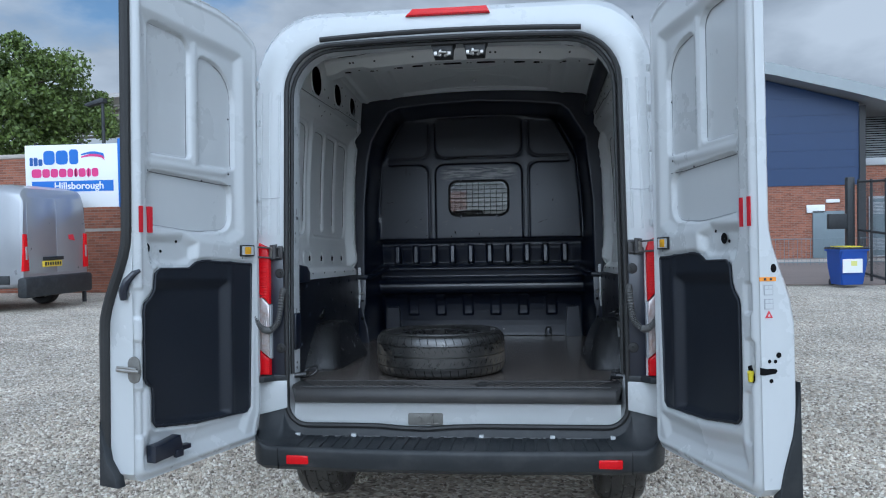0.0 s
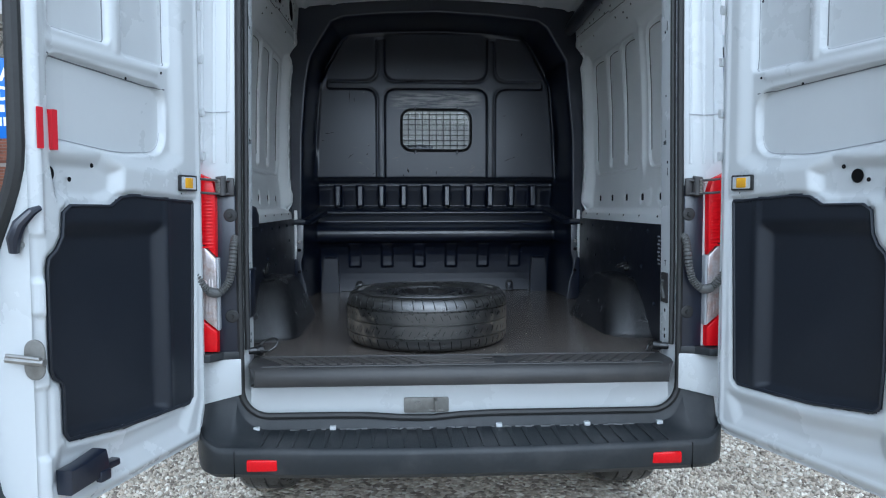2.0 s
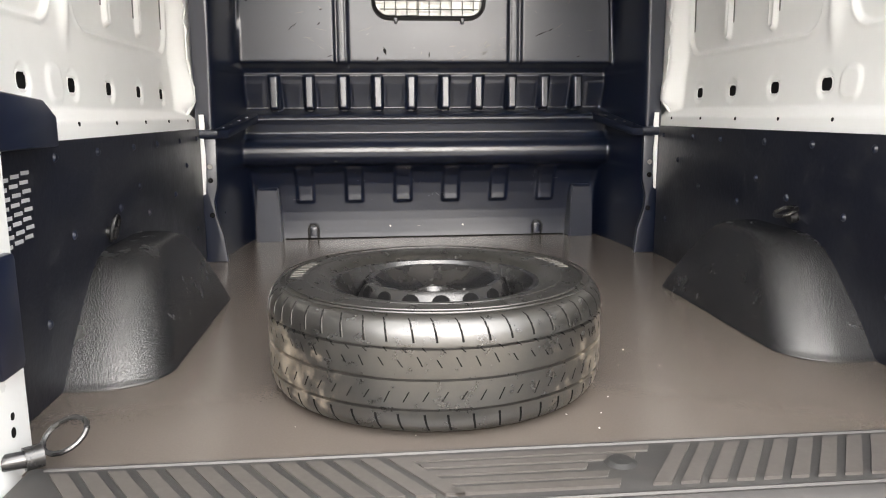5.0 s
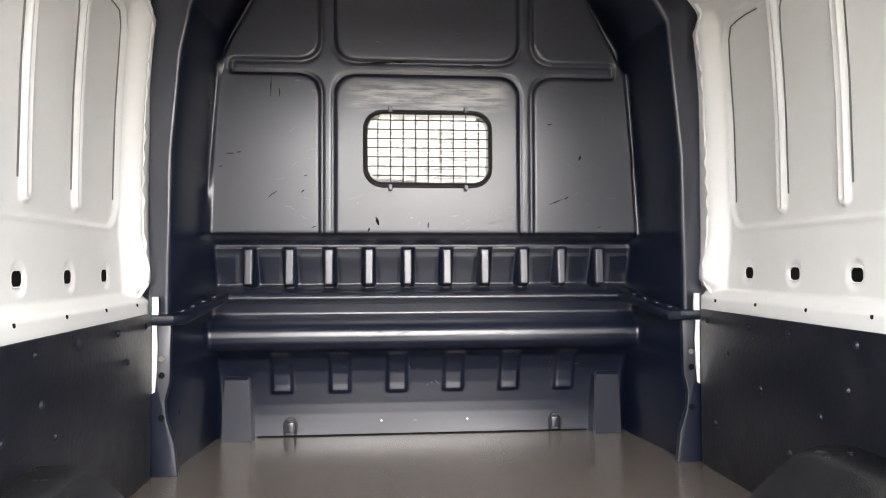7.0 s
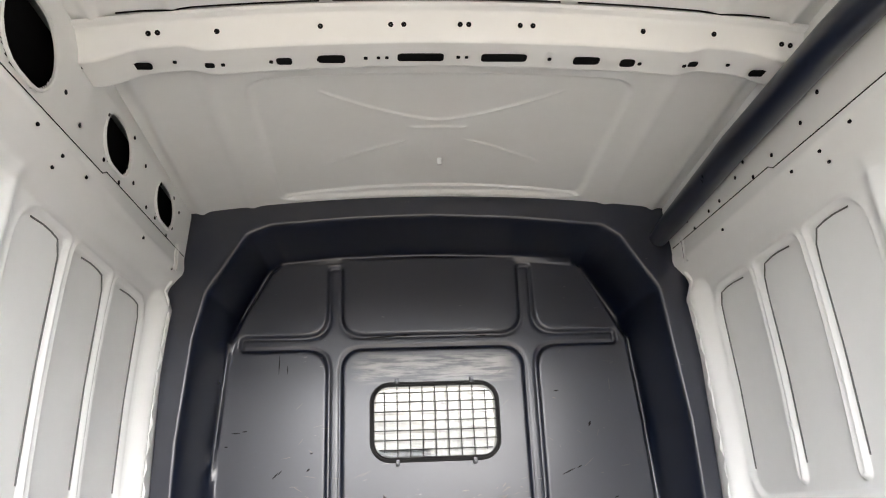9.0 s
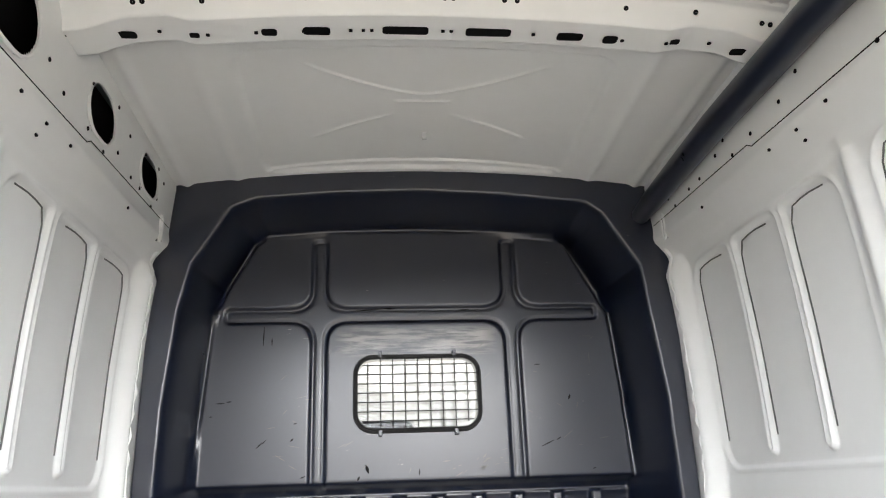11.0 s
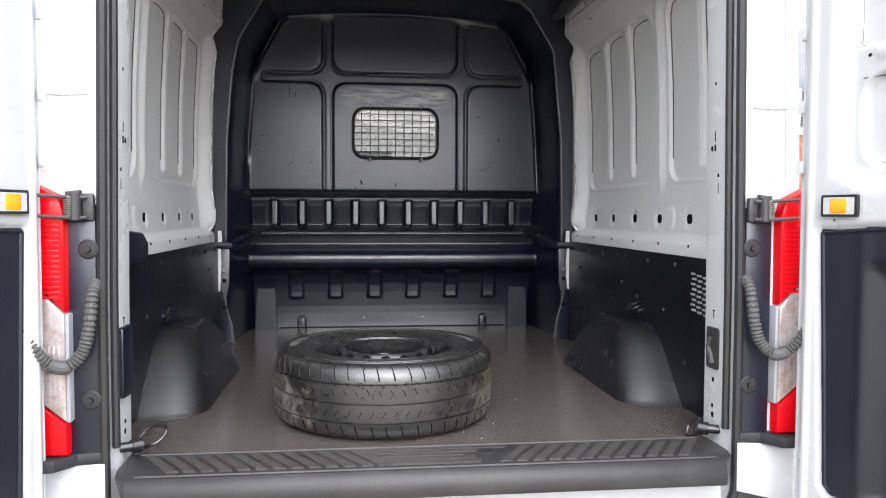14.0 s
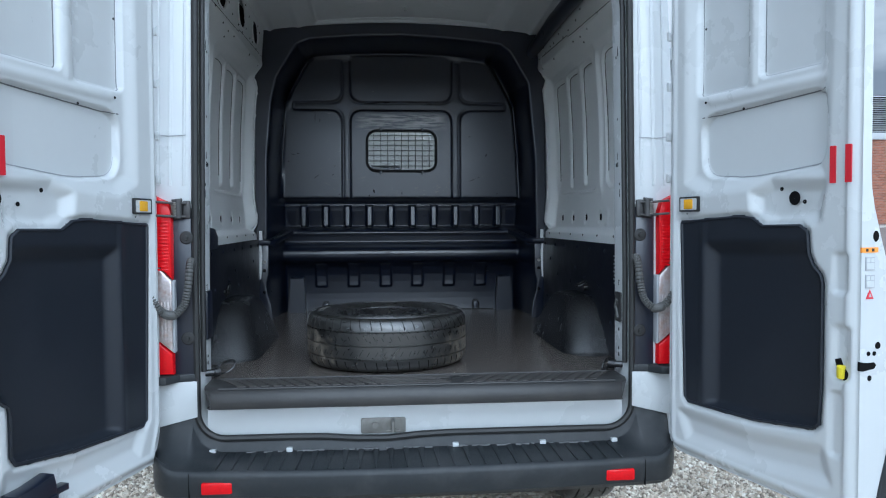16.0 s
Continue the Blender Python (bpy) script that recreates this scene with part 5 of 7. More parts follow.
h = part("pull_handle", bm, PLASTIC, left_door, "black pull handle")
bm = bmesh.new()
lathe(bm, [(0.0005, -0.018), (0.007, -0.018), (0.009, -0.012)], 12)
bmesh.ops.transform(bm, matrix=Matrix.Translation(at_l(0.815, 0.03, 1.185)) @ Matrix.Rotation(radians(90), 4, "X"), verts=bm.verts)
part("handle_screw", bm, STEEL, h)
bm = bmesh.new()
prism(bm, rrect_pts(-0.020, 0.040, 0.848, 0.950, 0.029, 5), -0.808, -0.801, "y", 0.002)
bmesh.ops.transform(bm, matrix=Matrix.Translation((-0.01, 0, 0)), verts=bm.verts)
lt = part("latch_plate", bm, GREYM, left_door, "grey steel latch plate")
bm = bmesh.new()
rod(bm, [(0.035, -0.812, 0.895), (-0.02, -0.815, 0.897), (-0.075, -0.815, 0.899)], 0.009, 8)
rod(bm, [(0.03, -0.82, 0.905), (-0.07, -0.82, 0.91)], 0.005, 8)
part("latch_bolt", bm, STEEL, lt)
bm = bmesh.new()
prism(bm, [(-0.60, 0.545), (-0.745, 0.535), (-0.745, 0.60), (-0.69, 0.602), (-0.61, 0.615), (-0.60, 0.58)], -0.005, 0.045, "x", 0.005)
ck = part("check_bracket", bm, PLASTIC, left_door, "black door check bracket")
bm = bmesh.new()
box(bm, 0.0, 0.03, -0.61, -0.535, 0.545, 0.565, 0.004)
box(bm, 0.03, 0.05, -0.64, -0.60, 0.53, 0.56, 0.004)
part("check_tongue", bm, PLASTIC, ck)
# labels, slot and cap of the right door, on its edge face
ew = 0.84


def edge_patch(nm, w0, w1, z0, z1, mat, lbl="", lift=0.002, host=right_door):
    q = bmesh.new()
    box(q, w0, w1, -ew - lift, -ew + 0.004, z0, z1)
    return part(nm, q, mat, host, lbl)


# a dark disc painted for the shade of a hole in the door edge
def edge_hole(w, z, rx, rz):
    q = bmesh.new()
    lathe(q, [(0.0005, 0.0), (1, 0.0), (1.08, -0.5)], 16)
    bmesh.ops.transform(q, matrix=Matrix.Translation((w, -ew - 0.002, z)) @ Matrix.Diagonal((rx, 0.003, rz, 1)) @ Matrix.Rotation(radians(90), 4, "X"), verts=q.verts)
    part("hole", q, DARK, right_door)


lab = edge_patch("warning_label", 0.010, 0.070, 1.208, 1.222, ORANGE, "orange warning label")
for w in (0.028, 0.050):
    edge_patch("label_bar", w - 0.004, w + 0.004, 1.211, 1.219, RUBBER, "", 0.003, lab)
for zc in (1.178, 1.13):
    dg = edge_patch("printed_diagram", 0.024, 0.058, zc - 0.018, zc + 0.018, GREYPRINT, "grey printed door diagram")
    edge_patch("diagram_field", 0.027, 0.055, zc - 0.015, zc + 0.002, WHITE, "", 0.003, dg)
    edge_patch("diagram_field", 0.027, 0.040, zc + 0.004, zc + 0.015, WHITE, "", 0.003, dg)
    edge_patch("diagram_field", 0.042, 0.055, zc + 0.004, zc + 0.015, WHITE, "", 0.003, dg)
bm = bmesh.new()
prism(bm, [(0.027, 1.083), (0.055, 1.083), (0.041, 1.108)], -ew - 0.002, -ew + 0.004, "y")
tri = part("warning_triangle", bm, REDPRINT, right_door, "red warning triangle")
bm = bmesh.new()
prism(bm, [(0.036, 1.088), (0.046, 1.088), (0.041, 1.098)], -ew - 0.003, -ew, "y")
part("triangle_field", bm, WHITE, tri)
edge_hole(0.062, 1.252, 0.010, 0.014)
for w, z, r in ((0.075, 0.955, 0.009), (0.040, 0.935, 0.006), (0.062, 0.934, 0.006), (0.045, 0.868, 0.007)):
    edge_hole(w, z, r, r)
# dark plates painted for the shade in the latch slot and lock opening
bm = bmesh.new()
prism(bm, [(0.006, 0.915), (0.03, 0.91), (0.062, 0.91), (0.068, 0.902), (0.062, 0.893), (0.02, 0.888), (0.006, 0.89)], -ew - 0.002, -ew + 0.004, "y")
part("latch_slot", bm, DARK, right_door, "dark latch slot")
bm = bmesh.new()
prism(bm, [(-0.765, 0.91), (-0.78, 0.915), (-0.79, 0.89), (-0.815, 0.875), (-0.818, 0.855), (-0.80, 0.848), (-0.775, 0.875)], 0.006, 0.0125, "x")
sl = part("lock_opening", bm, DARK, right_door, "dark lock opening")
bm = bmesh.new()
rod(bm, [(0.006, -0.785, 0.862), (0.0, -0.79, 0.895)], 0.011, 10)
part("lock_tab", bm, YELLOW, sl, "yellow lock tab")
bm = bmesh.new()
prism(bm, [(0.152, 0.86), (0.152, 0.462), (0.062, 0.460), (0.085, 0.56), (0.122, 0.68), (0.138, 0.78)], -ew - 0.008, -ew + 0.03, "y", 0.004)
part("corner_cap", bm, PLASTIC_EDGE, right_door, "black plastic lower corner cap")
# ---- pressings of the rear corner behind the doors
for s in (-1, 1):
    for x0, r in ((0.845, 0.007), (0.893, 0.010), (0.935, 0.006)):
        b = bmesh.new()
        rod(b, [(s * (x0 - 0.022 * max(0.0, z - 1.1)), 0.006, z) for z in np.linspace(1.43, 2.12, 12)], r, 8)
        part("corner_pressing", b, WHITE, van)
    b = bmesh.new()
    rod(b, [(s * 0.826, -0.002, 1.610), (s * 0.885, -0.004, 1.606), (s * 0.945, 0.002, 1.612)], 0.0016, 5)
    part("body_seam", b, GREYPRINT, van, "fine grey body seam")

# ---- tail lamps, hinges and door cables
for s in (-1, 1):
    lamp = empty("tail_lamp", Matrix.Identity(4), "red and clear tail lamp cluster", parent=van)
    X = lambda a: s * a + 0.009
    for nm, poly, mat, lbl in (("red_lens", [(0.884, 1.098), (0.972, 1.190), (0.968, 1.405), (0.895, 1.372), (0.882, 1.33)], RED, "red upper lens"),
                               ("clear_lens", [(0.884, 0.838), (0.972, 0.912), (0.972, 1.186), (0.884, 1.094)], CLEAR, "clear ribbed lens"),
                               ("red_lens", [(0.884, 0.760), (0.975, 0.760), (0.972, 0.908), (0.884, 0.834)], RED, "red lower lens")):
        b = bmesh.new()
        prism(b, [(X(x), z) for x, z in poly], -0.035, 0.10, "y", 0.008)
        ln = part(nm, b, mat, lamp, lbl)
        zs = [p[1] for p in poly]
        n = 15 if nm == "red_lens" and max(zs) > 1.2 else 0
        for i in range(n):
            q = bmesh.new()
            z = 1.13 + 0.012 * i
            box(q, min(X(0.893), X(0.962)), max(X(0.893), X(0.962)), -0.0365, -0.03, z, z + 0.007, 0.0015)
            part("lens_rib", q, RED, ln)
        if nm == "clear_lens":
            for i in range(7):
                q = bmesh.new()
                x = 0.896 + 0.011 * i
                box(q, min(X(x), X(x + 0.006)), max(X(x), X(x + 0.006)), -0.0365, -0.03, 0.86 + 0.075 * (x - 0.88) / 0.09, 1.02, 0.0015)
                part("lens_rib", q, CLEAR, ln)
    b = bmesh.new()
    box(b, min(X(0.876), X(0.885)), max(X(0.876), X(0.885)), -0.03, 0.06, 0.838, 1.095, 0.003)
    part("lens_border", b, GREYPRINT, lamp)
    X = lambda a: s * a
    b = bmesh.new()
    prism(b, [(X(0.812), 0.755), (X(0.884), 0.755), (X(0.884), 1.34), (X(0.812), 1.35)], -0.005, 0.05, "y", 0.004)
    ps = part("lamp_housing", b, PLASTIC, lamp, "black lamp housing")
    for z in (1.245, 0.885):
        b = bmesh.new()
        lathe(b, [(0.0005, 0.012), (0.007, 0.012), (0.008, 0.004), (0.02, 0.003), (0.024, 0.0)], 16)
        bmesh.ops.transform(b, matrix=pose(s * 0.829, -0.006, z, 90, 0, 0), verts=b.verts)
        part("housing_screw", b, RUBBER, ps)
    # lamp shelf and body corner under it
    b = bmesh.new()
    prism(b, [(X(0.805), -0.005), (X(0.86), -0.012), (X(0.895), -0.06), (X(0.985), -0.07), (X(0.99), 0.05), (X(0.805), 0.05)], 0.728, 0.757, "z", 0.004)
    part("lamp_shelf", b, BUMPER, van, "black plastic lamp shelf")
    b = bmesh.new()
    prism(b, [(X(0.80), 0.60), (X(0.96), 0.56), (X(0.96), 0.73), (X(0.80), 0.73)], -0.008, 0.06, "y", 0.004)
    part("body_corner", b, WHITE, van)
    for zc in (1.345,):
        hinge = empty("door_hinge", Matrix.Identity(4), "grey steel door hinge", parent=van)
        b = bmesh.new()
        box(b, min(X(0.812), X(0.838)), max(X(0.812), X(0.838)), -0.018, -0.002, zc - (0.032 if zc > 1 else 0.02), zc + (0.032 if zc > 1 else 0.02), 0.005)
        part("hinge_leaf", b, HINGE, hinge)
        b = bmesh.new()
        rod(b, [(X(0.85), -0.028, zc - 0.030), (X(0.85), -0.028, zc + 0.032)], 0.013, 12)
        part("hinge_pin", b, HINGE, hinge)
        b = bmesh.new()
        prism(b, [(X(0.838), zc - 0.032), (X(0.872), zc - 0.036), (X(0.876), zc + 0.036), (X(0.842), zc + 0.04)], -0.02, 0.0, "y", 0.004)
        part("hinge_block", b, HINGE, hinge)
        for dz in (-0.025, 0.022) if zc > 1 else ():
            b = bmesh.new()
            rod(b, [(X(0.825), -0.022, zc + dz), (X(0.86), -0.036, zc + dz), (X(0.915), -0.075, zc + dz + 0.004)], 0.0045 if zc > 1 else 0.012, 8)
            part("hinge_arm", b, HINGE, hinge)
        if zc > 1:
            b = bmesh.new()
            pts = [(X(0.862) + 0.011 * math.cos(a), -0.030 + 0.011 * math.sin(a), zc - 0.024 + 0.048 * a / (2 * math.pi * 9)) for a in np.linspace(0, 2 * math.pi * 9, 110)]
            rod(b, pts, 0.0022, 5)
            part("hinge_spring", b, STEEL, hinge)
    # corrugated door cable
    b = bmesh.new()
    ctrl = [Vector(p) for p in ((X(0.815), 0.0, 1.165), (X(0.813), -0.03, 1.14), (X(0.818), -0.045, 1.06), (X(0.832), -0.052, 1.005), (X(0.868), -0.06, 0.975), (X(0.905), -0.075, 0.995), (X(0.935), -0.095, 1.05), (X(0.955), -0.12, 1.11), (X(0.968), -0.15, 1.15))]
    pts, rad = [], []
    n = 150
    for i in range(n + 1):
        f = i / n * (len(ctrl) - 1)
        k = min(int(f), len(ctrl) - 2)
        f -= k
        p0, p1, p2, p3 = ctrl[max(k - 1, 0)], ctrl[k], ctrl[k + 1], ctrl[min(k + 2, len(ctrl) - 1)]
        pts.append(0.5 * ((2 * p1) + (p2 - p0) * f + (2 * p0 - 5 * p1 + 4 * p2 - p3) * f * f + (3 * p1 - p0 - 3 * p2 + p3) * f ** 3))
        rad.append((0.0108, 0.0148, 0.0148)[i % 3])
    for i in range(71, 88):
        rad[i] = 0.0165
    rod(b, pts, rad, 12)
    part("door_cable", b, CONDUIT, van, "grey corrugated rubber door cable", sharp=0.25)

# ---- rear bumper
def bumper_path(t):
    """Outer line of the bumper: t from -1 to 1 across the van."""
    a = abs(t)
    x = min(a / 0.80, 1) * 0.86 if a < 0.80 else 0.86 + 0.125 * math.sin((a - 0.80) / 0.20 * math.pi / 2)
    y = -0.205 + 0.045 * (x / 0.86) ** 2 if a < 0.80 else -0.160 + 0.40 * (1 - math.cos((a - 0.80) / 0.20 * math.pi / 2))
    return math.copysign(x, t), y


bm = bmesh.new()
ts = np.concatenate([np.linspace(-1, -0.8, 10)[:-1], np.linspace(-0.8, 0.8, 121), np.linspace(0.8, 1, 10)[1:]])
rows = []
for t in ts:
    x, y = bumper_path(t)
    a = abs(x)
    up = float(step(0.80, 0.90, a))
    zi = 0.507 - 0.014 * math.exp(-((x + 0.16) / 0.14) ** 2) + 0.155 * (1 - math.sqrt(1 - min(max((a - 0.70) / 0.113, 0), 1) ** 2))
    rise = zi - 0.507
    zi = zi - 0.045 * float(step(0.86, 0.95, a))
    inx = math.copysign(min(a, 0.945), x)
    iny = 0.02 + 0.30 * float(step(0.93, 1.0, abs(t)))
    zo = 0.452 + 0.05 * float(step(0.84, 0.97, a))
    at_f = lambda f, z: (inx + (x - inx) * f, iny + (y - iny) * f, z)
    col = [(inx, iny, zi - 0.10), (inx, iny, zi), at_f(0.07, zi - 0.003), at_f(0.115, 0.482 + 0.95 * rise * 0.9), at_f(0.13, 0.470 + rise * 0.72), at_f(0.16, 0.467 + rise * 0.62), at_f(0.40, 0.463 + rise * 0.22), at_f(0.70, 0.458 + (zo - 0.452) * 0.35), at_f(0.90, zo + 0.002),
           at_f(0.945, zo + 0.001), at_f(0.965, zo - 0.003), at_f(0.99, zo - 0.008), (x, y, zo - 0.02), (x, y, 0.40), (x * 0.998, y + 0.006, 0.365), (x * 0.985, y + 0.03, 0.345), (x * 0.95, y + 0.12, 0.335)]
    rows.append(col)
loft(bm, rows, closed=False)
bumper = part("rear_bumper", bm, BUMPER, van, "grey-black plastic rear bumper with ribbed step", sharp=0.7)
for i in range(27):
    x = -0.708 + 1.417 * i / 26
    depth = 0.175 - 0.03 * (x / 0.7) ** 2
    b = bmesh.new()
    prism(b, [(x - 0.011, 0.0), (x + 0.011, 0.0), (x + 0.0022, -depth), (x - 0.0022, -depth)], 0, 0.0065, "z", 0.0012)
    bmesh.ops.transform(b, matrix=Matrix.Translation((0, -0.014, 0.4640)) @ Matrix.Rotation(math.atan2(0.011, 0.17), 4, "X"), verts=b.verts)
    part("step_rib", b, BUMPER, bumper)
for s in (-1, 1):
    b = bmesh.new()
    yb = bumper_path(s * 0.651)[1]
    box(b, s * 0.70 - 0.052, s * 0.70 + 0.052, yb - 0.007, yb + 0.03, 0.378, 0.418, 0.006)
    part("reflector", b, RED, bumper, "red rear reflector")
    b = bmesh.new()
    yb = bumper_path(s * 0.74)[1]
    box(b, s * 0.795 - 0.0012, s * 0.795 + 0.0012, yb - 0.001, yb + 0.01, 0.352, 0.446)
    part("bumper_joint", b, DARK, bumper)
for x in (-0.748, -0.475, 0.13, 0.457, 0.729):
    b = bmesh.new()
    box(b, x - 0.011, x + 0.011, -0.022, 0.0, 0.468, 0.482, 0.002)
    part("white_clip", b, WHITE, bumper, "small white clip")
b = bmesh.new()
rng = random.Random(5)
for i in range(46):
    x = rng.uniform(-0.62, 0.62)
    w = rng.uniform(0.004, 0.016)
    y = -0.016 + rng.uniform(-0.006, 0.002)
    box(b, x - w, x + w, y, y + rng.uniform(0.003, 0.006), 0.468, 0.4722)
tagged(part("scuff_mark", b, SCUFFGREY, bumper, "pale scuffs on the step"), kind="stuff")

# ---- road wheels
def tyre_profile(r0, r1, half):
    half_out = [(r1, 0.035), (r1, 0.46), (r1 - 0.007, 0.475), (r1 - 0.007, 0.50), (r1 - 0.0005, 0.515), (r1 - 0.002, 0.66), (r1 - 0.006, 0.77), (r1 - 0.014, 0.87), (r1 - 0.028, 0.945), (r1 - 0.048, 0.985),
                (r0 + (r1 - r0) * 0.45, 1.0), (r0 + 0.030, 0.965), (r0 + 0.014, 0.90), (r0, 0.80)]
    return [(r, -half * h) for r, h in reversed(half_out)] + [(r1 - 0.007, -half * 0.018), (r1 - 0.007, half * 0.018)] + [(r, half * h) for r, h in half_out]


def rim_profile(r0, half):
    return [(r0, half * 0.80), (r0 + 0.008, half * 0.86), (r0 - 0.004, half * 0.78), (r0 - 0.02, half * 0.60), (r0 - 0.03, half * 0.1), (r0 - 0.04, -half * 0.15), (r0 - 0.012, -half * 0.7), (r0, -half * 0.80)]


for s in (-1, 1):
    wheel = empty("rear_wheel", pose(s * 0.852, 0.95, 0.262), "black tyre on a steel wheel", parent=van)
    b = bmesh.new()
    lathe(b, tyre_profile(0.212, 0.352, 0.132), 72, "x")
    part("tyre", b, TYRE, wheel, "worn black tyre")
    b = bmesh.new()
    lathe(b, [(r, s * h) for r, h in rim_profile(0.213, 0.12)] + [(0.17, s * 0.02), (0.09, s * 0.06), (0.001, s * 0.06)], 48, "x")
    part("rim", b, RIM, wheel, "black steel rim")
for s in (-1, 1):
    wheel = empty("front_wheel", pose(s * 0.852, 4.35, 0.262 - 0.0), "black tyre on a steel wheel", parent=van)
    b = bmesh.new()
    lathe(b, tyre_profile(0.212, 0.352, 0.132), 48, "x")
    part("tyre", b, TYRE, wheel)
    b = bmesh.new()
    lathe(b, [(r, s * h) for r, h in rim_profile(0.213, 0.12)] + [(0.17, s * 0.02), (0.09, s * 0.06), (0.001, s * 0.06)], 32, "x")
    part("rim", b, RIM, wheel)
bm = bmesh.new()
rod(bm, [(-0.75, 0.95, 0.24), (0.75, 0.95, 0.24)], 0.045, 12)
part("rear_axle", bm, DARK, van)
bm = bmesh.new()
prism(bm, [(-0.48, 0.40), (-0.38, 0.40), (-0.40, 0.375), (-0.44, 0.36), (-0.47, 0.37)], 0.15, 0.23, "y", 0.005)
part("exhaust_end", bm, material("rusty_steel", (0.16, 0.08, 0.04), 0.8, grain=0.4, grain_scale=60), van, "rusty exhaust bracket")

# ---- cab seen through the bulkhead window
bm = bmesh.new()
box(bm, -0.88, 0.88, 2.42, 4.30, 0.55, 0.58)
part("cab_floor", bm, SEAT, van)
bm = bmesh.new()
prism(bm, [(3.95, 0.58), (3.90, 1.15), (3.98, 1.38), (4.30, 1.44), (4.42, 1.40), (4.42, 0.58)], -0.87, 0.87, "x", 0.02)
part("dashboard", bm, PLASTIC, van, "dark dashboard")
for x in (-0.58, -0.12, 0.52):
    seat = empty("cab_seat", pose(x, 2.72, 0.58), "dark fabric cab seat", parent=van)
    b = bmesh.new()
    box(b, -0.22, 0.22, 0.0, 0.5, 0.25, 0.42, 0.05)
    part("seat_cushion", b, SEAT, seat)
    b = bmesh.new()
    box(b, -0.22, 0.22, -0.13, 0.0, 0.32, 0.90, 0.05, m=Matrix.Rotation(radians(8), 4, "X"))
    part("seat_back", b, SEAT, seat)
    b = bmesh.new()
    box(b, -0.13, 0.13, -0.22, -0.12, 0.94, 1.12, 0.035)
    part("head_restraint", b, SEAT, seat)
bm = bmesh.new()
pts = [(0.52 + 0.18 * math.cos(a), 3.62 + 0.07 * math.sin(a), 1.32 + 0.16 * math.sin(a)) for a in np.linspace(0, 2 * math.pi, 33)]
rod(bm, pts, 0.014, 8, caps=False)
part("steering_wheel", bm, PLASTIC, van, "black steering wheel")

# ---------------------------------------------------------------- loose spare wheel on the load floor
SP = VAN @ pose(-0.115, 0.508, F + 0.1115)
spare = empty("spare_wheel", SP, "muddy worn spare tyre on a black steel rim, lying flat", "spare wheel")
R0, R1, HW = 0.207, 0.342, 0.110
b = bmesh.new()
lathe(b, tyre_profile(R0, R1, HW), 160)
tyre = part("tyre", b, MUDTYRE, spare, "worn black tyre with dried mud", sharp=0.6)


def tyre_strip(pts2, a, lean, w, lift=0.0006):
    """A thin raised strip on the tyre along (radius, height) points at the angle a, leaning round the tyre."""
    q = bmesh.new()
    cols = []
    for k, (r, h) in enumerate(pts2):
        aa = a + lean * (k / max(1, len(pts2) - 1)) ** 1.6
        ww = w * (1.0, 1.0, 0.9, 0.8, 0.5)[k if len(pts2) > 2 else 0]
        cols.append([((r + lift) * math.cos(aa + d), (r + lift) * math.sin(aa + d), h + lift * 0.5) for d in (-ww / r, ww / r)])
    rows_in = [[(p[0] * 0.985, p[1] * 0.985, p[2] - 0.001) for p in c] for c in cols]
    loops_q = [[c[0], c[1], d[1], d[0]] for c, d in zip(cols, rows_in)]
    rg2 = loft(q, loops_q)
    q.faces.new(rg2[0])
    q.faces.new(rg2[-1])
    return q


SHOULDER = [(R1 - 0.001, HW * 0.57), (R1 - 0.002, HW * 0.66), (R1 - 0.006, HW * 0.77), (R1 - 0.014, HW * 0.87), (R1 - 0.021, HW * 0.908)]
rng = random.Random(12)
# dark strips paint the shade in the sipes, pale strips a highlight beside them
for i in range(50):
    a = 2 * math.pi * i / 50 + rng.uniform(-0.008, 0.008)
    part("shoulder_sipe_shade", tyre_strip(SHOULDER, a, -0.035, 0.0019), DARK, tyre)
    part("sipe_highlight", tyre_strip(SHOULDER[:4], a + 0.0085, -0.03, 0.0009), SIPEGLINT, tyre)
    part("shoulder_sipe_shade", tyre_strip([(r, -h) for r, h in SHOULDER[:4]], a + 0.05, 0.02, 0.002), DARK, tyre)
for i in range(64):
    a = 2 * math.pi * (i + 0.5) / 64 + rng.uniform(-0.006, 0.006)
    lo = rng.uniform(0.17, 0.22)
    part("tread_sipe_shade", tyre_strip([(R1, HW * lo), (R1, HW * (lo + rng.uniform(0.10, 0.17)))], a, -0.025, 0.0012), DARK, tyre)
    part("tread_sipe_shade", tyre_strip([(R1, HW * (lo + 0.23)), (R1, HW * (lo + 0.29))], a + 0.02, -0.02, 0.0012), DARK, tyre)
    part("tread_sipe_shade", tyre_strip([(R1, -HW * 0.20), (R1, -HW * (0.20 + rng.uniform(0.12, 0.2)))], a + 0.03, -0.03, 0.0012), DARK, tyre)
for r, zz in ((0.226, HW * 0.905), (0.240, HW * 0.945), (0.262, HW * 0.985), (0.304, HW * 0.992), (0.318, HW * 0.982)):
    b = bmesh.new()
    pts = [(r * math.cos(a), r * math.sin(a), zz) for a in np.linspace(0, 2 * math.pi, 97)]
    rod(b, pts, 0.0016, 5, caps=False)
    part("sidewall_ring", b, TYRE, tyre)
# raised sidewall marks, unreadable: plain blocks
for a0, n, r0, r1 in ((2.72, 6, 0.270, 0.296), (0.12, 5, 0.272, 0.294)):
    for k in range(n):
        b = bmesh.new()
        box(b, r0, r1, -0.0085, 0.0085, HW * 0.985, HW * 1.006, 0.002, 1, m=Matrix.Rotation(a0 + k * 0.085, 4, "Z"))
        part("sidewall_mark", b, MARKS, tyre)
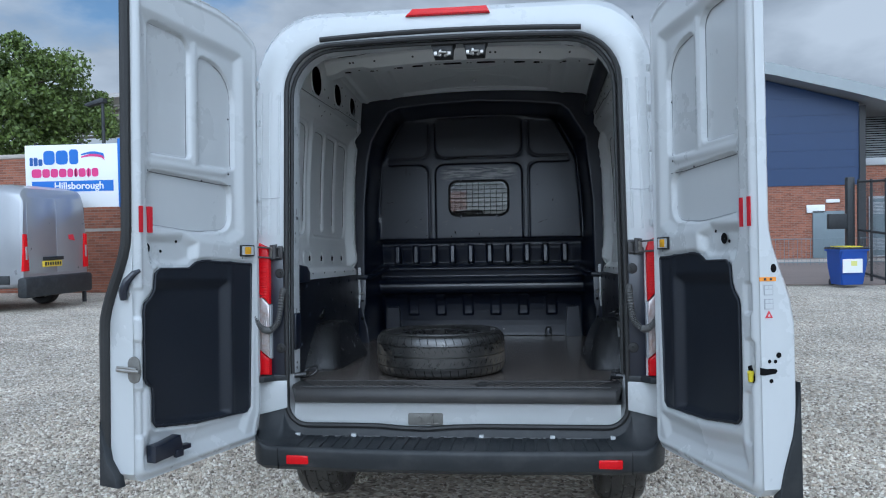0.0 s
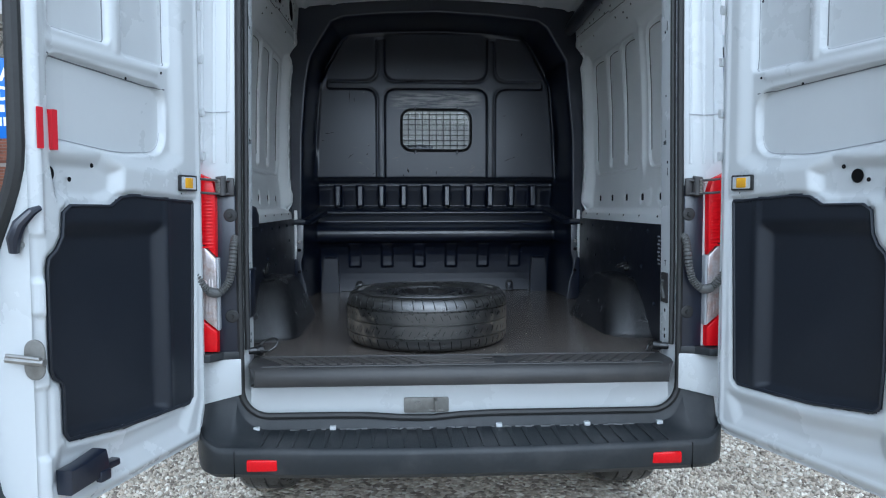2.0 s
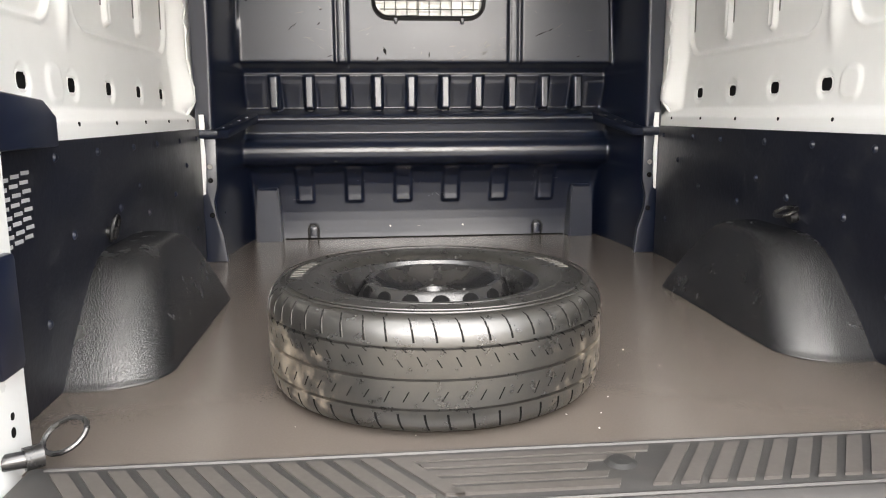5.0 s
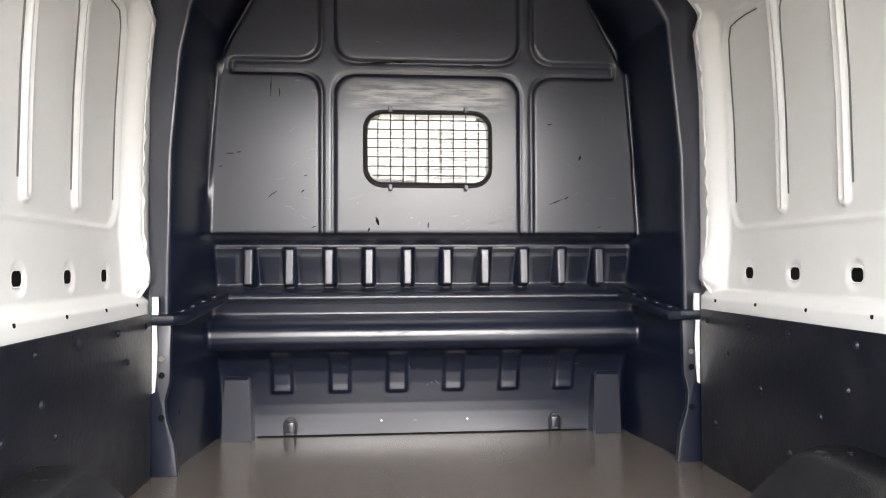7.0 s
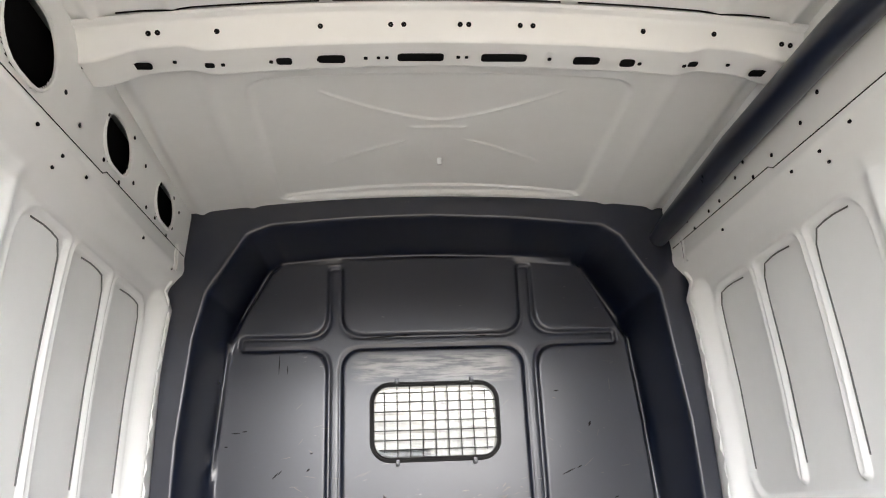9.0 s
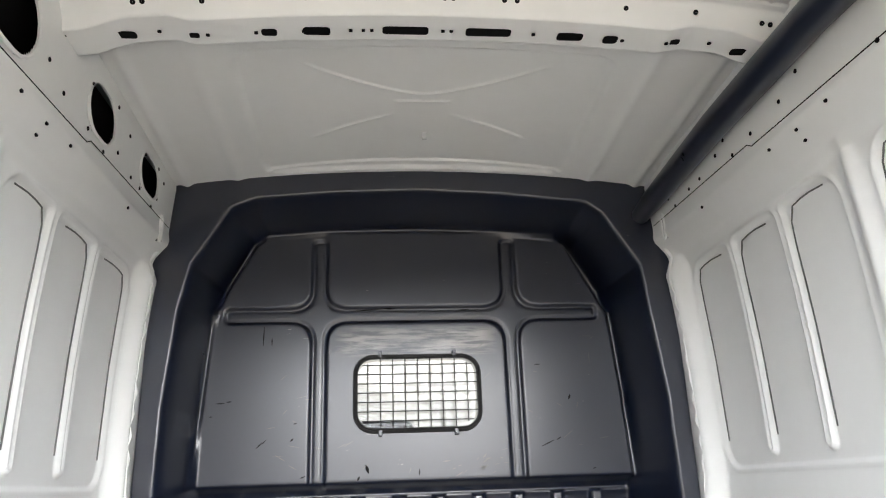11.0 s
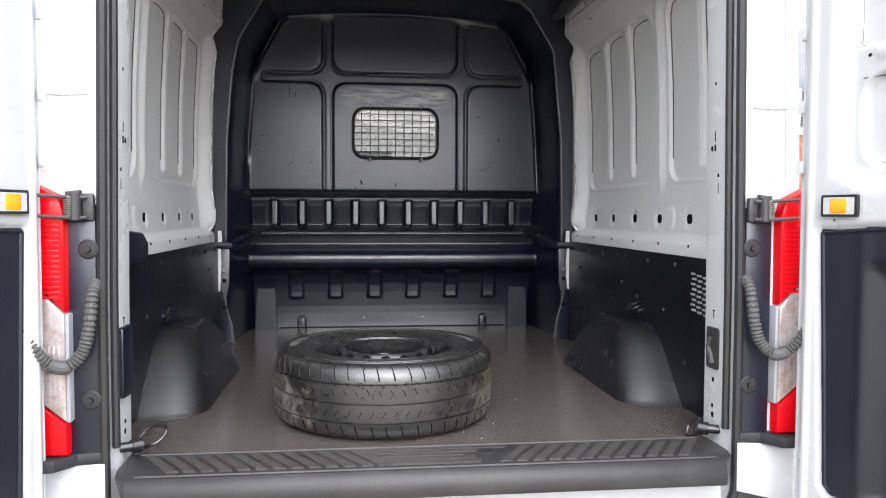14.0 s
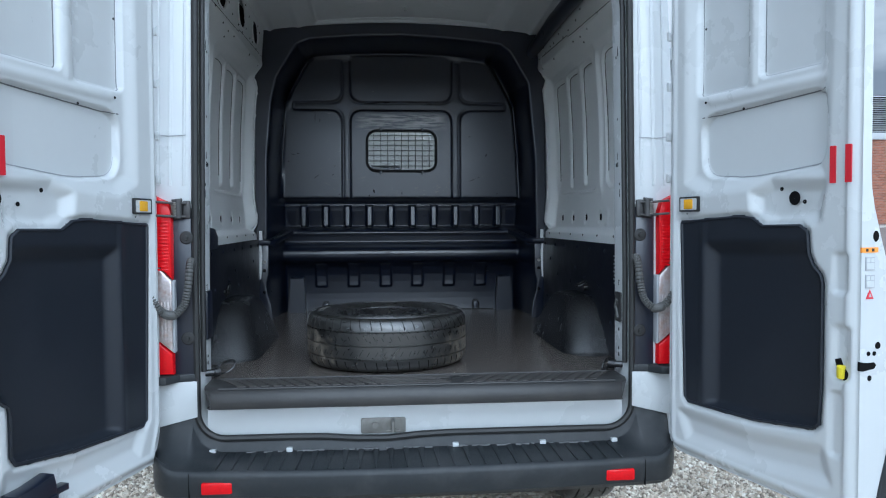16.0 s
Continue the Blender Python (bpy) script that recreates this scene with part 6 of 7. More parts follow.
b = bmesh.new()
for k in range(34):
    a = 1.15 + k * 0.024
    if k % 7 != 6:
        box(b, 0.246, 0.254, -0.0022, 0.0022, HW * 0.94, HW * 0.972, 0, 1, m=Matrix.Rotation(a, 4, "Z"))
tagged(part("sidewall_print", b, MARKS, tyre), kind="stuff")
b = bmesh.new()
lathe(b, [(R0, HW * 0.80), (R0 + 0.010, HW * 0.87), (R0 - 0.002, HW * 0.86), (R0 - 0.012, HW * 0.70), (R0 - 0.024, HW * 0.40), (R0 - 0.035, HW * 0.1), (R0 - 0.03, -HW * 0.5), (R0, -HW * 0.8)], 96)
rim = part("rim", b, RIM, spare, "glossy black steel rim")
b = bmesh.new()
lathe(b, [(R0 - 0.028, 0.008), (0.180, 0.020), (0.167, 0.048), (0.155, 0.076), (0.147, 0.092), (0.138, 0.100), (0.127, 0.099), (0.112, 0.086), (0.094, 0.071), (0.076, 0.064), (0.062, 0.063), (0.050, 0.070), (0.038, 0.070), (0.031, 0.057)], 96)
disc = part("wheel_disc", b, RIM, spare, "black steel wheel disc")
# dark discs set on the wheel disc paint the shade of its vents
for i in range(16):
    b = bmesh.new()
    a = 2 * math.pi * i / 16
    lathe(b, [(0.0005, 0.001), (0.0135, 0.001), (0.0155, -0.001)], 14)
    bmesh.ops.transform(b, matrix=Matrix.Rotation(a, 4, "Z") @ Matrix.Translation((0.1525, 0, 0.0838)) @ Matrix.Rotation(radians(67), 4, "Y") @ Matrix.Diagonal((0.9, 1.15, 1, 1)), verts=b.verts)
    part("vent_hole", b, DARK, disc)
for i in range(5):
    b = bmesh.new()
    a = 2 * math.pi * i / 5 + 0.3
    lathe(b, [(0.0005, 0.0005), (0.0065, 0.0005), (0.008, 0.0025), (0.0115, 0.0)], 14, center=(0.068 * math.cos(a), 0.068 * math.sin(a), 0.0635))
    part("stud_hole", b, RIM, disc)
b = bmesh.new()
rod(b, [(0.160, 0.085, 0.02), (0.166, 0.09, 0.055), (0.168, 0.092, 0.075)], [0.006, 0.005, 0.004], 8)
part("valve", b, RUBBER, rim)
# dark brown disc painted as the shaded floor seen through the hub
b = bmesh.new()
lathe(b, [(0.0005, 0.040), (0.030, 0.040), (0.0315, 0.059)], 24)
part("hub_hole", b, material("shaded_floor_brown", (0.05, 0.034, 0.025), 0.8, grain=0.4, grain_scale=40), disc)

# ---------------------------------------------------------------- outdoors
def gravel(name, loose):
    """Mixed grey and brown stone chips; loose stones take one tone each, the bed is made of small cells."""
    m = bpy.data.materials.new(name)
    m.use_nodes = True
    n, l = nodes_of(m.node_tree)
    o = n.new("ShaderNodeOutputMaterial")
    p = n.new("ShaderNodeBsdfPrincipled")
    p.inputs["Roughness"].default_value = 0.85
    l.new(p.outputs[0], o.inputs[0])
    c = n.new("ShaderNodeTexCoord")
    ramp = n.new("ShaderNodeValToRGB")
    e = ramp.color_ramp.elements
    e[0].color, e[1].color = (0.16, 0.128, 0.102, 1), (0.72, 0.68, 0.61, 1)
    for pos, col in ((0.22, (0.31, 0.267, 0.215, 1)), (0.45, (0.47, 0.42, 0.35, 1)), (0.62, (0.43, 0.36, 0.28, 1)), (0.82, (0.61, 0.56, 0.475, 1))):
        q = e.new(pos)
        q.color = col
    big = n.new("ShaderNodeTexNoise")
    big.inputs["Scale"].default_value, big.inputs["Detail"].default_value = 0.9, 4.0
    l.new(c.outputs["Object"], big.inputs[0])
    tone = n.new("ShaderNodeMapRange")
    tone.inputs[1].default_value, tone.inputs[2].default_value, tone.inputs[3].default_value, tone.inputs[4].default_value = 0.3, 0.7, 0.87, 1.26
    l.new(big.outputs[0], tone.inputs[0])
    if loose:
        g = n.new("ShaderNodeNewGeometry")
        l.new(g.outputs["Random Per Island"], ramp.inputs[0])
    else:
        v = n.new("ShaderNodeTexVoronoi")
        v.inputs["Scale"].default_value = 46.0
        l.new(c.outputs["Object"], v.inputs[0])
        sp = n.new("ShaderNodeSeparateColor")
        l.new(v.outputs["Color"], sp.inputs[0])
        l.new(sp.outputs[0], ramp.inputs[0])
        bp = n.new("ShaderNodeBump")
        bp.invert = True
        bp.inputs["Strength"].default_value, bp.inputs["Distance"].default_value = 0.9, 0.016
        l.new(v.outputs["Distance"], bp.inputs["Height"])
        l.new(bp.outputs[0], p.inputs["Normal"])
    hs = n.new("ShaderNodeHueSaturation")
    l.new(tone.outputs[0], hs.inputs["Value"])
    l.new(ramp.outputs[0], hs.inputs["Color"])
    l.new(hs.outputs[0], p.inputs["Base Color"])
    return m


GRAVEL = gravel("grey_gravel", False)
STONES = gravel("loose_stones", True)
ROADM = material("pink_grey_road", (0.22, 0.175, 0.155), 0.85, grain=0.15, grain_scale=30, stain=0.5, stain_scale=0.4, stain_color=(0.17, 0.14, 0.125), bump=0.3, bump_scale=60)
KERBM = material("pale_kerb_stone", (0.42, 0.38, 0.34), 0.8, grain=0.15, grain_scale=12, bump=0.2, bump_scale=40)
CLAD = material("blue_cladding", (0.010, 0.034, 0.104), 0.45, grain=0.06, grain_scale=3, stain=0.3, stain_scale=0.4, stain_color=(0.018, 0.045, 0.115))
CLADROOF = material("grey_roof_sheet", (0.30, 0.33, 0.34), 0.5, grain=0.06, grain_scale=2)
LOUVRE = material("grey_louvre", (0.42, 0.43, 0.44), 0.45, grain=0.05, grain_scale=3)
SIGNW = material("white_sign_board", (0.78, 0.79, 0.80), 0.4, grain=0.02, grain_scale=2, stain=0.15, stain_scale=0.9, stain_color=(0.7, 0.7, 0.7))
SIGNB = material("blue_sign_board", (0.02, 0.14, 0.52), 0.4, grain=0.03, grain_scale=2)
SIGNN = material("dark_blue_print", (0.02, 0.09, 0.32), 0.45, grain=0.02)
SIGNP = material("pink_print", (0.62, 0.03, 0.20), 0.45, grain=0.02)
IRON = material("dark_painted_iron", (0.025, 0.027, 0.03), 0.5, grain=0.2, grain_scale=20)
DOORG = material("grey_door_paint", (0.16, 0.20, 0.22), 0.5, grain=0.06, grain_scale=4)
BINB = material("blue_bin_plastic", (0.014, 0.06, 0.30), 0.4, grain=0.08, grain_scale=12)
SILVER = material("silver_car_paint", (0.34, 0.35, 0.37), 0.3, metal=0.5, grain=0.04, grain_scale=40, coat=0.5)
BARK = material("tree_bark", (0.09, 0.07, 0.05), 0.9, grain=0.4, grain_scale=14, bump=0.6, bump_scale=40)
LEAF = material("green_leaf", (0.125, 0.175, 0.04), 0.5, grain=0.25, grain_scale=2, island=0.5)
BRICK = material("red_brick", (0.275, 0.105, 0.062), 0.85, grain=0.25, grain_scale=22, island=0.25, bump=0.3, bump_scale=60)
BRICKONE = material("red_brick_single", (0.275, 0.105, 0.062), 0.85, grain=0.25, grain_scale=22, island=0.25, bump=0.3, bump_scale=60, single=True)
MORTAR = material("mortar", (0.30, 0.24, 0.20), 0.9, grain=0.2, grain_scale=20)
TRUSSM = material("weathered_steel_truss", (0.12, 0.11, 0.09), 0.7, grain=0.2, grain_scale=2)
STANDR = material("pale_stand_roof", (0.40, 0.38, 0.36), 0.6, grain=0.08, grain_scale=1)


def ground_sheet():
    xs = np.concatenate([-np.geomspace(900, 14, 20), np.linspace(-12, 12, 49), np.geomspace(14, 900, 20)])
    ys = np.concatenate([-np.geomspace(900, 9, 18), np.linspace(-8, 16, 49), np.geomspace(18, 900, 22)])
    return sheet("ground", xs, ys, lambda x, y: (x, y, 0.0 * x - 0.004 + 0.010 * np.sin(x * 1.3 + 2) * np.sin(y * 0.9) * (np.hypot(x, y - 6) > 8)), GRAVEL, None, "grey loose gravel yard")


g = tagged(ground_sheet(), "grey loose gravel yard", "ground", kind="structure")


def stones():
    """Loose stones over the yard, as one mesh of small rough lumps."""
    rs = np.random.RandomState(3)
    n = 270000
    # denser close to the van, thinner and wider apart farther out
    r = 1.0 + 14.0 * rs.rand(n) ** 1.5
    a = rs.rand(n) * 2 * np.pi
    x, y = r * np.cos(a), 0.4 + r * np.sin(a)
    ok = (y > -2.8) & (y < 13.2) & ~((np.abs(x) < 0.75) & (y > 1.2)) & ~((np.abs(x) < 2.2) & (y > 5.0))
    x, y, r = x[ok], y[ok], r[ok]
    n = len(x)
    size = (0.007 + 0.0085 * rs.rand(n) ** 2) * (1 + 0.03 * r)
    k = 6
    ang = rs.rand(n, 1) * 2 * np.pi + np.arange(k)[None] * (2 * np.pi / k) + (rs.rand(n, k) - 0.5) * 0.7
    rad = size[:, None] * (0.65 + 0.6 * rs.rand(n, k))
    stretch = 0.7 + 0.5 * rs.rand(n, 1)
    rim = np.stack([x[:, None] + rad * np.cos(ang) * stretch, y[:, None] + rad * np.sin(ang), -0.004 + size[:, None] * (0.1 + 0.45 * rs.rand(n, k))], -1)
    foot = np.stack([x[:, None] + rad * 0.85 * np.cos(ang) * stretch, y[:, None] + rad * 0.85 * np.sin(ang), np.full((n, k), -0.012)], -1)
    top = np.stack([x + size * (rs.rand(n) - 0.5) * 0.7, y + size * (rs.rand(n) - 0.5) * 0.7, size * (0.55 + 0.5 * rs.rand(n))], -1)[:, None]
    near = r < 4.5
    co = np.concatenate([top, rim, foot], 1).reshape(-1, 3)
    o = np.arange(n) * (2 * k + 1)
    fan = np.stack([[0, 1 + j, 1 + (j + 1) % k] for j in range(k)])
    tris = (fan[None] + o[:, None, None]).reshape(-1, 3)
    side = np.stack([[1 + j, 1 + k + j, 1 + k + (j + 1) % k, 1 + (j + 1) % k] for j in range(k)])
    quads = (side[None] + o[near][:, None, None]).reshape(-1, 4)
    me = bpy.data.meshes.new("loose_gravel")
    me.from_pydata(co.tolist(), [], tris.tolist() + quads.tolist())
    ob = link_mesh("loose_gravel", me, STONES, None)
    tagged(ob, "loose grey gravel stones on the yard", "gravel", kind="stuff")


stones()


def simple(name, bm, mat, label, category, kind=""):
    return tagged(part(name, bm, mat, None), label, category, kind=kind)


# road and kerb beyond the gravel
bm = bmesh.new()
prism(bm, [(4.0, 16.6), (9.0, 15.6), (14.0, 13.4), (60, 10), (60, 60), (4, 60)], 0.0, 0.03, "z")
simple("road", bm, ROADM, "pink-grey tarmac road beyond the yard", "road", "structure")
bm = bmesh.new()
for i in range(30):
    x = 6.0 + i * 0.92
    box(bm, x, x + 0.90, 26.6, 26.75, 0.03, 0.13, 0.01, 1)
simple("kerb", bm, KERBM, "pale concrete kerb along the road", "kerb", "structure")


def text(name, body, size, x, z, y, mat, parent, bold=0.0, align="LEFT"):
    cu = bpy.data.curves.new(name, "FONT")
    cu.body, cu.size, cu.align_x, cu.extrude, cu.offset, cu.resolution_u = body, size, align, 0.004, bold, 3
    tmp = new(name, cu)
    bpy.context.view_layer.update()
    me = bpy.data.meshes.new_from_object(tmp.evaluated_get(bpy.context.evaluated_depsgraph_get()))
    bpy.data.objects.remove(tmp)
    ob = link_mesh(name, me, mat, parent)
    ob.matrix_basis = pose(x, y, z, 90, 0, 0)
    return ob


# ---- roadside sign on posts
def yard_sign():
    sg = empty("roadside_sign", pose(-9.44, 13.5, -0.12, 0, 0, 3), "white and blue sign board on dark posts", "sign")
    b = bmesh.new()
    box(b, -2.32, 0.0, -0.03, 0.03, 2.41, 3.94, 0.008)
    wb = part("white_board", b, SIGNW, sg, "white board with blue and pink shapes")
    b = bmesh.new()
    box(b, 0.0, 2.6, -0.03, 0.03, 2.40, 4.06, 0.008)
    bb = part("blue_board", b, SIGNB, sg, "blue board with white lettering")
    for x in (-2.1, -1.0, 0.33, 2.3):
        b = bmesh.new()
        rod(b, [(x, 0.08, 0), (x, 0.08, 4.0)], 0.05, 10)
        part("post", b, IRON, sg)
    # logo as plain shapes
    def blot(poly, mat):
        q = bmesh.new()
        prism(q, poly, -0.038, -0.029, "y")
        part("logo_shape", q, mat, wb)
    for x0, w, h, z0, m in ((-2.20, 0.08, 0.20, 3.44, SIGNN), (-2.10, 0.10, 0.20, 3.44, SIGNN), (-1.98, 0.10, 0.16, 3.44, SIGNN), (-1.85, 0.28, 0.34, 3.46, SIGNB), (-1.54, 0.30, 0.34, 3.46, SIGNB), (-1.20, 0.22, 0.36, 3.46, SIGNB)):
        blot(rrect_pts(x0, x0 + w, z0, z0 + h, min(w, h) * 0.3, 3), m)
    x = -2.16
    for w, m in ((0.27, SIGNP), (0.21, SIGNP), (0.21, SIGNP), (0.21, SIGNP), (0.17, SIGNP), (0.11, SIGNP), (0.2, SIGNP), (0.13, SIGNP), (0.19, SIGNP)):
        blot(rrect_pts(x, x + w - 0.025, 3.15, 3.36, 0.06, 3), m)
        x += w
    for k, (r0, m) in enumerate(((0.0, SIGNB), (-0.06, SIGNP))):
        pts = [(-0.9 + 0.55 * t, 3.70 + r0 + 0.06 * math.sin(t * 3.0)) for t in np.linspace(0, 1, 9)] + [(-0.32, 3.60 + r0)] + [(-0.40 - 0.5 * t, 3.665 + r0 + 0.035 * math.sin(t * 3)) for t in np.linspace(0, 1, 9)]
        blot(pts, m)
    blot([(-2.16, 2.80), (-0.12, 2.80), (-0.12, 3.06), (-2.16, 3.06)], SIGNB)
    text("lettering", "Hillsborough", 0.24, -1.60, 2.86, -0.040, SIGNW, wb, 0.004)
    text("lettering", "QUALITY", 0.39, 0.27, 3.60, -0.034, SIGNW, bb, 0.014)
    text("lettering", "USED CARS", 0.39, 0.13, 3.20, -0.034, SIGNW, bb, 0.014)
    b = bmesh.new()
    x = 0.26
    rng = random.Random(2)
    while x < 2.2:
        w = rng.uniform(0.06, 0.11)
        box(b, x, x + w, -0.036, -0.028, 2.95, 3.06 + rng.choice((0, 0.04)))
        x += w + 0.025
    part("small_print", b, SIGNW, bb)
    b = bmesh.new()
    x = 0.36
    while x < 2.2:
        box(b, x, x + 0.10, -0.036, -0.028, 2.66, 2.84)
        x += 0.135
    part("number_bars", b, SIGNW, bb)


yard_sign()


def brick_wall(name, x0, x1, y, z1, m, label, course=0.075, length=0.225, near=None, cap=None, kind="structure", cat="wall"):
    """A wall of brick courses before a mortar bed; the bricks are real blocks."""
    w = empty(name, m, label, cat, kind=kind)
    b = bmesh.new()
    box(b, x0, x1, y + 0.008, y + 0.23, 0, z1)
    part("mortar_bed", b, MORTAR, w)
    verts, faces, loose = [], [], []
    n = int(z1 / course)
    for j in range(n):
        off = (j % 2) * length / 2
        k = int((x1 - x0) / length) + 2
        for i in range(k):
            a, c = max(x0, x0 + i * length - off), min(x1, x0 + (i + 1) * length - off - 0.010)
            if c - a < 0.03:
                continue
            z, zz = j * course + 0.010, (j + 1) * course
            if near and near[0] < a and c < near[1] and near[2] < z < near[3]:
                loose.append((a, c, z, zz))
                continue
            o = len(verts)
            verts += [(a, y + 0.01, z), (c, y + 0.01, z), (c, y + 0.01, zz), (a, y + 0.01, zz), (a + 0.004, y, z + 0.004), (c - 0.004, y, z + 0.004), (c - 0.004, y, zz - 0.004), (a + 0.004, y, zz - 0.004)]
            faces += [(o + 4, o + 5, o + 6, o + 7), (o, o + 1, o + 5, o + 4), (o + 1, o + 2, o + 6, o + 5), (o + 2, o + 3, o + 7, o + 6), (o + 3, o, o + 4, o + 7)]
    me = bpy.data.meshes.new("brick_courses")
    me.from_pydata(verts, [], faces)
    tagged(link_mesh("brick_courses", me, BRICK, w, "courses of red-brown brick"), kind="stuff")
    # the bricks of the nearest stretch, one by one, on one shared mesh
    if loose:
        full = bmesh.new()
        hx, hz = (length - 0.010) / 2, (course - 0.010) / 2
        box(full, -hx, hx, 0.0, 0.03, -hz, hz, 0.004, 1)
        one = bpy.data.meshes.new("brick")
        full.to_mesh(one)
        full.free()
        one.materials.append(BRICKONE)
        rng = random.Random(17)
        for a, c, z, zz in loose:
            ob = new("brick", one)
            ob.parent = w
            ob.matrix_basis = Matrix.Translation(((a + c) / 2, y + rng.uniform(-0.003, 0.002), (z + zz) / 2))
    if cap:
        b = bmesh.new()
        box(b, x0 - 0.02, x1 + 0.02, y - 0.03, y + 0.26, z1, z1 + cap, 0.01)
        part("coping", b, KERBM, w)
    return w


wl = brick_wall("boundary_wall", -6.5, 14.0, 0, 2.55, pose(-15.2, 16.2, 0, 0, 0, -2), "red-brown brick boundary wall behind the sign", near=(2.6, 6.0, 0.25, 1.68))
b = bmesh.new()
box(b, -6.5, 14.0, -0.014, 0.02, 1.72, 1.80)
part("pale_band", b, KERBM, wl, "pale stone band")
brick_wall("brick_building", -12.0, 0.95, 0, 4.0, pose(-15.2, 17.5, 0, 0, 0, -2), "low brick building behind the sign", cap=0.12)


# unseen plain wall, added behind the walk to block light from the low sky
PLAINWALL = material("plain_pale_wall", (0.46, 0.42, 0.38), 0.9, grain=0.15, grain_scale=14, stain=0.4, stain_scale=0.6, stain_color=(0.36, 0.33, 0.30), bump=0.3, bump_scale=30)
bm = bmesh.new()
box(bm, -40, 40, -27.0, -23.0, 0, 4.4, 0.02)
simple("added_wall_south", bm, PLAINWALL, "unseen pale wall added behind the camera to block low sky light", "wall", "structure")


# ---- buildings across the road
def blue_hall():
    w = brick_wall("blue_clad_hall", 6.5, 14.75, 30.0, 3.15, pose(-0.27, 0, 0), "hall with blue cladding over a brick base", cat="building", kind="structure", course=0.075, length=0.225)
    b = bmesh.new()
    prism(b, [(6.5, 3.15), (14.75, 3.15), (14.75, 6.65), (11.0, 7.72), (6.5, 8.6)], 29.96, 30.4, "y")
    part("blue_cladding", b, CLAD, w, "dark blue metal cladding")
    for z in (3.9, 4.65, 5.4, 6.15, 6.9):
        b = bmesh.new()
        box(b, 6.5, min(14.74, 14.74 - max(0, z - 6.5) * 3.6), 29.945, 29.962, z, z + 0.02)
        part("cladding_joint", b, CLAD, w)
    b = bmesh.new()
    line = [(18.3, 5.95), (16.2, 6.75), (14.0, 7.42), (11.0, 8.24), (6.3, 9.2)]
    prism(b, line + [(x, z - 0.5) for x, z in line[::-1]], 28.9, 46, "y")
    part("roof", b, CLADROOF, w, "curved pale grey roof")
    b = bmesh.new()
    box(b, 14.75, 15.0, 29.9, 30.3, 0, 6.5)
    part("corner_post", b, IRON, w)
    for x0, x1, z0, z1, m, lb in ((12.6, 13.35, 1.98, 2.32, SIGNW, "white notice"), (13.4, 13.95, 2.40, 2.55, SIGNW, "white notice"), (12.85, 14.15, 0.0, 2.05, DOORG, "grey door")):
        b = bmesh.new()
        box(b, x0, x1, 29.93, 29.99, z0, z1, 0.005)
        part("door" if lb == "grey door" else "notice", b, m, w, lb)


def louvre_house():
    w = brick_wall("louvred_plant_house", 15.0, 45.0, 30.6, 4.0, pose(-0.27, 0, 0), "brick plant house with a louvred upper storey", cat="building", kind="structure")
    b = bmesh.new()
    box(b, 15.0, 45.0, 30.75, 31.2, 4.0, 6.1)
    part("louvre_backing", b, DARK, w)
    b = bmesh.new()
    box(b, 14.95, 45.0, 30.5, 30.75, 4.0, 4.32, 0.01)
    part("louvre_sill", b, LOUVRE, w)
    for i in range(17):
        b = bmesh.new()
        z = 4.36 + i * 0.102
        prism(b, [(30.56, z), (30.58, z), (30.72, z + 0.075), (30.70, z + 0.075)], 15.0, 45.0, "x")
        part("louvre_blade", b, LOUVRE, w)
    for i in range(11):
        b = bmesh.new()
        box(b, 15.0 + i * 2.6, 15.12 + i * 2.6, 30.52, 30.60, 4.3, 6.1)
        part("louvre_mullion", b, LOUVRE, w)
    for x0 in (15.4, 17.55):
        dd = empty("plant_door", pose(x0, 30.55, 0.03), parent=w)
        b = bmesh.new()
        box(b, 0, 0.98, -0.03, 0.05, 0, 2.62, 0.01)
        part("door_frame", b, LOUVRE, dd, "grey door frame")
        b = bmesh.new()
        box(b, 0.07, 0.91, -0.05, 0.0, 0.06, 2.52, 0.01)
        part("door_leaf", b, DOORG, dd, "blue-grey louvred door")
        for z0 in (0.3, 1.85):
            for k in range(9):
                b = bmesh.new()
                box(b, 0.14, 0.84, -0.062, -0.045, z0 + k * 0.06, z0 + k * 0.06 + 0.03)
                part("door_louvre", b, LOUVRE, dd)
    b = bmesh.new()
    box(b, 17.85, 19.25, 34, 36, 5.9, 6.75, 0.02)
    part("roof_plant", b, CLAD, w, "blue roof plant box")


blue_hall()
louvre_house()


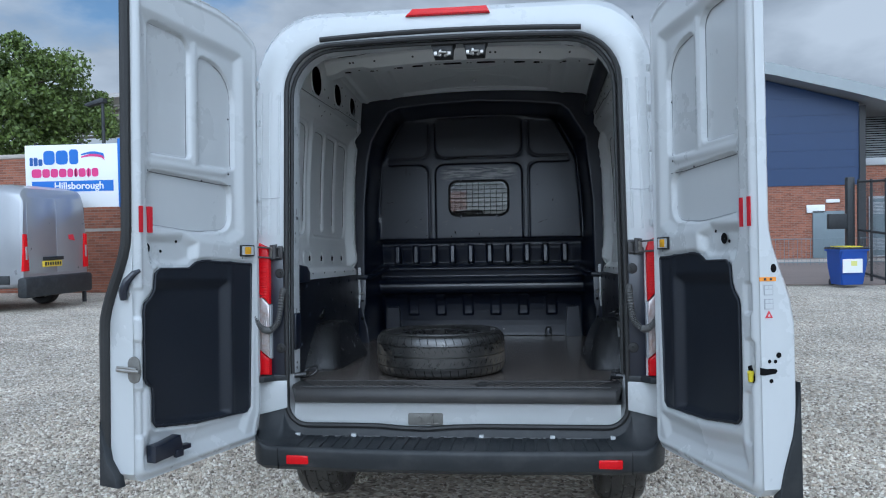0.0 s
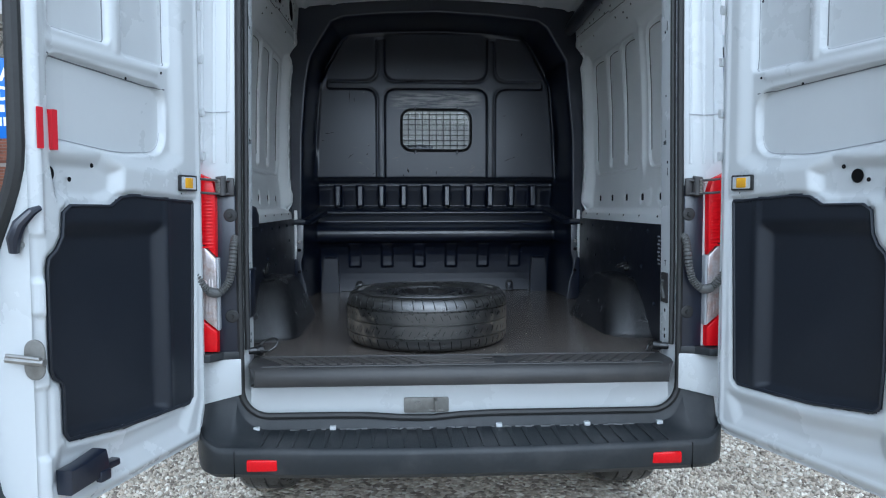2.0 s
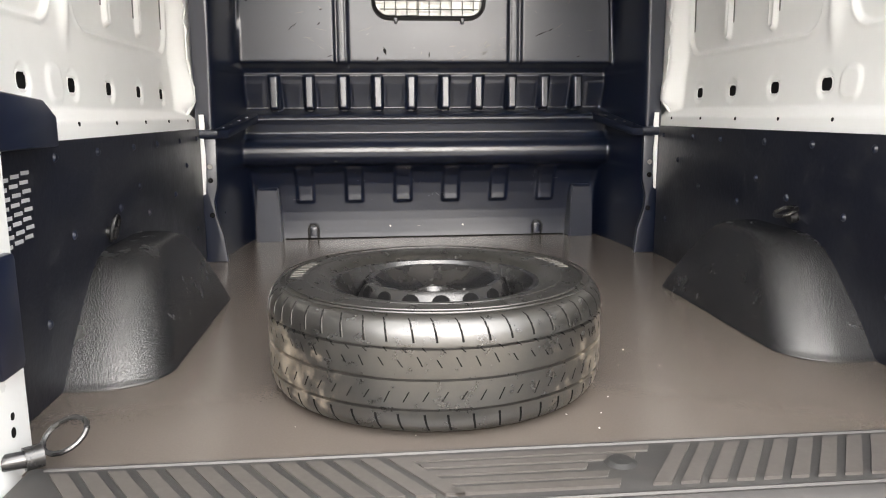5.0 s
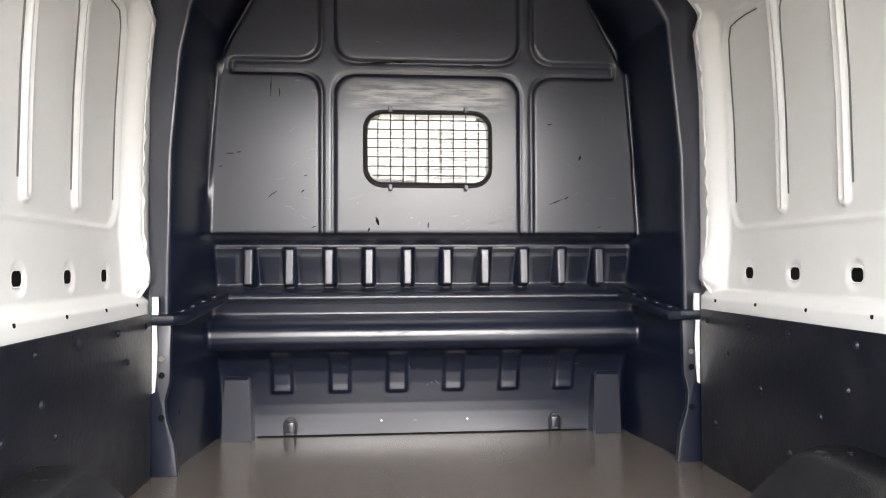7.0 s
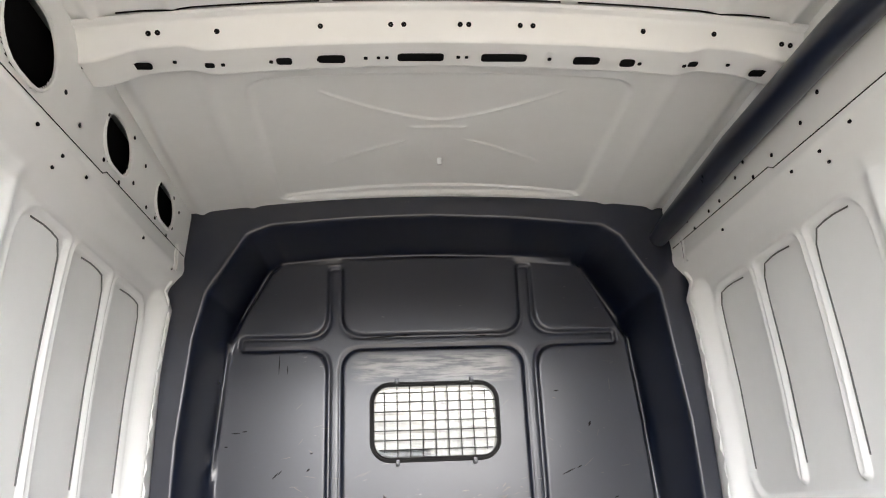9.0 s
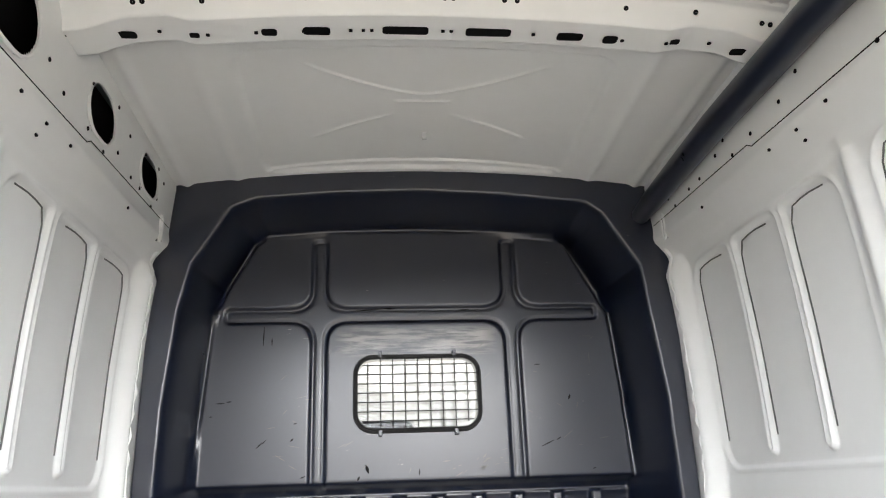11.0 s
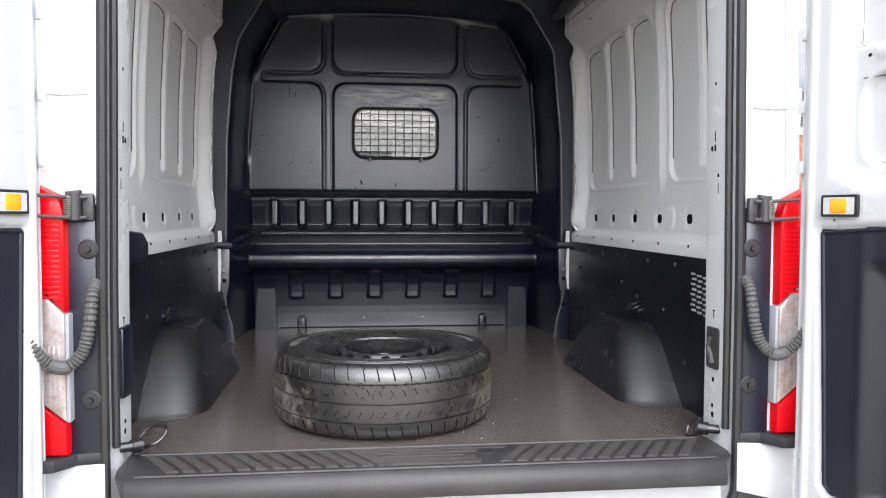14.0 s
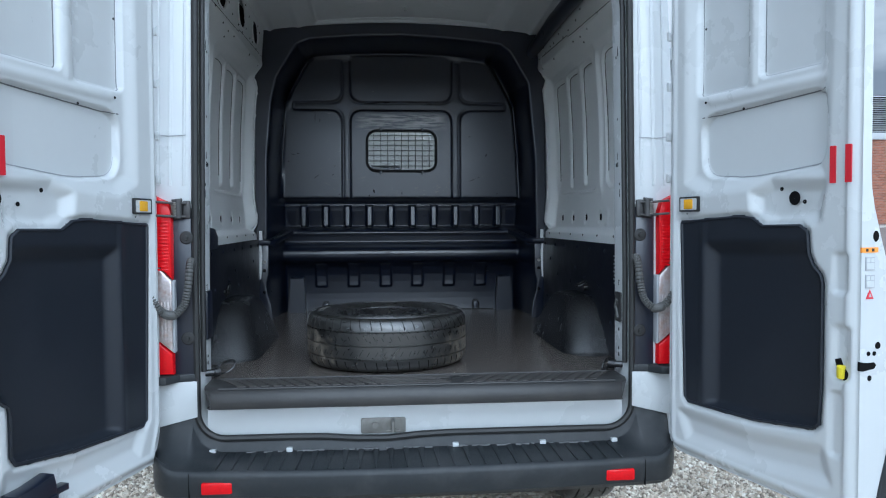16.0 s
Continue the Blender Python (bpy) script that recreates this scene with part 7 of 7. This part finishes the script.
# ---- wheeled bin and gate
def wheeled_bin():
    bn = empty("wheeled_bin", pose(7.98, 15.3, 0.03, 0, 0, 10) @ Matrix.Scale(0.82, 4), "blue wheeled bin with a yellow lid and a pale notice", "bin")
    b = bmesh.new()
    loft_l = [[(x * k, y * k - 0.0, z) for x, y in ((-0.42, -0.36), (0.42, -0.36), (0.42, 0.36), (-0.42, 0.36))] for z, k in ((0.05, 0.80), (0.6, 0.92), (1.02, 1.0), (1.02, 1.06), (1.08, 1.06))]
    rg = loft(b, loft_l)
    b.faces.new(rg[0][::-1])
    b.faces.new(rg[-1])
    bmesh.ops.bevel(b, geom=[e for e in b.edges if abs((e.verts[0].co - e.verts[1].co).z) > 0.2], offset=0.05, segments=3, affect="EDGES")
    part("bin_body", b, BINB, bn, "blue plastic body")
    b = bmesh.new()
    box(b, -0.45, 0.45, -0.40, 0.40, 1.08, 1.14, 0.02)
    part("lid", b, DARKGLASS, bn, "dark lid")
    b = bmesh.new()
    box(b, -0.30, 0.28, -0.36, 0.34, 1.135, 1.165, 0.012)
    part("lid_insert", b, YELLOW, bn, "yellow lid flap")
    b = bmesh.new()
    box(b, -0.34, 0.24, -0.372, -0.345, 0.40, 0.80)
    part("notice", b, SIGNW, bn, "white notice")
    b = bmesh.new()
    box(b, -0.1, 0.08, -0.376, -0.37, 0.60, 0.74)
    part("notice_mark", b, material("pale_yellow_print", (0.7, 0.68, 0.2), 0.5), bn)
    for x in (-0.30, 0.30):
        b = bmesh.new()
        lathe(b, [(0.001, -0.03), (0.1, -0.03), (0.1, 0.03), (0.001, 0.03)], 20, "x", center=(x, 0.28, 0.10))
        part("wheel", b, RUBBER, bn)


def yard_gate():
    gt = empty("steel_gate", pose(8.64, 14.0, 0.03, 0, 0, 84) @ Matrix.Diagonal((0.87, 1, 1, 1)), "dark steel mesh yard gate, open", "gate")
    b = bmesh.new()
    for z in (0.12, 1.2, 2.45):
        rod(b, [(0, 0, z), (3.4, 0, z + 0.12)], 0.03, 8)
    part("gate_rails", b, IRON, gt)
    for x in (0.0, 1.15, 2.3, 3.4):
        b = bmesh.new()
        rod(b, [(x, 0, 0.05), (x, 0, 2.50 + 0.04 * x)], 0.035, 8)
        part("gate_stile", b, IRON, gt)
    for k in range(1, 48):
        b = bmesh.new()
        rod(b, [(k * 0.071, 0.0, 0.12), (k * 0.071, 0.0, 2.5)], 0.004, 4, caps=False)
        part("mesh_wire", b, IRON, gt)
    p = empty("gate_post", pose(8.80, 17.1, 0.03), "dark steel gate post with a lock box", "gate post")
    b = bmesh.new()
    box(b, -0.09, 0.09, -0.09, 0.09, 0, 2.7, 0.01)
    part("post", b, IRON, p)
    b = bmesh.new()
    box(b, -0.55, -0.09, -0.08, 0.08, 1.35, 1.75, 0.01)
    part("lock_box", b, IRON, p)
    f = empty("low_fence", pose(4.5, 24.5, 0.03), "low grey railing beside the road", "fence")
    for i in range(60):
        b = bmesh.new()
        rod(b, [(i * 0.15, 0, 0), (i * 0.15, 0, 0.95)], 0.008, 5)
        part("bar", b, DOORG, f)
    for z in (0.1, 0.95):
        b = bmesh.new()
        rod(b, [(0, 0, z), (8.9, 0, z)], 0.016, 6)
        part("rail", b, DOORG, f)


wheeled_bin()
yard_gate()


# ---- parked van
def parked_van():
    """A silver panel van; u runs from its tail to its nose."""
    pv = empty("parked_van", pose(-10.1, 12.0, 0, 0, 0, 176) @ Matrix.Scale(1.09, 4), "silver panel van parked by the wall", "van")
    st = [(0.0, 0.93, 0.55, 2.28, 0.16, 0.1, 0.08), (0.06, 0.97, 0.5, 2.42, 0.2, 0.1, 0.08), (0.4, 1.0, 0.46, 2.50, 0.24, 0.1, 0.1), (3.3, 1.0, 0.46, 2.52, 0.24, 0.1, 0.1), (3.9, 0.99, 0.46, 2.40, 0.22, 0.1, 0.1), (4.5, 0.97, 0.45, 1.75, 0.2, 0.1, 0.06), (5.2, 0.93, 0.4, 1.25, 0.2, 0.12, 0.02), (5.5, 0.75, 0.4, 0.95, 0.2, 0.12, 0.0)]
    lp = [[(p[1], p[0], p[2]) for p in section(w, zb, zt, rt, rb, ln, y)] for y, w, zb, zt, rt, rb, ln in st]
    b = bmesh.new()
    rg = loft(b, lp)
    b.faces.new(rg[0])
    b.faces.new(rg[-1])
    part("body_shell", b, SILVER, pv, "silver painted body", sharp=0.7)
    b = bmesh.new()
    box(b, -0.10, 0.12, -0.98, 0.98, 0.28, 0.68, 0.05)
    part("rear_bumper", b, BUMPER, pv, "black rear bumper")
    for s in (-1, 1):
        b = bmesh.new()
        prism(b, [(s * 0.80, 0.80), (s * 0.95, 0.80), (s * 0.92, 1.52), (s * 0.84, 1.52)], -0.035, 0.1, "x", 0.015)
        tl = part("tail_lamp", b, RED, pv, "red tail lamp")
        b = bmesh.new()
        box(b, -0.04, 0.0, min(s * 0.84, s * 0.90), max(s * 0.84, s * 0.90), 1.02, 1.28, 0.008)
        part("clear_lens", b, CLEAR, tl)
        b = bmesh.new()
        box(b, -0.006, 0.01, min(s * 0.02, s * 0.80), max(s * 0.02, s * 0.80), 0.74, 2.24, 0.004)
        part("door_skin", b, SILVER, pv, "smooth silver rear door")
        for u in (1.0, 4.4):
            wh = empty("wheel", pose(u, s * 0.86, 0.33), parent=pv)
            b = bmesh.new()
            lathe(b, [(r, h) for r, h in tyre_profile(0.2, 0.33, 0.11)], 40, "x")
            bmesh.ops.transform(b, matrix=Matrix.Rotation(radians(90), 4, "Z"), verts=b.verts)
            part("tyre", b, RUBBER, wh)
            b = bmesh.new()
            lathe(b, [(0.2, 0.09), (0.15, 0.05), (0.001, 0.06)], 24, "x")
            bmesh.ops.transform(b, matrix=Matrix.Rotation(radians(90 * s), 4, "Z"), verts=b.verts)
            part("hubcap", b, STEEL, wh)
        for u0, u1 in ((0.6, 2.0), (2.1, 3.4)):
            b = bmesh.new()
            prism(b, rrect_pts(u0, u1, 1.45, 2.1, 0.06, 4), s * 0.93, s * 0.965, "y", 0.006)
            part("side_panel", b, SILVER, pv)
        b = bmesh.new()
        prism(b, [(0.25, 0.55), (3.9, 0.55), (3.9, 0.72), (0.25, 0.72)], s * 0.99, s * 1.02, "y", 0.01)
        part("side_moulding", b, BUMPER, pv)
    b = bmesh.new()
    box(b, -0.03, 0.0, -0.12, 0.42, 0.86, 0.98, 0.006)
    pl = part("number_plate", b, material("yellow_plate", (0.75, 0.55, 0.05), 0.45), pv, "yellow number plate with dark bars")
    for k in range(7):
        b = bmesh.new()
        y0 = -0.09 + 0.07 * k
        box(b, -0.034, -0.028, y0, y0 + 0.045, 0.885, 0.955)
        part("plate_bar", b, RUBBER, pl)
    b = bmesh.new()
    box(b, -0.05, 0.0, -0.16, 0.40, 0.99, 1.06, 0.012)
    part("plate_lamp_bar", b, BUMPER, pv)
    b = bmesh.new()
    prism(b, [(-0.55, 1.37), (-0.38, 1.40), (-0.36, 1.50), (-0.50, 1.50)], -0.02, 0.01, "x")
    part("red_badge", b, REDPRINT, pv)
    return pv


parked_van()


# ---- lamp post, stand roof with truss, tree
lp = empty("street_lamp", pose(-13.7, 20.0, 0), "dark street lamp post with a flat head", "street lamp")
b = bmesh.new()
rod(b, [(0, 0, 0), (0, 0, 6.1)], [0.09, 0.05], 10)
part("post", b, IRON, lp)
b = bmesh.new()
prism(b, [(-0.62, 5.98), (-0.55, 6.05), (0.02, 6.22), (0.1, 6.2), (0.1, 6.06), (-0.5, 5.93)], -0.12, 0.12, "y", 0.02)
part("lamp_head", b, IRON, lp)


def stand_roof():
    st = empty("stadium_stand", pose(-30, 45, 0), "distant stand roof on a steel lattice truss", "stand")
    b = bmesh.new()
    prism(b, [(-6, 10.9), (30, 12.2), (30, 12.5), (-6, 11.2)], 0, 18, "y")
    part("roof", b, STANDR, st)
    b = bmesh.new()
    prism(b, [(-6, 10.2), (30, 11.3), (30, 11.5), (-6, 10.4)], 17, 17.6, "y")
    part("gutter", b, STANDR, st)
    top = lambda x: 9.9 + 0.035 * (x + 6) + 0.4
    bot = lambda x: 8.7 + 0.006 * (x + 6)
    for dy in (0.0, 1.6):
        for f in (top, bot):
            b = bmesh.new()
            rod(b, [(-6, dy, f(-6)), (30, dy, f(30))], 0.10, 6)
            part("chord", b, TRUSSM, st)
        for i in range(18):
            x = -6 + 2 * i
            for p, q in (((x, bot(x)), (x + 1, top(x + 1))), ((x + 1, top(x + 1)), (x + 2, bot(x + 2))), ((x, bot(x)), (x, top(x)))):
                b = bmesh.new()
                rod(b, [(p[0], dy, p[1]), (q[0], dy, q[1])], 0.06, 5)
                part("brace", b, TRUSSM, st)
    for x in (-5, 8, 21):
        b = bmesh.new()
        rod(b, [(x, 0.8, 0), (x, 0.8, 9)], 0.2, 8)
        part("column", b, TRUSSM, st)


stand_roof()


def broad_tree(x, y, h, crown, seed, label, low=0.35, n_leaf=16000, leaf=0.11):
    """A tapered trunk with limbs, and a crown of many single leaves in uneven clumps."""
    tr = empty("tree", pose(x, y, 0), label, "tree")
    rng = random.Random(seed)
    rs = np.random.RandomState(seed)
    b = bmesh.new()
    rod(b, [(0, 0, -0.1), (0.05, 0, h * 0.2), (0.0, 0.08, h * 0.45), (0.1, 0.0, h * 0.85)], [h * 0.035, h * 0.028, h * 0.02, h * 0.006], 10)
    tips = []
    for i in range(16):
        a = i * 2.4 + rng.uniform(-0.3, 0.3)
        z0 = h * rng.uniform(low * 0.7, 0.75)
        r = crown * rng.uniform(0.55, 1.0) * (1 - 0.45 * abs(z0 / h - 0.5))
        z1 = z0 + h * rng.uniform(0.06, 0.26)
        rod(b, [(0, 0, z0), (r * 0.5 * math.cos(a), r * 0.5 * math.sin(a), z0 + (z1 - z0) * 0.35), (r * math.cos(a), r * math.sin(a), z1)], [h * 0.011, h * 0.006, h * 0.002], 6)
        tips.append((r * math.cos(a), r * math.sin(a), z1))
    part("trunk", b, BARK, tr, "brown bark trunk and limbs")
    cl = []
    for i in range(170):
        u = rs.normal(size=3)
        u /= np.linalg.norm(u)
        rr = rs.uniform(0.55, 1.0)
        cl.append((u[0] * crown * rr, u[1] * crown * rr, h * (0.5 + low * 0.5) + u[2] * h * (0.5 - low * 0.5) * rr, rs.uniform(0.10, 0.24) * crown))
    cl += [(*t, 0.2 * crown) for t in tips]
    cl = np.array(cl)
    pick = rs.randint(0, len(cl), n_leaf)
    d = rs.normal(size=(n_leaf, 3))
    d /= np.linalg.norm(d, axis=1)[:, None]
    pos = cl[pick, :3] + d * cl[pick, 3:4] * (rs.rand(n_leaf, 1) ** 0.45) * np.array([1, 1, 0.75])
    t = rs.normal(size=(n_leaf, 3)) + np.array([0, 0, -0.4])
    t /= np.linalg.norm(t, axis=1)[:, None]
    q = np.cross(t, rs.normal(size=(n_leaf, 3)))
    q /= np.linalg.norm(q, axis=1)[:, None]
    L = leaf * (0.7 + 0.6 * rs.rand(n_leaf, 1))
    co = np.stack([pos - t * L, pos + q * L * 0.6 - t * L * 0.1, pos + t * L, pos - q * L * 0.6 - t * L * 0.1], 1).reshape(-1, 3)
    fs = np.arange(n_leaf * 4).reshape(-1, 4)
    me = bpy.data.meshes.new("crown")
    me.from_pydata(co.tolist(), [], fs.tolist())
    tagged(link_mesh("crown", me, LEAF, tr, "dense green leaves"), kind="stuff")


broad_tree(-20.9, 24.0, 9.7, 4.4, 3, "large green broadleaf tree behind the wall", low=0.25, n_leaf=80000, leaf=0.085)
for i, (x, y, h, c) in enumerate(((-17.4, 28, 3.9, 1.6), (-15.2, 30, 3.6, 1.8))):
    broad_tree(x, y, h, c, 20 + i, "green bush behind the sign", low=0.12, n_leaf=9000, leaf=0.12)
